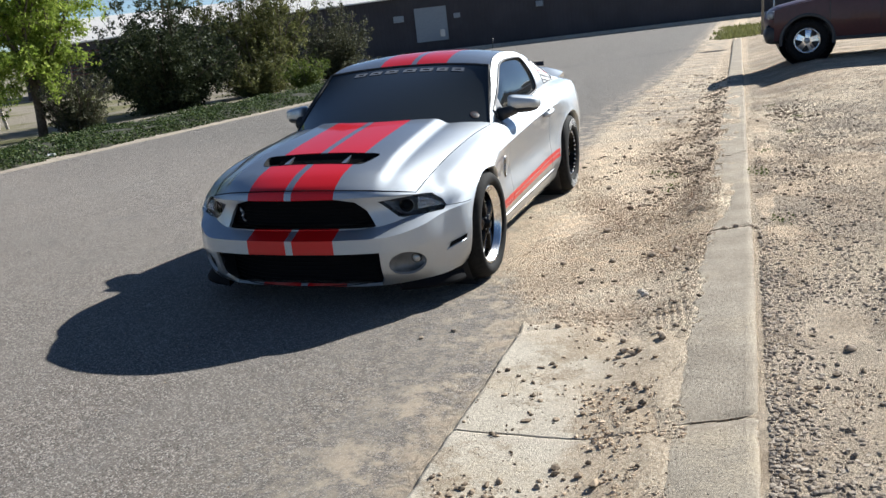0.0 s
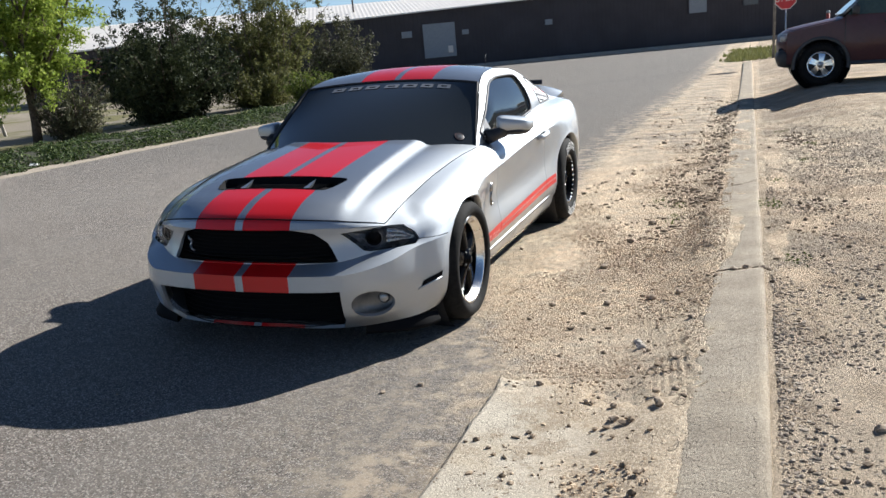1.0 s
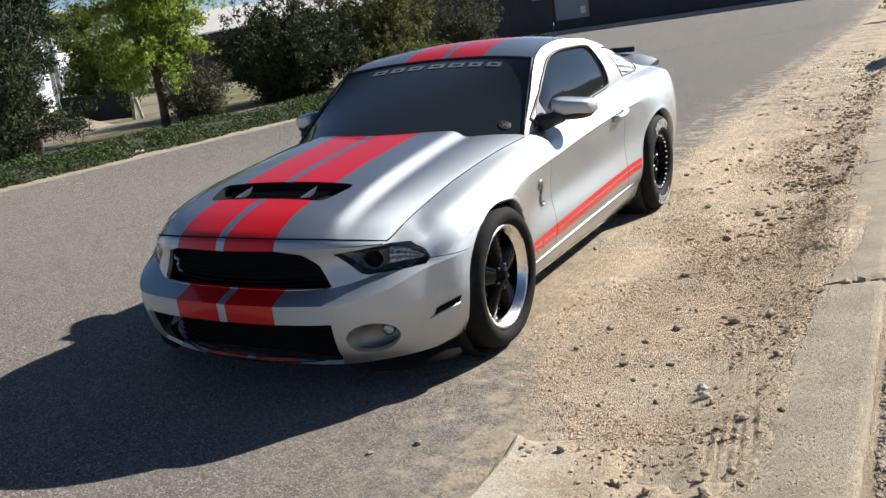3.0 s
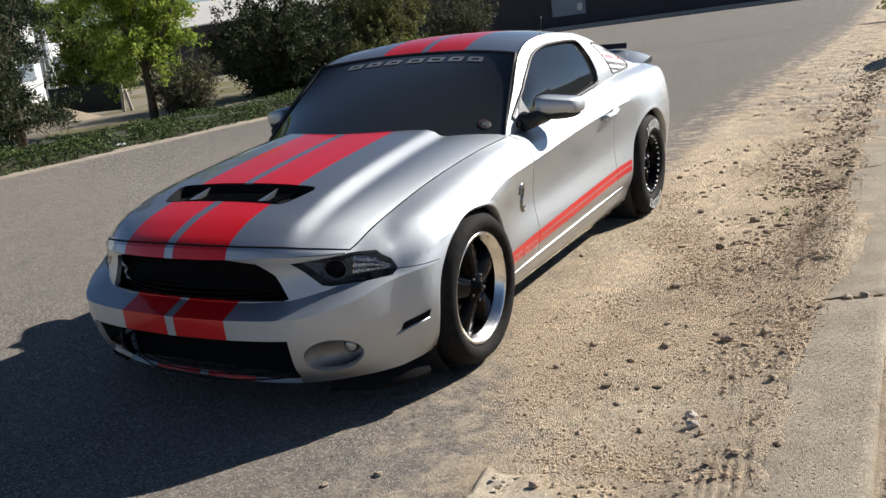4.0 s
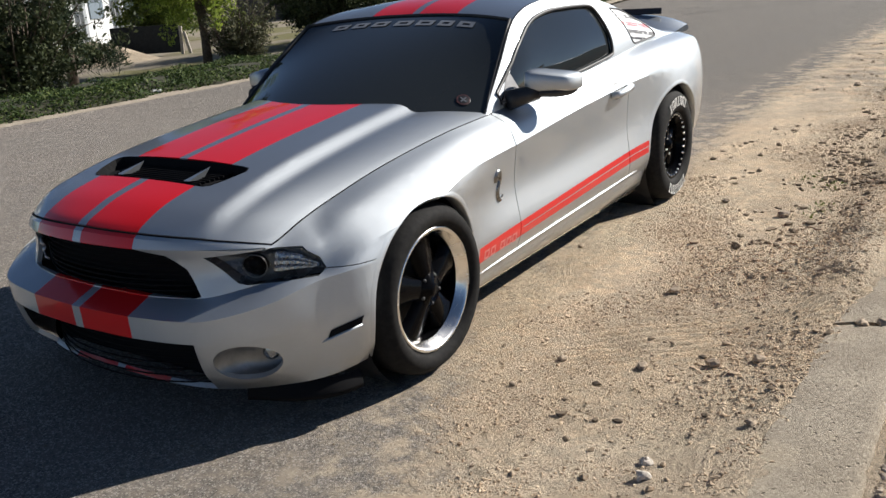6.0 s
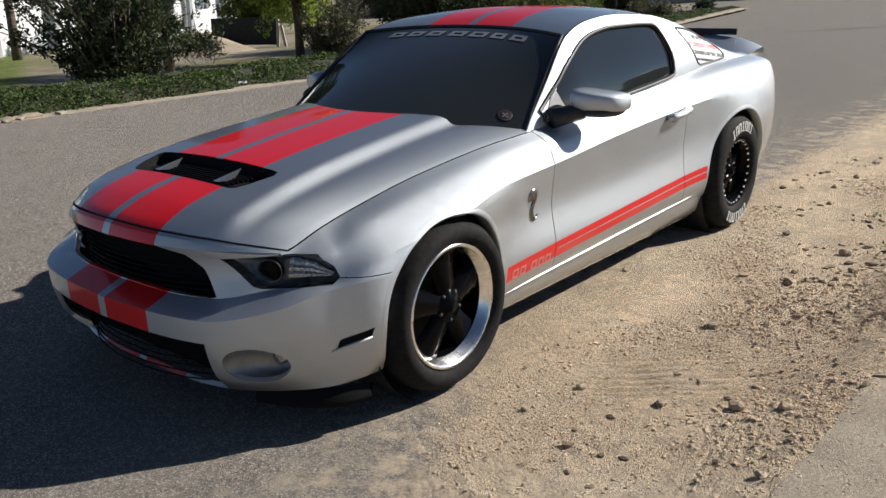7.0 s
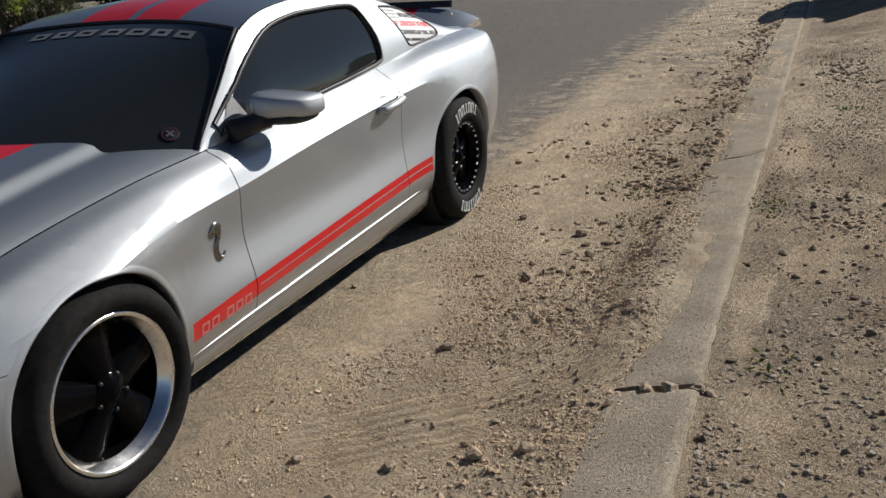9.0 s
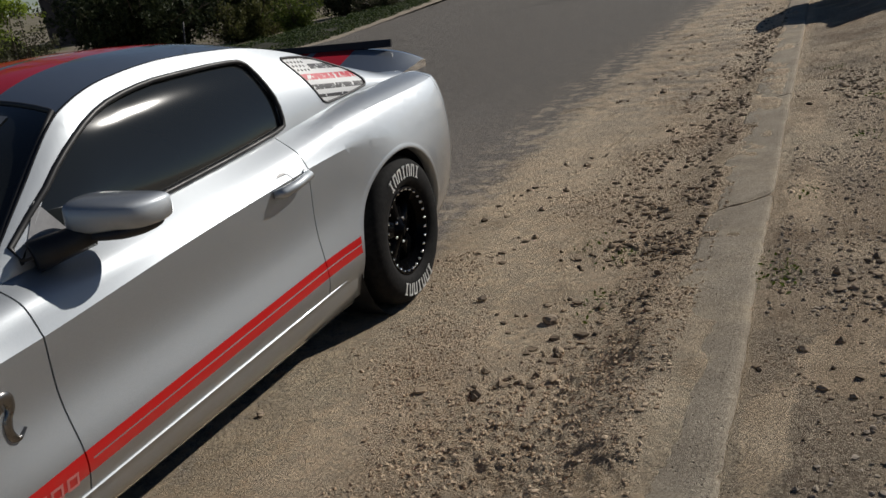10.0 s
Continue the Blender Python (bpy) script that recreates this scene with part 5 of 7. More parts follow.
# grilles: dark mesh of crossing bars set back behind the openings
def grille(name, outline, y, label):
    bm = bmesh.new()
    ring = [(x * 1.03, y + 0.16 * (abs(x) / 0.5) ** 2.4 + 0.075, z) for x, z in outline]
    bm.faces.new([bm.verts.new(p) for p in ring])
    ob = part(name, bm, MESH_BLACK, car, label, False)
    x1, z0, z1 = max(p[0] for p in outline), min(p[1] for p in outline), max(p[1] for p in outline)
    for k in range(9):
        bm = bmesh.new()
        z = z0 + (z1 - z0) * (k + 0.5) / 9
        w_ = x1 * (0.97 if z < z0 + 0.6 * (z1 - z0) else 0.72 if name == "upper_grille" else 0.97)
        tube(bm, [(x, y + 0.15 * (abs(x) / 0.5) ** 2.4 + 0.062, z) for x in np.linspace(-w_, w_, 11)], 0.0030, 5)
        part("bar", bm, MESH_BLACK, ob)
    return ob


ug = grille("upper_grille", UPPER_GRILLE, -0.845, "deep black mesh grille")
grille("lower_grille", LOWER_GRILLE, -0.865, "wide black lower grille")
bm = bmesh.new()
for a, b, r in (((-0.35, 0.555), (-0.34, 0.585), 0.006), ((-0.34, 0.585), (-0.355, 0.615), 0.008), ((-0.35, 0.555), (-0.33, 0.535), 0.005)):
    tube(bm, [(a[0], -0.745, a[1]), ((a[0] + b[0]) / 2, -0.752, (a[1] + b[1]) / 2), (b[0], -0.745, b[1])], r, 8)
part("badge", bm, STEEL, ug, "small chrome badge")

# headlights: dark bowl, ringed projector, clear cover
for sgn in (1, -1):
    bm = bmesh.new()
    def face_place(x, z, back):
        """On the nose at (x, z), set back."""
        best = None
        hit = NOSE_TREE.ray_cast(Vector((x, -2, z)), Vector((0, 1, 0)))
        y = hit[0].y if hit[0] is not None else -0.5
        return Vector((x, y + back, z))
    if sgn == 1:
        probe = bmesh.new()
        grid(probe, skin_rows(0, 6))
        NOSE_TREE = BVHTree.FromBMesh(probe)
        probe.free()
    cx_, cz_ = np.mean([p[0] for p in HEADLIGHT]), np.mean([p[1] for p in HEADLIGHT])

    def lamp_face(scale, back):
        b = bmesh.new()
        dense = []
        for p, q in zip(HEADLIGHT, HEADLIGHT[1:] + HEADLIGHT[:1]):
            dense += [(p[0] + (q[0] - p[0]) * k / 4, p[1] + (q[1] - p[1]) * k / 4) for k in range(4)]
        rings = []
        for f in (0.25, 0.5, 0.75, 1.0):
            rings.append([b.verts.new(face_place(cx_ + (x - cx_) * f * scale, cz_ + (z - cz_) * f * scale, back)) for x, z in dense])
        mid = b.verts.new(face_place(cx_, cz_, back))
        m = len(dense)
        for i in range(m):
            b.faces.new((mid, rings[0][(i + 1) % m], rings[0][i]))
            for r0, r1 in zip(rings, rings[1:]):
                b.faces.new((r0[i], r0[(i + 1) % m], r1[(i + 1) % m], r1[i]))
        return b
    b = bmesh.new()
    dense = []
    for p, q in zip(HEADLIGHT, HEADLIGHT[1:] + HEADLIGHT[:1]):
        dense += [(p[0] + (q[0] - p[0]) * k / 4, p[1] + (q[1] - p[1]) * k / 4) for k in range(4)]
    rings = [[b.verts.new(face_place(cx_ + (x - cx_) * f, cz_ + (z - cz_) * f, back)) for x, z in dense] for f, back in ((1.0, 0.001), (0.97, 0.040), (0.6, 0.055))]
    m = len(dense)
    for r0, r1 in zip(rings, rings[1:]):
        for i in range(m):
            b.faces.new((r0[i], r0[(i + 1) % m], r1[(i + 1) % m], r1[i]))
    b.faces.new(rings[-1][::-1])
    light = part("headlight", side_of(b, sgn), LAMP_BOWL, car, "dark headlight with a ringed projector", False)
    # projector in a bright ring, set in a dark inner bowl, and a ribbed reflector beside it
    p = face_place(0.612, 0.582, 0.016)
    bm = bmesh.new()
    lathe(bm, [(0.0415, 0.0), (0.0425, -0.004), (0.0400, -0.004), (0.0385, 0.002)], 36, "z")
    ring = part("ring", bm, plain("smoked metal", (0.16, 0.165, 0.17), 0.3, 0.9), light, "smoked metal ring")
    bm = bmesh.new()
    lathe(bm, [(0.0, -0.010), (0.016, -0.007), (0.028, 0.002), (0.036, 0.014), (0.042, 0.016)], 28, "z")
    eye = part("projector", bm, GLOSS_BLACK, light, "dark glass projector")
    for o in (ring, eye):
        o.matrix_basis = Matrix.Translation((sgn * p.x, p.y, p.z)) @ Vector((-sgn * 0.50, 0.85, 0.10)).to_track_quat("Z", "Y").to_matrix().to_4x4()
    bm = bmesh.new()
    rows = []
    for i in range(17):
        u = i / 16
        x0 = 0.662 + 0.108 * u
        top_, low_ = 0.622 - 0.030 * u - 0.024 * max(0.0, u - 0.5) * 2, 0.552 + 0.006 * u
        rows.append([face_place(x0, low_ + (top_ - low_) * j / 12, 0.016 + 0.004 * (i % 2) + 0.007 * (j % 4 == 0)) for j in range(13)])
    grid(bm, rows)
    part("reflector", side_of(bm, sgn), REFLECTOR, light, "ribbed grey reflector", False)
    cover = part("cover", side_of(lamp_face(1.0, 0.003), sgn), GLASS, light, "clear lamp cover")
    cover.visible_shadow = False
    # fog light in its round bowl
    c = face_place(0.633, 0.282, 0.0)
    bm = bmesh.new()
    fr = [(0.633 + 0.085 * math.cos(t), 0.282 + 0.073 * math.sin(t)) for t in (2 * math.pi * k / 24 for k in range(24))]
    rings = [[bm.verts.new(face_place(0.633 + dx + (x - 0.633) * f, 0.282 + (z - 0.282) * f, back)) for x, z in fr] for f, dx, back in ((1.0, 0.0, 0.003), (0.95, 0.0, 0.03), (0.86, 0.004, 0.075), (0.62, 0.008, 0.110))]
    for outer, inner in zip(rings, rings[1:]):
        for i in range(24):
            bm.faces.new((outer[i], outer[(i + 1) % 24], inner[(i + 1) % 24], inner[i]))
    bm.faces.new(rings[-1])
    bowl = part("fog_light", side_of(bm, sgn), plain("silver bowl", (0.24, 0.245, 0.25), 0.38, 0.75), car, "round fog light in a grey bowl")
    bm = bmesh.new()
    lathe(bm, [(0.0, -0.010), (0.016, -0.009), (0.026, -0.003), (0.030, 0.010)], 24, "z")
    fl = part("lens", bm, LENS, bowl, "clear round lens")
    fl.matrix_basis = Matrix.Translation((sgn * (c.x + 0.020), c.y + 0.098, c.z + 0.006)) @ Vector((-sgn * 0.35, 0.93, 0.0)).to_track_quat("Z", "Y").to_matrix().to_4x4()
    # slot in the bumper ahead of the wheel
    bm = bmesh.new()
    sl = [(-0.50, 0.315), (-0.405, 0.350), (-0.395, 0.378), (-0.49, 0.345)]
    pl = lambda a, f: on_side(SIDE_TREE, sl[a[0]][0] + (sl[a[1]][0] - sl[a[0]][0]) * f, sl[a[0]][1] + (sl[a[1]][1] - sl[a[0]][1]) * f, 0.0035)
    low_, top_ = [pl((0, 1), f) for f in np.linspace(0, 1, 9)], [pl((3, 2), f) for f in np.linspace(0, 1, 9)]
    grid(bm, [[p.lerp(q, f) if 0 < f < 1 else (p if f == 0 else q) for f in (0, 0.5, 1)] for p, q in zip(low_, top_)])
    slot = part("bumper_slot", side_of(bm, sgn), MESH_BLACK, car, "dark bumper slot", False)
    bm = bmesh.new()
    tube(bm, [on_side(SIDE_TREE, -0.515, 0.306, 0.0), on_side(SIDE_TREE, -0.50, 0.311, 0.001), on_side(SIDE_TREE, -0.45, 0.328, 0.002), on_side(SIDE_TREE, -0.402, 0.344, 0.001)], [0.002, 0.006, 0.007, 0.005], 8)
    part("ledge", side_of(bm, sgn), PAINT, slot, "silver lower ledge")
    # lower splitter blade
    bm = bmesh.new()
    pts = []
    for s in np.linspace(2.6, 5.0, 21):
        q = skin(s, 0.0)
        d = 0.018 * smooth(2.6, 3.6, s)
        o = np.array([0.016 * smooth(2.6, 4, s), -d * smooth(5.2, 4.2, s), 0.0])
        pts.append([Vector((q[0] * 0.97, q[1] + 0.05, 0.135)), Vector((q[0] + 1.5 * o[0], q[1] + 1.5 * o[1], 0.108)), Vector((q[0] + 1.5 * o[0], q[1] + 1.5 * o[1], 0.126)), Vector((q[0], q[1] + 0.01, 0.165))])
    grid(bm, pts)
    part("splitter", side_of(bm, sgn), MESH_BLACK, car, "black lower splitter")
    # arch lips
    for (ay, az, ar) in (ARCH_F, ARCH_R):
        bm = bmesh.new()
        rows = []
        for k in range(41):
            t = math.radians(-12 + 204 * k / 40)
            c_, s_ = math.cos(t), math.sin(t)
            row = []
            for dr, o in ((0.026, -0.0008), (0.019, 0.0004), (0.005, 0.0020), (0.0, 0.0012), (-0.002, -0.001), (-0.002, -0.05)):
                y, z = ay + (ar + dr) * c_, az + (ar + dr) * s_
                q = on_side(SIDE_TREE, y, max(z, 0.2), o)
                row.append(Vector((q.x, y, max(z, 0.2))))
            rows.append(row)
        grid(bm, rows)
        part("arch_lip", side_of(bm, sgn), PAINT, car)
        bm = bmesh.new()
        lathe(bm, [(ar + 0.02, 0.0), (ar + 0.02, 0.32), (0.05, 0.32)], 40)
        bmesh.ops.translate(bm, vec=(0.50, ay, az), verts=bm.verts)
        for v in bm.verts:
            v.co.x = 1.36 - v.co.x
        part("wheel_well", side_of(bm, sgn), BLACK, car, "dark wheel well")
    # side skirt with a bright ridge
    bm = bmesh.new()
    sk = [(0.770, 0.142), (0.802, 0.150), (0.832, 0.185), (0.839, 0.215), (0.8395, 0.2365), (0.8445, 0.2395), (0.8445, 0.2435), (0.8390, 0.2460), (0.826, 0.250)]
    skirt_row = lambda y: [Vector((x + 0.014 * smooth(0.5, 2.3, y) * smooth(0.78, 0.83, x), y, z + 0.030 * (y - 0.47) * smooth(0.145, 0.21, z))) for x, z in sk]
    grid(bm, [skirt_row(y) for y in np.linspace(0.405, 2.30, 20)])
    for y in (0.405, 2.30):
        bm.faces.new([bm.verts.new(p) for p in skirt_row(y)])
    part("side_skirt", side_of(bm, sgn), PAINT, car, "silver side skirt")
    # mirror on its dark stalk
    bm = bmesh.new()
    bmesh.ops.create_uvsphere(bm, u_segments=24, v_segments=14, radius=1)
    for v in bm.verts:
        x, y, z = v.co
        sx = math.copysign(abs(x) ** 0.38, x)
        sz = math.copysign(abs(z) ** 0.36, z)
        v.co = Vector((0.905 + 0.105 * sx, 1.06 + 0.085 * y + 0.055 * sx, 0.968 + 0.047 * sz * (1 - 0.16 * sx) - 0.010 * sx))
    mirror = part("wing_mirror", side_of(bm, sgn), PAINT, car, "silver wing mirror with a black base")
    bm = bmesh.new()
    bmesh.ops.create_uvsphere(bm, u_segments=20, v_segments=10, radius=1)
    for v in bm.verts:
        x, y, z = v.co
        v.co = Vector((0.895 + 0.100 * math.copysign(abs(x) ** 0.6, x), 1.055 + 0.080 * y + 0.05 * x, 0.922 + 0.026 * z))
    part("underside", side_of(bm, sgn), BLACK, mirror, "black underside")
    bm = bmesh.new()
    tube(bm, [(0.775, 0.86, 0.905), (0.81, 0.93, 0.915), (0.85, 1.00, 0.925)], [0.045, 0.040, 0.035], 10)
    part("stalk", side_of(bm, sgn), BLACK, mirror, "black stalk")
    bm = bmesh.new()
    tri = [(0.835, 0.892), (1.02, 0.905), (0.945, 1.035)]
    vs = [bm.verts.new(on_side(UPPER_TREE, y, z, 0.009)) for y, z in tri]
    bm.faces.new(vs)
    part("sail", side_of(bm, sgn), plain("grey sail", (0.30, 0.30, 0.31), 0.5), mirror, "grey sail panel", False)
    # door handle over a flat disc whose grey stands in for the cup's shade
    bm = bmesh.new()
    cup = [(1.895 + 0.052 * math.cos(t), 0.797 + 0.046 * math.sin(t)) for t in (2 * math.pi * k / 20 for k in range(20))]
    bm.faces.new([bm.verts.new(on_side(SIDE_TREE, y, z, 0.0012)) for y, z in cup])
    hd = part("door_handle", side_of(bm, sgn), plain("cup shade", (0.16, 0.16, 0.165), 0.4, 0.3), car, "silver pull handle over a flat disc coloured as a shaded cup", False)
    bm = bmesh.new()
    h0 = on_side(SIDE_TREE, 1.81, 0.785, 0.004)
    h1 = on_side(SIDE_TREE, 2.03, 0.808, 0.004)
    tube(bm, [h0, h0.lerp(h1, 0.12) + Vector((0.028, 0, 0)), h0.lerp(h1, 0.5) + Vector((0.036, 0, 0)), h0.lerp(h1, 0.88) + Vector((0.030, 0, 0)), h1], [0.016, 0.020, 0.019, 0.020, 0.017], 10)
    part("grip", side_of(bm, sgn), PAINT, hd, "silver grip")
    # metal badge on the fender
    bm = bmesh.new()
    bd = [(0.572, 0.612), (0.568, 0.632), (0.586, 0.646), (0.606, 0.634), (0.608, 0.610), (0.594, 0.586), (0.588, 0.560), (0.592, 0.536), (0.610, 0.524), (0.634, 0.540)]
    rows = []
    for q in np.linspace(0, 9, 46):
        y, z = spline(bd, q)
        y2, z2 = spline(bd, min(9, q + 0.05)) - spline(bd, max(0, q - 0.05))
        n_ = math.hypot(y2, z2)
        ny, nz = -z2 / n_, y2 / n_
        w_ = 0.0145 * smooth(9.1, 7.0, q) * (1 - 0.25 * smooth(3.0, 4.5, q)) + 0.002
        rows.append([on_side(SIDE_TREE, y + ny * w_ * k, z + nz * w_ * k, o) for k, o in ((-1, 0.0), (-0.8, 0.006), (0, 0.0095), (0.8, 0.006), (1, 0.0))])
    grid(bm, rows)
    part("fender_badge", side_of(bm, sgn), plain("smoked chrome", (0.24, 0.235, 0.23), 0.25, 1.0), car, "coiled metal fender badge")
    # plain bars where the side stripe carries its marks
    for k in range(5):
        bm = bmesh.new()
        y0 = 0.44 + 0.055 * k + (0.03 if k > 1 else 0)
        o = [(y0, 0.304), (y0 + 0.042, 0.304), (y0 + 0.042, 0.346), (y0, 0.346)]
        i_ = [(y0 + 0.008, 0.313), (y0 + 0.034, 0.313), (y0 + 0.034, 0.337), (y0 + 0.008, 0.337)]
        vo = [bm.verts.new(on_side(SIDE_TREE, y, z, 0.0015)) for y, z in o]
        vi = [bm.verts.new(on_side(SIDE_TREE, y, z, 0.0015)) for y, z in i_]
        for q in range(4):
            bm.faces.new((vo[q], vo[(q + 1) % 4], vi[(q + 1) % 4], vi[q]))
        part("stripe_mark", side_of(bm, sgn), plain("pale red film", (0.62, 0.20, 0.19), 0.4), car, "pale mark on the red stripe", False)
    # tail lamp edge
    bm = bmesh.new()
    grid(bm, [[skin(s, v) + np.array([0.003, 0.004, 0]) for v in np.linspace(3.9, 5.0, 5)] for s in np.linspace(14.2, 15.6, 10)])
    part("tail_lamp", side_of(bm, sgn), plain("red lens", (0.30, 0.01, 0.012), 0.15, 0, 0.5), car, "red tail lamp")


def wheel(y, z, r, rim, width, face, rear):
    """A wheel on the left side, its outer wall at x = face."""
    w = part("wheel", bmesh.new(), RUBBER, car, "drag tyre with white lettering on a black rim" if rear else "black spoked wheel with a polished lip")
    bm = bmesh.new()
    h = width
    prof = [(rim - 0.012, -0.02), (rim + 0.003, -0.006), (rim + 0.010, 0.006), (rim + 0.30 * (r - rim), 0.018), (rim + 0.6 * (r - rim), 0.018), (r - 0.022, 0.002), (r - 0.006, -0.022), (r, -0.05), (r, -h + 0.05), (r - 0.02, -h + 0.01), (rim, -h)]
    lathe(bm, prof, 64)
    part("tyre", bm, RUBBER, w, "black rubber tyre")
    bm = bmesh.new()
    lip = [(rim - 0.012, -0.03), (rim + 0.004, -0.006), (rim - 0.002, 0.002), (rim - 0.010, 0.0), (rim - 0.015, -0.008), (rim - 0.026, -0.022), (rim - 0.036, -0.040)]
    lathe(bm, lip, 64)
    part("rim", bm, GLOSS_BLACK if rear else CHROME, w, "black rim with a bolted ring" if rear else "polished deep rim lip")
    bm = bmesh.new()
    lathe(bm, [(rim - 0.036, -0.039), (rim - 0.044, -0.065), (rim - 0.05, -0.20)], 64)
    part("barrel", bm, GLOSS_BLACK, w, "black barrel")
    deep = -0.040 if not rear else -0.055
    for k in range(5):
        a = 2 * math.pi * k / 5 + 0.35
        bm = bmesh.new()
        r1 = rim - 0.034
        pts = []
        for f, wd, dx in ((0.16, 0.040, 0.016), (0.35, 0.046, 0.013), (0.62, 0.054, 0.006), (0.86, 0.070, 0.000), (1.02, 0.088, -0.006)):
            rad = r1 * f
            pts.append([(deep + dx - 0.03, rad, -wd), (deep + dx, rad, -wd * 0.72), (deep + dx + 0.004, rad, 0), (deep + dx, rad, wd * 0.72), (deep + dx - 0.03, rad, wd)])
        grid(bm, [[Vector(p) for p in row] for row in pts])
        bmesh.ops.rotate(bm, verts=bm.verts, cent=(0, 0, 0), matrix=Matrix.Rotation(a, 3, "X"))
        part("spoke", bm, GLOSS_BLACK, w, "gloss black spoke")
    bm = bmesh.new()
    lathe(bm, [(0.0, deep + 0.036), (0.022, deep + 0.036), (0.028, deep + 0.026), (0.060, deep + 0.020), (0.075, deep - 0.01)], 32)
    part("hub", bm, GLOSS_BLACK, w, "black hub cap")
    for k in range(5):
        a = 2 * math.pi * (k + 0.5) / 5 + 0.35
        bm = bmesh.new()
        lathe(bm, [(0.0, 0.008), (0.006, 0.007), (0.008, 0.0)], 8)
        bmesh.ops.translate(bm, vec=(deep + 0.016, 0.056 * math.cos(a), 0.056 * math.sin(a)), verts=bm.verts)
        part("lug_nut", bm, BLACK if not rear else CHROME, w, "small lug nut")
    # brake disc widened to the barrel so that it blocks sun through the spokes
    bm = bmesh.new()
    lathe(bm, [(0.0, -0.125), (rim - 0.045, -0.125)], 40)
    part("brake_disc", bm, plain("brake disc", (0.02, 0.02, 0.02), 0.6, 0.3), w, "dark brake disc")
    if rear:
        for k in range(28):
            a = 2 * math.pi * k / 28
            bm = bmesh.new()
            lathe(bm, [(0.0, 0.006), (0.006, 0.005), (0.007, -0.004)], 8)
            bmesh.ops.translate(bm, vec=(-0.006, (rim - 0.014) * math.cos(a), (rim - 0.014) * math.sin(a)), verts=bm.verts)
            part("bolt", bm, CHROME, w)
        for start in (62, 242):
            for k in range(7):
                a = math.radians(start + 56 - 9.4 * k)
                bm = bmesh.new()
                rm = rim + 0.50 * (r - rim)
                wd, ht = 0.025, 0.056
                for dx, dz, bw, bh in ((0, -wd / 2, 0.008, ht), (0, wd / 2, 0.008, ht), (ht / 2 - 0.003, 0, wd, 0.009)) if k % 3 else ((0, 0, 0.009, ht), (ht / 2 - 0.003, 0, wd, 0.006), (-ht / 2 + 0.003, 0, wd, 0.006)):
                    box(bm, (0.002, bh, bw), (0.0180, rm + dx, dz))
                bmesh.ops.rotate(bm, verts=bm.verts, cent=(0, 0, 0), matrix=Matrix.Rotation(a, 3, "X"))
                part("letter_mark", bm, WHITE_INK, w, "white tyre mark", False)
    w.matrix_basis = Matrix.Translation((face, y, z))
    return w


for (y, z, r, rim, width, face, rear) in ((0.0, 0.333, 0.333, 0.240, 0.26, 0.915, False), (2.72, 0.342, 0.345, 0.205, 0.30, 0.905, True)):
    w = wheel(y, z, r, rim, width, face, rear)
    o = copy_thing(w, Matrix.Translation((-face, y, z)) @ Matrix.Rotation(math.pi, 4, "Z"))
    o.parent = car
bm = bmesh.new()
tube(bm, [(0.42, 2.05, 1.325), (0.425, 2.06, 1.40)], 0.003, 6)
part("aerial", bm, BLACK, car, "short black aerial")


# ---- planted strip across the street ----
def leaf_quads(rng, centres, size, spread=0.5, normal=None, lean=1.0):
    """One small kite-shaped leaf at each centre."""
    n = len(centres)
    a = rng.normal(size=(n, 3))
    if normal is not None:
        a = a * lean + np.array(normal) * 1.0
    a /= np.linalg.norm(a, axis=1, keepdims=True)
    b = rng.normal(size=(n, 3))
    b -= a * (a * b).sum(1, keepdims=True)
    b /= np.linalg.norm(b, axis=1, keepdims=True)
    c = np.cross(a, b)
    s = size * rng.uniform(1 - spread, 1 + spread, size=(n, 1))
    mid = centres + a * s * 0.12
    return np.stack([centres - b * s, mid + c * s * 0.45, centres + b * s, mid - c * s * 0.45], 1)


def lie_many(p):
    return np.array([lie(x, y) for x, y in p])


def bend(y):
    """How far the street's edge has swung outwards at y."""
    return 3.5 * max(0.0, min(1.0, (y - 17.0) / 17.5))


rng = np.random.default_rng(11)
n = 120000
y = -2 + 37 * rng.random(n) ** 1.3
swing = np.array([bend(v) for v in y])
x = -7.98 - swing - (1.9 - 1.5 * np.clip((y - 30) / 5, 0, 1)) * rng.random(n)
edge = -7.98 - swing - 0.16 * np.array([noise.noise((0, v * 0.9, 0)) + 0.6 * noise.noise((1, v * 3.3, 0)) for v in y])
keep = x < edge
x, y = x[keep], y[keep]
bump_h = np.array([0.07 + 0.10 * noise.noise((a * 1.1, b * 1.1, 0)) + 0.07 * noise.noise((a * 3, b * 3, 4)) for a, b in zip(x, y)])
prof = np.clip((edge[keep] - x) / 0.35, 0.05, 1.0) ** 0.6
z = lie_many(np.stack([x, y], 1)) + (bump_h + 0.12) * prof * (0.45 + 0.55 * rng.random(len(x)))
ivy = quads_mesh("ground_cover", leaf_quads(rng, np.stack([x, y, z], 1), 0.025, 0.6, (0.15, -0.1, 0.9), 0.6), LEAF_IVY)
tagged(ivy, "dense green ground cover strip along the street edge", "ground cover", kind="stuff")
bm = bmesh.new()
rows = []
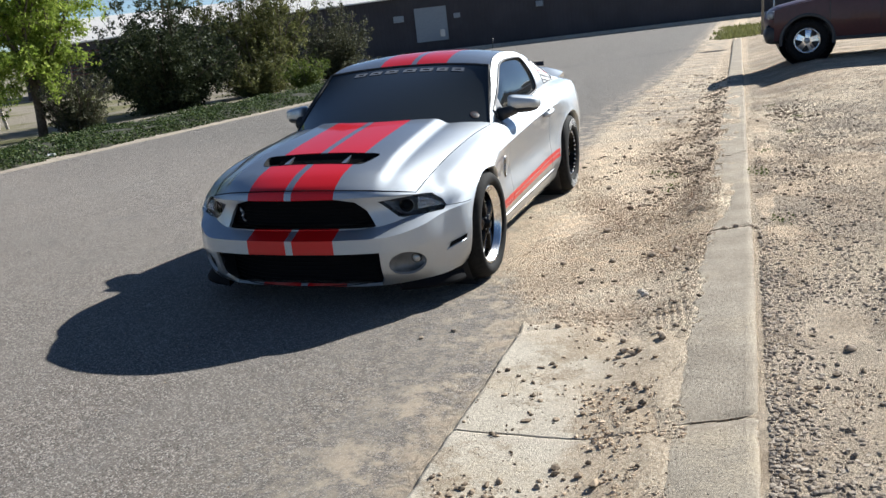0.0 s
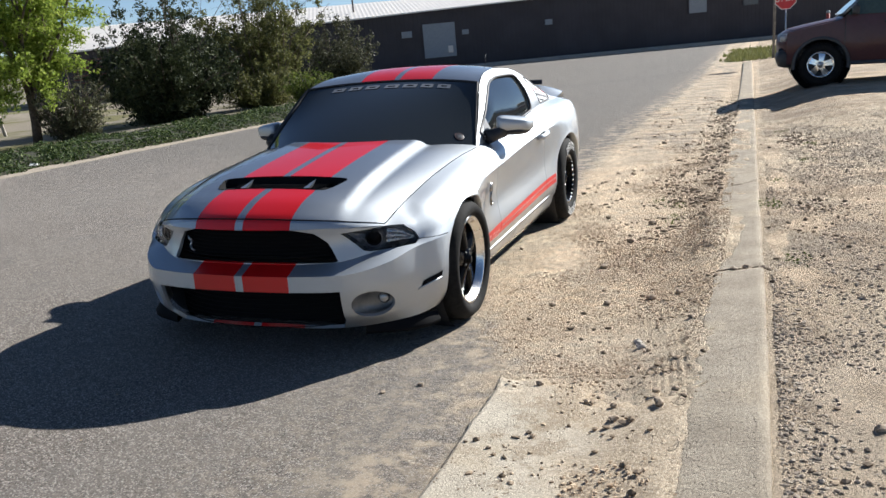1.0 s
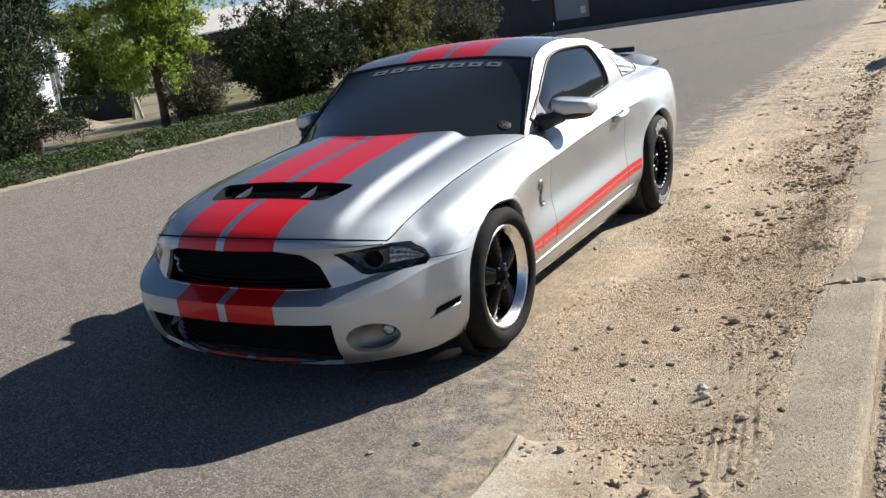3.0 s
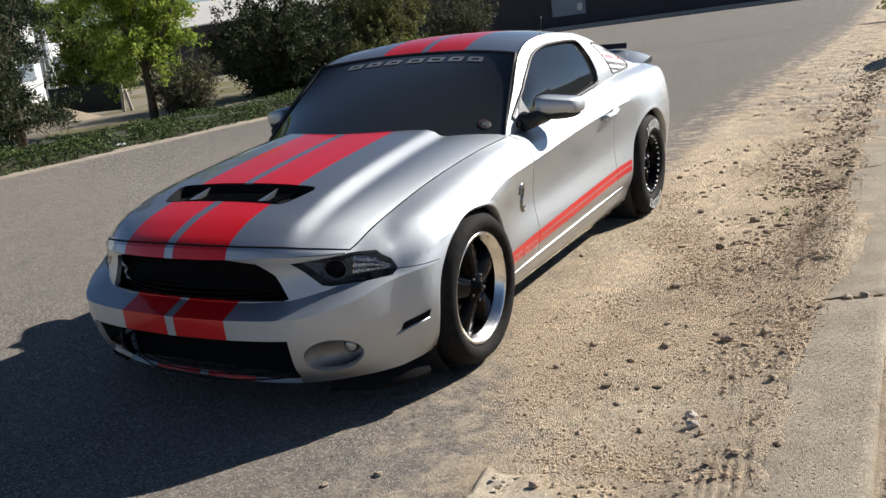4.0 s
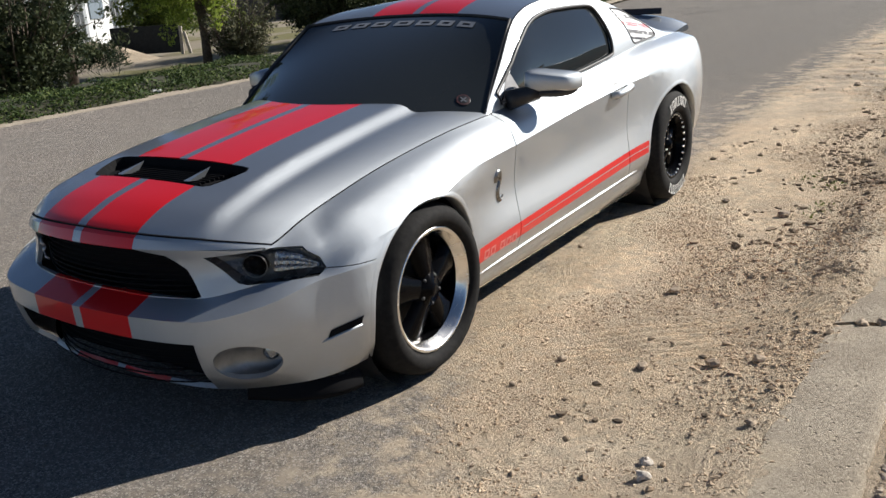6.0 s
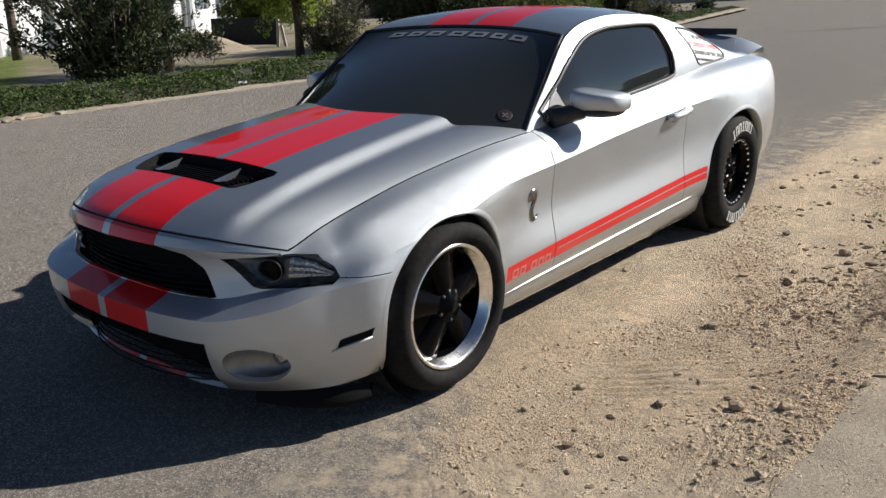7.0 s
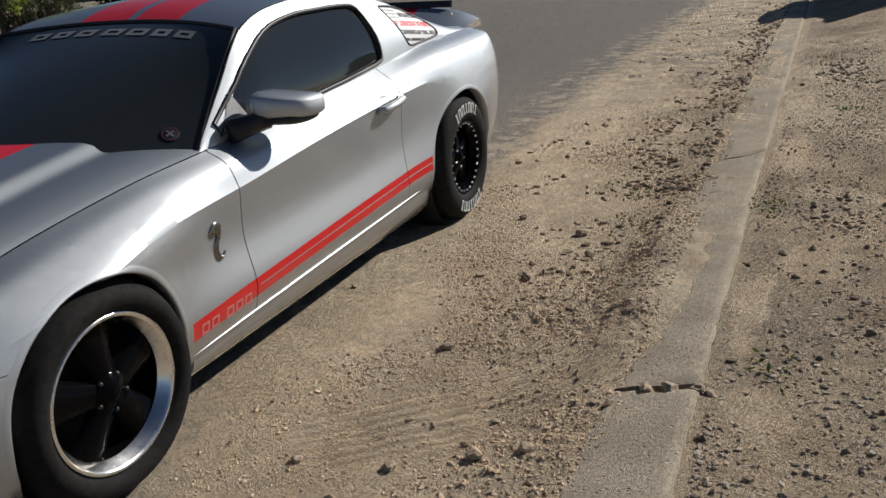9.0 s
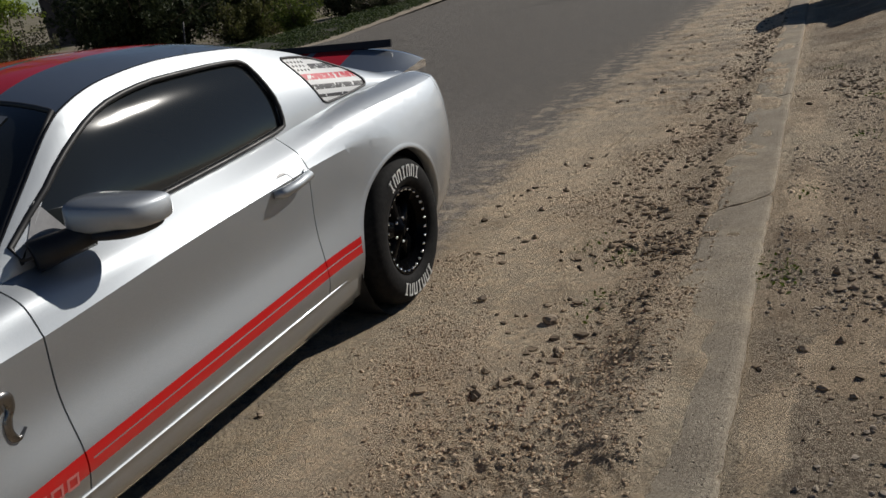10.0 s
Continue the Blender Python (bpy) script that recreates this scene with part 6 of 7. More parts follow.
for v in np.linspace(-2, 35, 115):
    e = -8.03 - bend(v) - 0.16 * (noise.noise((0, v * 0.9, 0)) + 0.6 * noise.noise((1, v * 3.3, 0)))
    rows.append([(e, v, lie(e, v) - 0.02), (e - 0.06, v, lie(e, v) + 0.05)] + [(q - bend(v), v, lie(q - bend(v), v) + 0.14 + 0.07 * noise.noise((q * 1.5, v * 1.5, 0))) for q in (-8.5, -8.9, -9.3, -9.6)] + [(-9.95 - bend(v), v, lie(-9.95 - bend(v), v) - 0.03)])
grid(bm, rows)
# the soil's colour carries the shade under the leaves
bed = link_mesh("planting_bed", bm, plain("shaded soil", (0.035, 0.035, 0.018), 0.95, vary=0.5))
tagged(bed, "soil mound coloured dark as if shaded by the ground cover", "planting bed", kind="structure")
bm = bmesh.new()
grid(bm, [[(q - bend(v), v, max(0.0, lie(q - bend(v), v)) + h) for q, h in ((-7.80 + 0.08 * noise.noise((2, v, 0)) + 0.04 * noise.noise((2, 5 * v, 0)), -0.004), (-7.90, 0.012), (-8.25, 0.03))] for v in np.linspace(-4, 35, 110)])
strip = link_mesh("trim", bm, concrete_material("dusty edge", (0.33, 0.28, 0.22), (0.42, 0.36, 0.285)))
tagged(strip, "dusty pale concrete edge of the street", "edge", kind="structure")
bm = bmesh.new()
for k in range(3):
    box(bm, (0.06, 0.08, 0.035), (0.025 * k, 0.035 * k, 0.02), Matrix.Rotation(0.7 * k, 4, "Z") @ Matrix.Rotation(0.3, 4, "X"), 0.012)
litter = link_mesh("litter", bm, plain("white scrap", (0.75, 0.74, 0.70), 0.8))
litter.matrix_basis = pose(-8.22, 6.0, 0.04)
tagged(litter, "crumpled white scrap on the street edge", "litter")


# ---- trees and shrubs ----
def shoots(rng, count, height, width, base, lean, droop):
    """Stems that rise from a base and fan out: lists of points."""
    out = []
    for _ in range(count):
        a = rng.uniform(0, 2 * math.pi)
        k = rng.random() ** 0.6
        h = height * rng.uniform(0.45, 1.0) * (1 - 0.35 * k * k) * (1 + 0.25 * noise.noise((math.cos(a) * 1.7 + base * 9, math.sin(a) * 1.7, height)))
        r0, r1 = base * rng.random(), width / 2 * k * lean
        pts, side = [], rng.normal(size=2) * 0.06 * width
        for f in np.linspace(0, 1, 7):
            r = r0 + (r1 - r0) * f**1.4
            pts.append(Vector((math.cos(a) * r + side[0] * math.sin(3 * f), math.sin(a) * r + side[1] * math.sin(3 * f), h * (f - droop * f * f * k))))
        out.append(pts)
    return out


def leafy(rng, stems, leaves, size, lo, puff):
    """Leaf places in tufts along the upper parts of the stems, thinner towards the tips."""
    tufts, wide = [], []
    for pts in stems:
        tight = rng.uniform(0.6, 1.4)
        for f in np.arange(lo + 0.1 * rng.random(), 1.0, 0.075):
            q = f * (len(pts) - 1)
            i = min(int(q), len(pts) - 2)
            p = pts[i].lerp(pts[i + 1], float(q - i))
            tufts.append(np.array(p) + rng.normal(size=3) * puff * 0.45)
            wide.append(puff * tight * rng.uniform(0.45, 1.15) * (1.1 - 0.55 * f))
    tufts, wide = np.array(tufts), np.array(wide)
    share = wide**1.6 * rng.uniform(0.15, 1.0, len(wide))
    pick = rng.choice(len(tufts), size=leaves, p=share / share.sum())
    off = rng.normal(size=(leaves, 3))
    off *= rng.random((leaves, 1)) ** 0.6 / np.linalg.norm(off, axis=1, keepdims=True)
    c = tufts[pick] + off * wide[pick][:, None]
    return c[c[:, 2] > 0.01]


def shrub(label, x, y, height, width, seed, material, leaves, size, count=46, lo=0.06, puff=0.30, bare=0, droop=0.12):
    rng = np.random.default_rng(seed)
    top = thing("shrub", label, "shrub", at=Matrix.Translation((x, y, lie(x, y))))
    stems = shoots(rng, count, height, width, 0.14 * width, 1.0, droop)
    twigs = shoots(rng, bare, height * 1.12, width * 0.8, 0.12 * width, 1.0, 0.0) if bare else []
    bm = bmesh.new()
    for pts in stems[::2] + twigs:
        tube(bm, pts, [0.022 * (1 - 0.85 * f) + 0.004 for f in np.linspace(0, 1, 7)], 4)
    part("branchwork", bm, BARK, top, "thin brown branches")
    crown = quads_mesh("crown", leaf_quads(rng, leafy(rng, stems, leaves, size, lo, puff), size), material)
    crown.parent = top
    return top


def tree(label, x, y, height, width, seed, material, leaves, size, trunk=0.10, low=0.25, count=60, shift=(0.0, 0.0), puff=0.34):
    """A trunk that forks into rising limbs, with leafy sprays all along them."""
    rng = np.random.default_rng(seed)
    top = thing("street_tree", label, "tree", at=Matrix.Translation((x, y, lie(x, y))))
    fork = low * height * 0.7
    limbs = [[p + Vector((0, 0, fork)) + Vector((shift[0], shift[1], 0)) * (k / 6) for k, p in enumerate(pts)] for pts in shoots(rng, 15, height - fork, width, 0.05, 1.0, 0.15)]
    sprays = []
    for _ in range(count):
        pts = limbs[rng.integers(0, len(limbs))]
        p = pts[rng.integers(1, 7)]
        d = Vector((rng.normal(), rng.normal(), rng.uniform(-0.5, 1.0)))
        d = d.normalized() * (width * float(rng.uniform(0.14, 0.30)))
        sprays.append([p + d * (k / 6) - Vector((0, 0, 0.25 * d.length * (k / 6) ** 2)) for k in range(7)])
    bm = bmesh.new()
    tube(bm, [(0, 0, -0.1), (0.02, 0.01, fork * 0.5), (0, 0, fork), (0.02, 0, fork * 1.5)], [trunk * 1.15, trunk, trunk * 0.85, trunk * 0.5], 9)
    for pts in limbs:
        tube(bm, pts, [trunk * 0.5 * (1 - 0.85 * f) for f in np.linspace(0, 1, 7)], 5)
    for pts in sprays:
        tube(bm, pts, [0.012 * (1 - 0.7 * f) for f in np.linspace(0, 1, 7)], 4)
    part("trunk", bm, BARK, top, "brown trunk and limbs")
    crown = quads_mesh("crown", leaf_quads(rng, leafy(rng, limbs + sprays + sprays, leaves, size, 0.22, puff), size), material)
    crown.parent = top
    return top


tree("young broadleaf tree with bright yellow-green leaves in the planted strip", -16.0, 14.0, 7.4, 6.2, 21, LEAF_LIME, 46000, 0.05, 0.12, 0.25, 95, (0.15, 0.15), 0.27)
shrub("dark leafy shrub at the foot of the street tree", -15.15, 14.4, 2.1, 2.6, 22, LEAF_OLIVE_DULL, 11000, 0.038, 44, puff=0.22, bare=8)
shrub("large dense dark green shrub", -16.0, 20.0, 4.9, 5.6, 23, LEAF_DARK, 66000, 0.055, 95, puff=0.42, bare=14, droop=0.25)
shrub("tall olive shrub with thin bare stems on top", -14.9, 24.3, 6.4, 5.6, 24, LEAF_OLIVE, 46000, 0.05, 60, puff=0.36, bare=26, droop=0.0)
shrub("rounded grey-green shrub beside the dark building", -14.7, 30.0, 3.8, 3.6, 25, LEAF_OLIVE_DULL, 26000, 0.052, 60, puff=0.36)
shrub("low yellow-green shrub beside the ground cover", -11.6, 21.5, 1.25, 2.2, 26, LEAF_LIME_DULL, 9000, 0.036, 40, puff=0.18)
shrub("thin shrub with bare stems and dark leaves", -13.9, 7.2, 4.4, 5.0, 27, LEAF_DARK, 24000, 0.045, 60, 0.05, 0.24, 44)
shrub("low olive shrub between the taller ones", -13.9, 22.0, 1.9, 3.8, 32, LEAF_OLIVE, 18000, 0.04, 50, puff=0.24)
tree("leafy green tree behind the dark fence", -29.5, 23.5, 6.0, 6.5, 34, LEAF_LIME_DULL, 42000, 0.07, 0.10, 0.15, 60, puff=0.5)
tree("tall thin tree on the lawn beside the white shed", -30.2, 12.6, 9.0, 6.0, 35, LEAF_OLIVE_DULL, 22000, 0.06, 0.16, 0.45, 60, (0.3, 0.2), 0.4)
shrub("low dark shrub at the far bend of the street", -12.9, 34.0, 0.6, 1.0, 31, LEAF_DARK, 3000, 0.05, 30, puff=0.2)
shrub("low brown-green brush at the far bend of the street", -12.4, 28.2, 0.85, 2.6, 36, LEAF_OLIVE_DULL, 8000, 0.045, 50, puff=0.2, bare=14)


def pine(x, y, height, width, seed):
    rng = np.random.default_rng(seed)
    top = thing("pine_tree", "dark green pine with drooping needle tufts", "tree", at=Matrix.Translation((x, y, lie(x, y))))
    bm = bmesh.new()
    tube(bm, [(0.05 * k * math.sin(k), 0, height * k / 6 - 0.05) for k in range(7)], [0.13 * (1 - k / 7.5) for k in range(7)], 7)
    cs = []
    for k in range(95):
        f = rng.uniform(0.03, 1) ** 1.05
        a = rng.uniform(0, 2 * math.pi)
        ln = width / 2 * (1.05 - 0.75 * f) * rng.uniform(0.7, 1.1)
        p0 = Vector((0, 0, f * height))
        p1 = p0 + Vector((math.cos(a) * ln * 0.6, math.sin(a) * ln * 0.6, 0.10 * ln))
        p2 = p0 + Vector((math.cos(a) * ln, math.sin(a) * ln, -0.05 * ln))
        tube(bm, [p0, p1, p2], [0.022, 0.014, 0.006], 4)
        for g in np.linspace(0.25, 1, 9):
            cs.append((p0.lerp(p1, g / 0.6) if g < 0.6 else p1.lerp(p2, (g - 0.6) / 0.4), 0.28))
    part("trunk", bm, BARK, top, "dark trunk and limbs")
    cen = np.array([c for c, _ in cs])
    pick = rng.integers(0, len(cen), 42000)
    p = cen[pick] + rng.normal(size=(42000, 3)) * np.array([0.11, 0.11, 0.08])
    d = rng.normal(size=(42000, 3)) + np.array([0, 0, 0.25])
    d /= np.linalg.norm(d, axis=1, keepdims=True)
    w = np.cross(d, rng.normal(size=(42000, 3)))
    w /= np.linalg.norm(w, axis=1, keepdims=True)
    q = np.stack([p - w * 0.012, p + w * 0.012, p + d * 0.22 + w * 0.004, p + d * 0.22 - w * 0.004], 1)
    crown = quads_mesh("crown", q, NEEDLE)
    crown.parent = top


pine(-15.2, 9.3, 6.4, 2.9, 41)


# ---- long dark warehouse behind the bend, with a pale metal roof ----
wall_mat = Mat("dark red metal siding", (0.05, 0.028, 0.03), 0.55)
xw, yw, zw = wall_mat.xyz()
rib = wall_mat.math("FRACT", wall_mat.math("MULTIPLY", xw, 3.3))
wall_mat.base(wall_mat.mix(wall_mat.ramp(wall_mat.noise(0.5, 5), 0.35, 0.7), (0.028, 0.024, 0.030), (0.042, 0.036, 0.044)))
wall_mat.bump(wall_mat.ramp(rib, 0.1, 0.25), 0.5, 0.03)
ROOFING = plain("pale metal roofing", (0.78, 0.74, 0.68), 0.45, vary=0.06, scale=2)
TURN = math.degrees(math.atan2(0.45, 0.89))
SITE = Matrix.Translation((-24.8, 48.6, -0.30)) @ pose(0, 0, 0, 0, 0, TURN) @ pose(0, 0, 0, 0, -1.75, 0)
warehouse = thing("warehouse", "long low dark red metal warehouse with a pale roof", "building", at=SITE)
X0, X1, EAVE = -19.0, 46.0, 3.45


def eave(x):
    """The eave climbs a little towards the right end."""
    return EAVE + 0.3 + 0.026 * min(x, 16.0)


bm = bmesh.new()
grid(bm, [[(x, 0, -0.8), (x, 0, eave(x))] for x in (X0, 0.0, 16.0, X1)])
box(bm, (X1 - X0, 0.2, EAVE + 0.8), ((X0 + X1) / 2, 16, EAVE / 2 - 0.4))
for x in (X0, X1):
    box(bm, (0.2, 16, EAVE + 0.8), (x, 8, EAVE / 2 - 0.4))
part("wall", bm, wall_mat.m, warehouse, "dark red ribbed metal wall", False)
bm = bmesh.new()
n = 470
rows = [[], [], [], []]
for i in range(n + 1):
    x = X0 - 0.3 + (X1 - X0 + 0.6) * i / n
    d = 0.014 * (i % 2)
    rows[0].append((x, -0.45, eave(x) - 0.06))
    rows[1].append((x, -0.45, eave(x) + 0.02 + d))
    rows[2].append((x, 8, EAVE + 1.75 + d))
    rows[3].append((x, 16.4, EAVE + d))
grid(bm, rows)
part("roof", bm, ROOFING, warehouse, "pale ribbed metal roof", False)
PALE = plain("pale panel", (0.27, 0.30, 0.33), 0.5)


def set_in(name, x, z, w, h, material, label, d=0.06):
    bm = bmesh.new()
    box(bm, (w, d, h), (x, -d / 2 - 0.01, z), bevel=0.015)
    o = part(name, bm, material, warehouse, label, False)
    bm = bmesh.new()
    for q in ((w + 0.16, 0.09, 0.08, 0, h / 2 + 0.04), (0.08, 0.09, h, -w / 2 - 0.04, 0), (0.08, 0.09, h, w / 2 + 0.04, 0)):
        box(bm, (q[0], q[1], q[2]), (x + q[3], -0.05, z + q[4]))
    part("frame", bm, wall_mat.m, o, "", False)
    return o


dk = set_in("door", 7.8, 1.95, 2.2, 2.25, PALE, "pale grey metal door")
bm = bmesh.new()
box(bm, (0.35, 0.08, 0.5), (8.5, -0.10, 1.3), bevel=0.02)
part("hatch", bm, STEEL, dk, "small grey hatch", False)
for x, z, w, h in ((5.6, 2.5, 0.70, 0.42), (9.6, 2.35, 0.45, 0.32), (15.4, 2.5, 0.50, 0.36)):
    bm = bmesh.new()
    box(bm, (w, 0.12, h), (x, -0.07, z), bevel=0.02)
    part("wall_plate", bm, PALE, warehouse, "small pale wall plate", False)
set_in("window", 26.1, 2.85, 1.3, 1.3, PALE, "pale covered window")
set_in("window", 30.0, 2.9, 1.1, 1.0, plain("dim pane", (0.10, 0.11, 0.12), 0.2), "dim window")
set_in("window", -11.0, 2.2, 1.3, 1.5, plain("dim pane", (0.08, 0.09, 0.10), 0.2), "dim window")
for k in range(7):
    bm = bmesh.new()
    box(bm, (2.2, 0.05, 0.10), (-15.2, -0.06, 1.3 + 0.24 * k), bevel=0.01)
    part("slat", bm, plain("rust red slat", (0.10, 0.035, 0.03), 0.6), warehouse, "", False)
bm = bmesh.new()
tube(bm, [(2.3, 3.0, EAVE + 0.6), (2.3, 3.0, EAVE + 2.4)], 0.06, 8)
part("vent_pipe", bm, plain("dark pipe", (0.06, 0.05, 0.05), 0.6), warehouse, "dark roof pipe")

# raised walk along its foot
bm = bmesh.new()
for x in np.arange(-8, 44, 4.0):
    box(bm, (3.98, 1.6, 0.5), (x + 2, -1.6, -0.06), bevel=0.02)
walk_way = link_mesh("pavement", bm, concrete_material("far walk", (0.36, 0.33, 0.29), (0.46, 0.42, 0.37)))
walk_way.matrix_basis = SITE
tagged(walk_way, "low concrete walk along the warehouse", "pavement", kind="structure")

# ---- white shed with grey posts, far behind the trees ----
shed = thing("shed", "white ribbed metal shed with grey posts", "building", at=Matrix.Translation((-39, 27, -1.1)) @ pose(0, 0, 0, 0, 0, 22))
SHED = Mat("white siding", (0.78, 0.79, 0.80), 0.5)
sx, sy, sz = SHED.xyz()
SHED.bump(SHED.ramp(SHED.math("FRACT", SHED.math("MULTIPLY", sy, 4.0)), 0.1, 0.3), 0.6, 0.03)
SHED.base(SHED.mix(SHED.ramp(SHED.noise(0.7, 5), 0.4, 0.7), (0.72, 0.73, 0.74), (0.82, 0.83, 0.84)))
bm = bmesh.new()
box(bm, (9, 30, 5.4), (-4.5, -9, 2.7))
part("wall", bm, SHED.m, shed, "white ribbed wall", False)
bm = bmesh.new()
box(bm, (9.8, 30.8, 0.25), (-4.5, -9, 5.5), bevel=0.03)
part("roof", bm, PALE, shed, "pale flat roof", False)
for k in range(9):
    bm = bmesh.new()
    box(bm, (0.25, 0.28, 5.4), (0.25, 5.4 - 3.4 * k, 2.7), bevel=0.02)
    part("post", bm, plain("grey post", (0.30, 0.32, 0.34), 0.6), shed, "grey post", False)
for k in range(4):
    bm = bmesh.new()
    box(bm, (0.10, 1.3, 1.1), (0.03, 3.6 - 3.4 * k, 2.0), bevel=0.02)
    part("window", bm, plain("shed pane", (0.20, 0.24, 0.28), 0.15), shed, "blue-grey window", False)

# sandy mound beside the drive
bm = bmesh.new()
rows = []
for i in range(25):
    a = 2 * math.pi * i / 24
    rows.append([(r * 2.8 * math.cos(a), r * 1.8 * math.sin(a), 0.78 * (1 - r) ** 1.2 * (1 + 0.25 * noise.noise((r * 3 * math.cos(a), r * 3 * math.sin(a), 2))) - 0.06 * r) for r in np.linspace(0.02, 1, 9)])
grid(bm, rows)
mound = link_mesh("sand_mound", bm, concrete_material("loose sand", (0.30, 0.245, 0.18), (0.38, 0.315, 0.24)))
mound.matrix_basis = pose(-23.6, 15.9, lie(-23.6, 15.9), 0, 0, 20)
tagged(mound, "low mound of loose sand beside the dark fence", "sand mound")

# dark board fence with white posts at the drive
fence = thing("fence", "low dark board fence with pale end posts", "fence", at=Matrix.Translation((-22.0, 18.2, lie(-22.0, 18.2))) @ pose(0, 0, 0, 0, 0, 33))
DARK_BOARD = plain("dark boards", (0.014, 0.016, 0.016), 0.8, vary=0.3)
for k in range(12):
    bm = bmesh.new()
    box(bm, (0.205, 0.03, 0.95), (-0.1 - 0.2 * k, 0, 0.55), bevel=0.006)
    part("board", bm, DARK_BOARD, fence, "", False)
for k, (x, lean) in enumerate(((0.06, 3), (0.26, -10))):
    bm = bmesh.new()
    box(bm, (0.10, 0.10, 0.98 - 0.2 * k), (x, -0.05, 0.46 - 0.1 * k), Matrix.Rotation(radians(lean), 4, "Y"), 0.015)
    part("post", bm, plain("peeling white post", (0.38, 0.34, 0.29), 0.8, vary=0.35), fence, "peeling white post", False)

# ---- utility poles and power lines ----
def utility_pole(x, y, h):
    top = thing("utility_pole", "tall weathered wooden utility pole", "pole", "utility poles", at=Matrix.Translation((x, y, lie(x, y))))
    bm = bmesh.new()
    tube(bm, [(0, 0, -0.2), (0, 0, h / 2), (0, 0, h)], [0.055, 0.05, 0.045], 12)
    part("shaft", bm, POLE_WOOD, top, "grey-brown wooden shaft")
    return lie(x, y) + h


POLE_WOOD = plain("weathered wood", (0.17, 0.165, 0.155), 0.9, vary=0.3, scale=9)
za, zb = utility_pole(3.0, 33.5, 9.2), utility_pole(-90, 90, 10.0)
for low, sag in ((0.15, 2.2), (1.15, 2.2)):
    bm = bmesh.new()
    tube(bm, [(3.0 - 93 * f, 33.5 + 56.5 * f, za - low + (zb - za) * f - sag * 4 * f * (1 - f)) for f in np.linspace(0, 1, 25)], 0.007, 5)
    cable = link_mesh("power_line", bm, BLACK)
    tagged(cable, "thin dark overhead power line between poles", "cable", "power lines")


# ---- stop sign, pole and marker post past the lot ----
def octagon(bm, r, x, y, z, flip=1):
    return [bm.verts.new((x + r * math.cos(math.pi / 8 + k * math.pi / 4), y, z + r * math.sin(math.pi / 8 + k * math.pi / 4))) for k in range(8)]


zg = lie(3.35, 29.5)
stop = thing("stop_sign", "red stop sign on a thin steel post", "sign", at=Matrix.Translation((3.35, 29.5, zg)) @ pose(0, 0, 0, 0, -1.7, -2))
bm = bmesh.new()
tube(bm, [(0, 0.03, -0.1), (0, 0.03, 2.20)], 0.025, 8)
part("post", bm, STEEL, stop, "grey steel post")
for r, y, mat, nm in ((0.385, 0.0, WHITE_INK, "border"), (0.355, -0.012, plain("sign red", (0.50, 0.03, 0.035), 0.4), "plate")):
    bm = bmesh.new()
    a, b = octagon(bm, r, 0, y, 2.14), octagon(bm, r, 0, y + 0.01, 2.14)
    bm.faces.new(a)
    bm.faces.new(b[::-1])
    for k in range(8):
        bm.faces.new((a[k], b[k], b[(k + 1) % 8], a[(k + 1) % 8]))
    part(nm, bm, mat, stop, "", False)
text = bpy.data.curves.new("word", "FONT")
text.body, text.size, text.align_x, text.align_y, text.extrude = "STOP", 0.27, "CENTER", "CENTER", 0.002
text.materials.append(WHITE_INK)
word = new("word", text)
word.parent, word.matrix_basis = stop, pose(0, -0.018, 2.14, 90, 0, 0)
tagged(word, "white lettering")

post = thing("marker_post", "short red marker post with a pale cap", "post", at=Matrix.Translation((4.55, 27.5, lie(4.55, 27.5))))
bm = bmesh.new()
tube(bm, [(0, 0, -0.1), (0, 0, 1.5)], 0.055, 10)
part("shaft", bm, plain("faded red", (0.38, 0.06, 0.05), 0.6), post, "faded red shaft")
bm = bmesh.new()
lathe(bm, [(0.0, 1.57), (0.05, 1.55), (0.07, 1.50), (0.055, 1.48)], 12, "z")
part("cap", bm, PALE, post, "pale cap")

rngs = np.random.default_rng(5)
gx, gy = 0.9 + 2.6 * rngs.random(6000), 33.5 + 11 * rngs.random(6000)
gk = np.array([noise.noise((a * 0.8, b * 0.8, 7)) + 0.5 * noise.noise((a * 3, b * 3, 7)) for a, b in zip(gx, gy)]) > -0.15 + 0.5 * np.clip(0.9 + 0.06 * (gy - 32) - gx + 0.4, 0, 1)
gx, gy = gx[gk], gy[gk]
p = np.stack([gx, gy, np.array([lie(a, b) for a, b in zip(gx, gy)])], 1)
d = rngs.normal(size=p.shape) * 0.45 + np.array([0, 0, 1.0])
w = np.cross(d, rngs.normal(size=p.shape))
w /= np.linalg.norm(w, axis=1, keepdims=True)
hgt = rngs.uniform(0.04, 0.13, (len(p), 1))
blades = quads_mesh("grass", np.stack([p - w * 0.03, p + w * 0.03, p + d * hgt + w * 0.008, p + d * hgt - w * 0.008], 1), GRASS)
tagged(blades, "tuft of yellow-green grass at the kerb's end", "grass", kind="stuff")

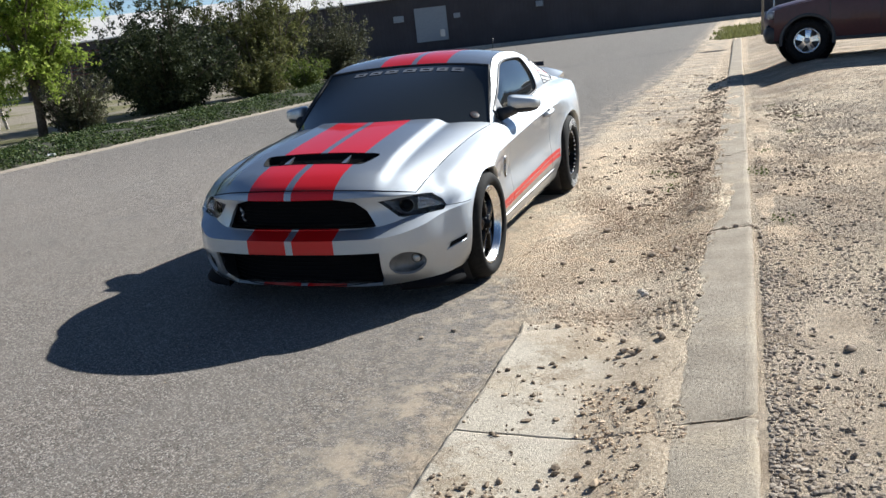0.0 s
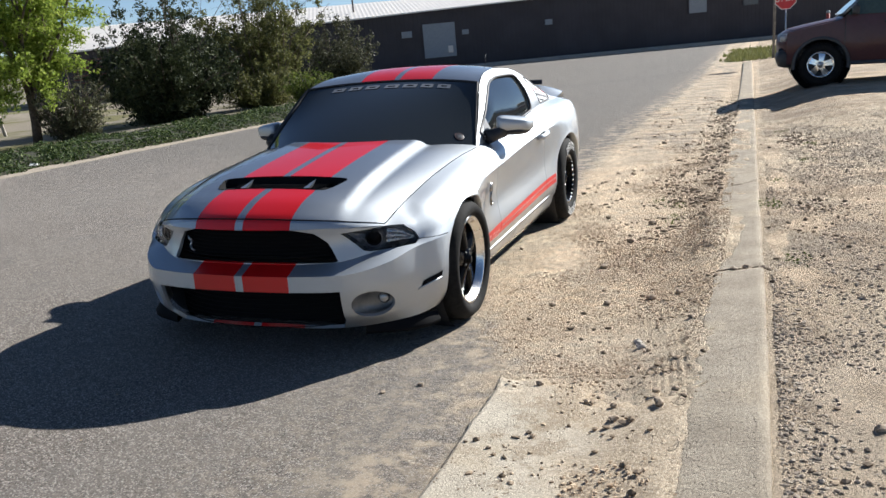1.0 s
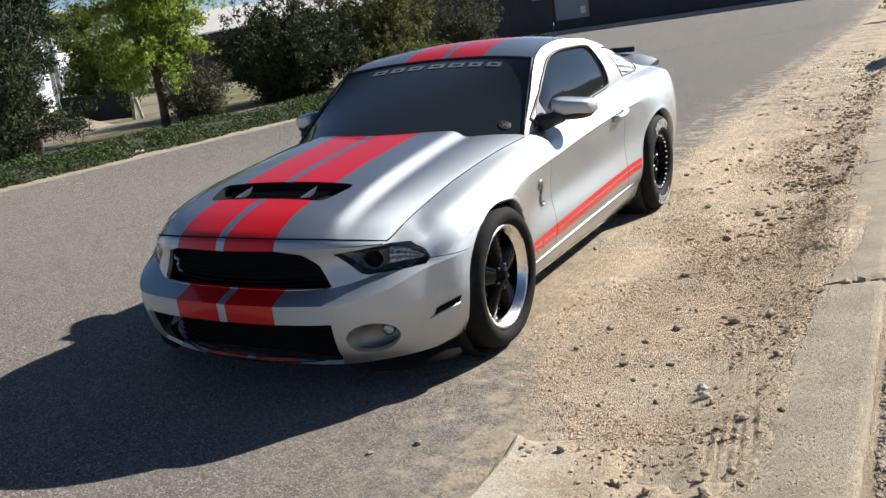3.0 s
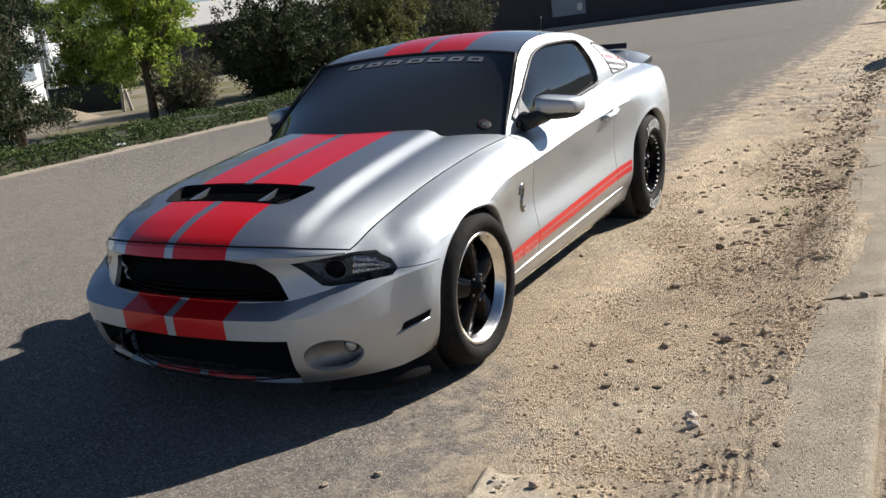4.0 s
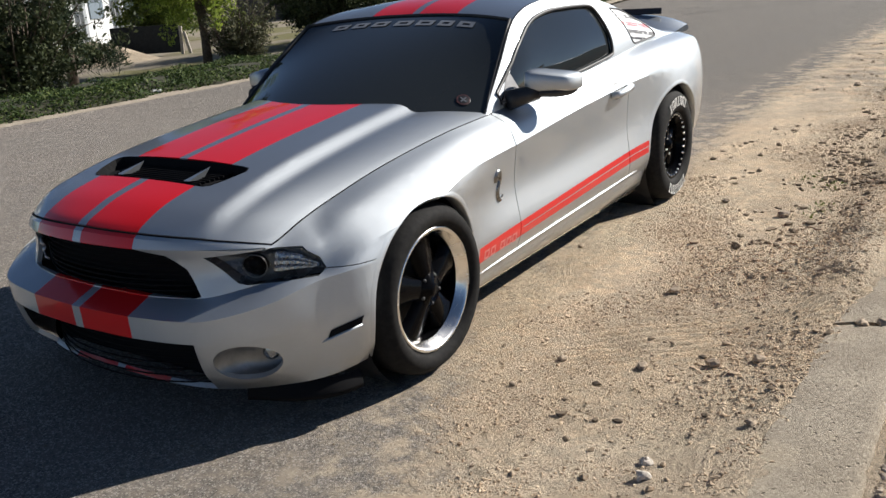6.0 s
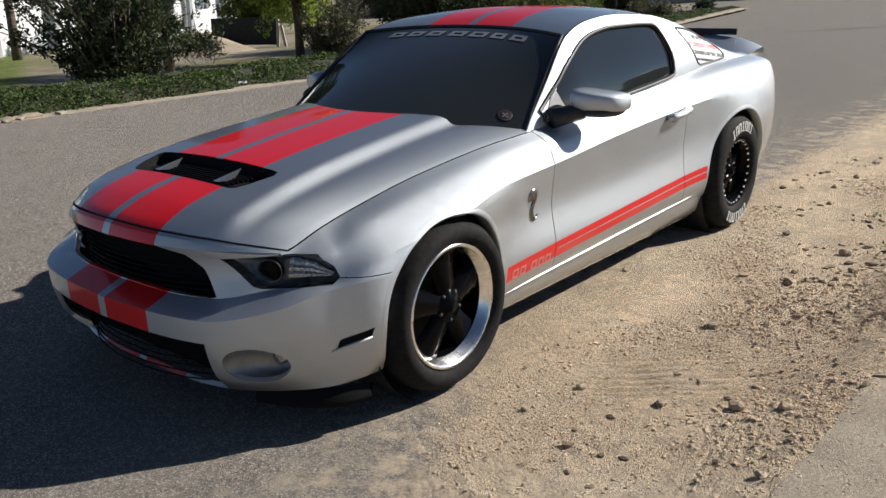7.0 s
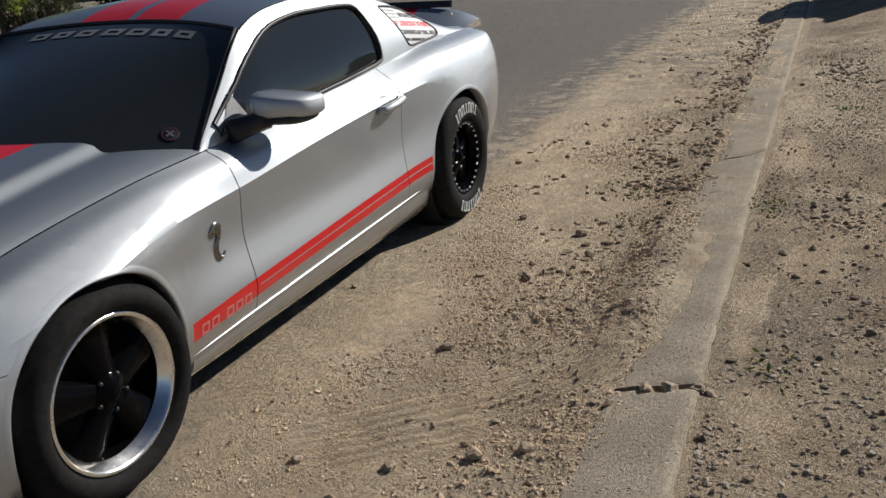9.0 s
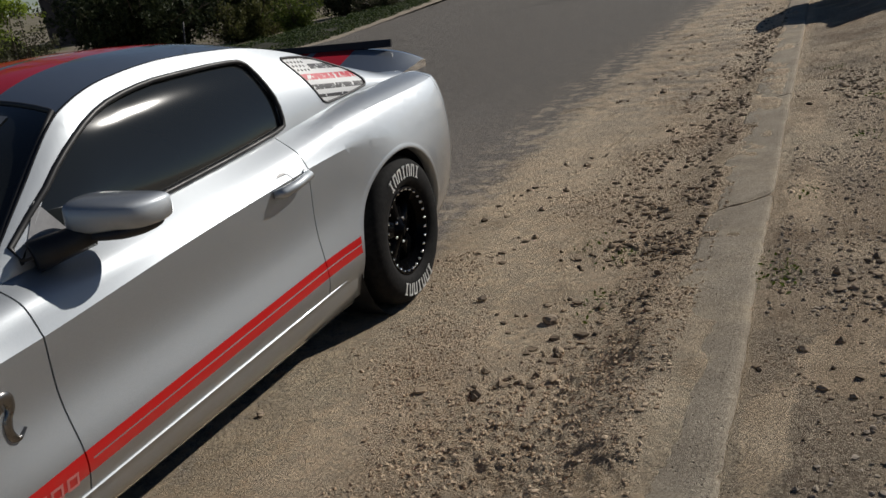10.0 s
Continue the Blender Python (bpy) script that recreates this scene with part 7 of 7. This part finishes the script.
rngs = np.random.default_rng(15)
spots = [(1.72, 3.35), (1.55, 3.5), (2.50, 3.0), (2.56, 4.1), (2.50, 2.9), (1.75, 2.75), (2.62, 1.15), (2.9, 5.4), (3.0, 6.6), (2.7, 8.0)]
p = np.array([(sx + dx, sy + dy, height_at(sx + dx, sy + dy)) for sx, sy in spots for dx, dy in rngs.normal(size=(34, 2)) * np.array([0.05, 0.09])])
weeds = quads_mesh("weeds", leaf_quads(rngs, p + np.array([0, 0, 0.008]), 0.011, 0.5, (0, 0, 1), 0.9), LEAF_LIME_DULL)
tagged(weeds, "tiny green weeds sprouting among the stones", "weeds", kind="stuff")

# ---- dark red off-road wagon on the lot, nose towards -x ----
SUV_AT = Matrix.Translation((3.50, 14.55, lie(3.50, 14.2)))
wagon = thing("suv", "dark red off-road wagon parked on the gravel lot", "car", at=SUV_AT)
SUV_RED = plain("dark red paint", (0.060, 0.012, 0.016), 0.42, 0.1, 0.25, vary=0.1)
SUV_GREY = plain("dark grey cladding", (0.045, 0.047, 0.05), 0.55)
HALF = 0.92


def wagon_section(z):
    """Half width of the body at a height."""
    return HALF * (1 - 0.10 * smooth(1.1, 1.9, z) - 0.05 * smooth(0.75, 0.45, z))


outline = [(-0.66, 0.48), (-0.75, 0.60), (-0.78, 0.80), (-0.74, 0.96), (-0.62, 1.055), (-0.25, 1.14), (0.32, 1.25), (0.98, 1.86), (1.4, 1.92), (2.2, 1.93), (3.3, 1.90), (3.62, 1.30), (3.68, 0.75), (3.60, 0.52)]
dense = [tuple(spline(outline, t)) for t in np.linspace(0, len(outline) - 1, 73)]
bm = bmesh.new()
rows = []
for u in np.linspace(-1, 1, 15):
    k = abs(u) ** 3.5
    rows.append([Vector((x + 0.20 * k * (1 if x < 0.3 else -0.4), u * wagon_section(z), z - 0.07 * k * (z > 0.9))) for x, z in dense])
grid(bm, rows)
side_x = np.linspace(-0.60, 3.55, 60)
top_z = lambda x: float(np.interp(x, [p[0] for p in dense if p[1] > 1.0 or p[0] > 3.0][:], [p[1] for p in dense if p[1] > 1.0 or p[0] > 3.0]))
for sgn in (-1, 1):
    rows = []
    for x in side_x:
        zt = top_z(x) - 0.06
        zs = [0.42, 0.62, 0.75, 0.88, 0.98] + [0.98 + (zt - 0.98) * f for f in (0.35, 0.7, 1.0)]
        rows.append([Vector((x, sgn * (wagon_section(z) + 0.012 * math.sin(3 * z)), z)) for z in zs])
    grid(bm, rows)
for ax in (0.0, 2.70):
    hole(bm, disc(ax, 0.40, 0.455, 24), "y", (BIG, (-2, -0.5), (-1, 1.0)))
    hole(bm, disc(ax, 0.40, 0.455, 24), "y", (BIG, (0.5, 2), (-1, 1.0)))
bmesh.ops.recalc_face_normals(bm, faces=bm.faces)
part("body", bm, SUV_RED, wagon, "dark red body")
bm = bmesh.new()
box(bm, (4.2, 1.5, 0.3), (1.35, 0, 0.58), bevel=0.05)
for ax in (0.0, 2.70):
    for sgn in (-1, 1):
        lathe_bm = bmesh.new()
        lathe(lathe_bm, [(0.53, 0.0), (0.53, 0.34), (0.02, 0.34)], 24)
        bmesh.ops.rotate(lathe_bm, verts=lathe_bm.verts, cent=(0, 0, 0), matrix=Matrix.Rotation(sgn * -math.pi / 2, 3, "Z"))
        bmesh.ops.translate(lathe_bm, vec=(ax, sgn * 0.90, 0.42), verts=lathe_bm.verts)
        part("wheel_well", lathe_bm, BLACK, wagon, "dark wheel well")
part("underbody", bm, BLACK, wagon)
bm = bmesh.new()
box(bm, (0.40, 1.70, 0.36), (-0.58, 0, 0.53), bevel=0.15)
part("front_bumper", bm, SUV_GREY, wagon, "dark grey bumper")
bm = bmesh.new()
box(bm, (0.30, 1.80, 0.30), (3.62, 0, 0.62), bevel=0.08)
part("rear_bumper", bm, SUV_GREY, wagon, "dark grey bumper")
for sgn in (-1, 1):
    bm = bmesh.new()
    box(bm, (0.15, 0.27, 0.16), (-0.615, sgn * 0.74, 0.915), Matrix.Rotation(sgn * 0.5, 4, "Z"), 0.05)
    part("headlight", bm, plain("lamp glass grey", (0.35, 0.36, 0.38), 0.15, 0.3), wagon, "pale headlight")
    for ax in (0.0, 2.70):
        bm = bmesh.new()
        rows = []
        for k in range(25):
            t = math.radians(-10 + 200 * k / 24)
            rows.append([Vector((ax + r * math.cos(t), sgn * yy, 0.40 + r * math.sin(t))) for r, yy in ((0.51, 0.925), (0.50, 0.94), (0.465, 0.945), (0.448, 0.935), (0.448, 0.80))])
        grid(bm, rows)
        part("arch_flare", bm, SUV_GREY, wagon, "dark grey arch flare")
    for x0, x1, nm in ((0.42, 1.25, "front"), (1.33, 2.15, "rear"), (2.25, 3.2, "cargo")):
        bm = bmesh.new()
        zb, zt = 1.27, 1.80
        s0 = 0.42 if nm == "front" else 0.02
        q = [(x0, zb), (x1, zb), (x1 - 0.02, zt), (x0 + s0, zt)]
        yy = lambda z: sgn * (wagon_section(z) + 0.025)
        a = [bm.verts.new((x, yy(z) * 1.0, z)) for x, z in q]
        b = [bm.verts.new((x, yy(z) - sgn * 0.05, z)) for x, z in q]
        bm.faces.new(a)
        for k in range(4):
            bm.faces.new((a[k], a[(k + 1) % 4], b[(k + 1) % 4], b[k]))
        part("side_window", bm, plain("green tinted pane", (0.05, 0.075, 0.06), 0.05), wagon, "greenish side window", False)
    bm = bmesh.new()
    for x in (0.40, 1.29, 2.20):
        box(bm, (0.012, 0.012, 0.75), (x, sgn * 0.925, 0.95))
    part("door_gap", bm, BLACK, wagon, "", False)
    bm = bmesh.new()
    box(bm, (1.7, 0.14, 0.07), (1.35, sgn * 0.88, 0.40), bevel=0.03)
    part("side_step", bm, SUV_GREY, wagon, "dark side step")
    for x in (1.15, 2.05):
        bm = bmesh.new()
        box(bm, (0.20, 0.04, 0.045), (x, sgn * 0.945, 1.12), bevel=0.012)
        part("door_handle", bm, SUV_GREY, wagon, "dark handle")
    bm = bmesh.new()
    box(bm, (0.12, 0.24, 0.18), (0.55, sgn * 1.05, 1.36), bevel=0.05)
    part("wing_mirror", bm, SUV_GREY, wagon, "dark wing mirror")
    bm = bmesh.new()
    tube(bm, [(0.38, sgn * 0.80, 1.285), (0.70, sgn * 0.76, 1.59), (0.97, sgn * 0.72, 1.845)], 0.022, 6)
    part("screen_edge", bm, STEEL, wagon, "bright windscreen edge")
bm = bmesh.new()
a = [bm.verts.new(p) for p in ((0.33, -0.76, 1.30), (0.33, 0.76, 1.30), (0.95, 0.68, 1.865), (0.95, -0.68, 1.865))]
bm.faces.new(a)
part("windscreen", bm, TINT, wagon, "dark windscreen", False)
bm = bmesh.new()
grid(bm, [[Vector((x + 0.20 * abs(0.8 * u) ** 3.5, u * 0.72, z + 0.012 - 0.07 * abs(0.8 * u) ** 3.5)) for x, z in dense if -0.60 < x < 0.25 and z > 1.0] for u in np.linspace(-1, 1, 13)])
part("hood", bm, SUV_RED, wagon, "dark red hood")


def wagon_wheel(ax, sgn):
    w = part("wheel", bmesh.new(), RUBBER, wagon, "chunky tyre on a bright five-spoke rim")
    bm = bmesh.new()
    R, r = 0.395, 0.235
    lathe(bm, [(r, -0.02), (r + 0.03, 0.01), (R - 0.05, 0.012), (R - 0.01, -0.02), (R, -0.06), (R, -0.20), (R - 0.03, -0.25), (r, -0.25)], 40)
    for k in range(30):
        a = 2 * math.pi * k / 30
        box(bm, (0.07, 0.02, 0.045), (-0.02, (R - 0.002) * math.cos(a), (R - 0.002) * math.sin(a)), Matrix.Rotation(a, 4, "X"))
    part("tyre", bm, RUBBER, w, "black off-road tyre")
    bm = bmesh.new()
    lathe(bm, [(r, -0.02), (r + 0.008, 0.0), (r - 0.015, -0.004), (r - 0.03, -0.04), (r - 0.035, -0.12)], 36)
    part("rim", bm, CHROME, w, "bright rim")
    for k in range(5):
        bm = bmesh.new()
        grid(bm, [[Vector((-0.03 + dx, rad, q)) for q in (-wd, -wd * 0.7, wd * 0.7, wd)] for rad, wd, dx in ((0.05, 0.045, 0.012), (0.14, 0.05, 0.01), (0.215, 0.065, -0.01))])
        bmesh.ops.rotate(bm, verts=bm.verts, cent=(0, 0, 0), matrix=Matrix.Rotation(2 * math.pi * k / 5 + 0.2, 3, "X"))
        part("spoke", bm, CHROME, w, "bright spoke")
    bm = bmesh.new()
    lathe(bm, [(0, 0.0), (0.045, -0.002), (0.06, -0.03)], 20)
    part("hub", bm, STEEL, w, "grey hub")
    bm = bmesh.new()
    lathe(bm, [(0, -0.10), (r, -0.10)], 30)
    part("brake_disc", bm, BLACK, w)
    w.matrix_basis = Matrix.Translation((ax, sgn * 0.93, 0.392)) @ Matrix.Rotation(-math.pi / 2 if sgn < 0 else math.pi / 2, 4, "Z")


for ax in (0.0, 2.70):
    for sgn in (-1, 1):
        wagon_wheel(ax, sgn)
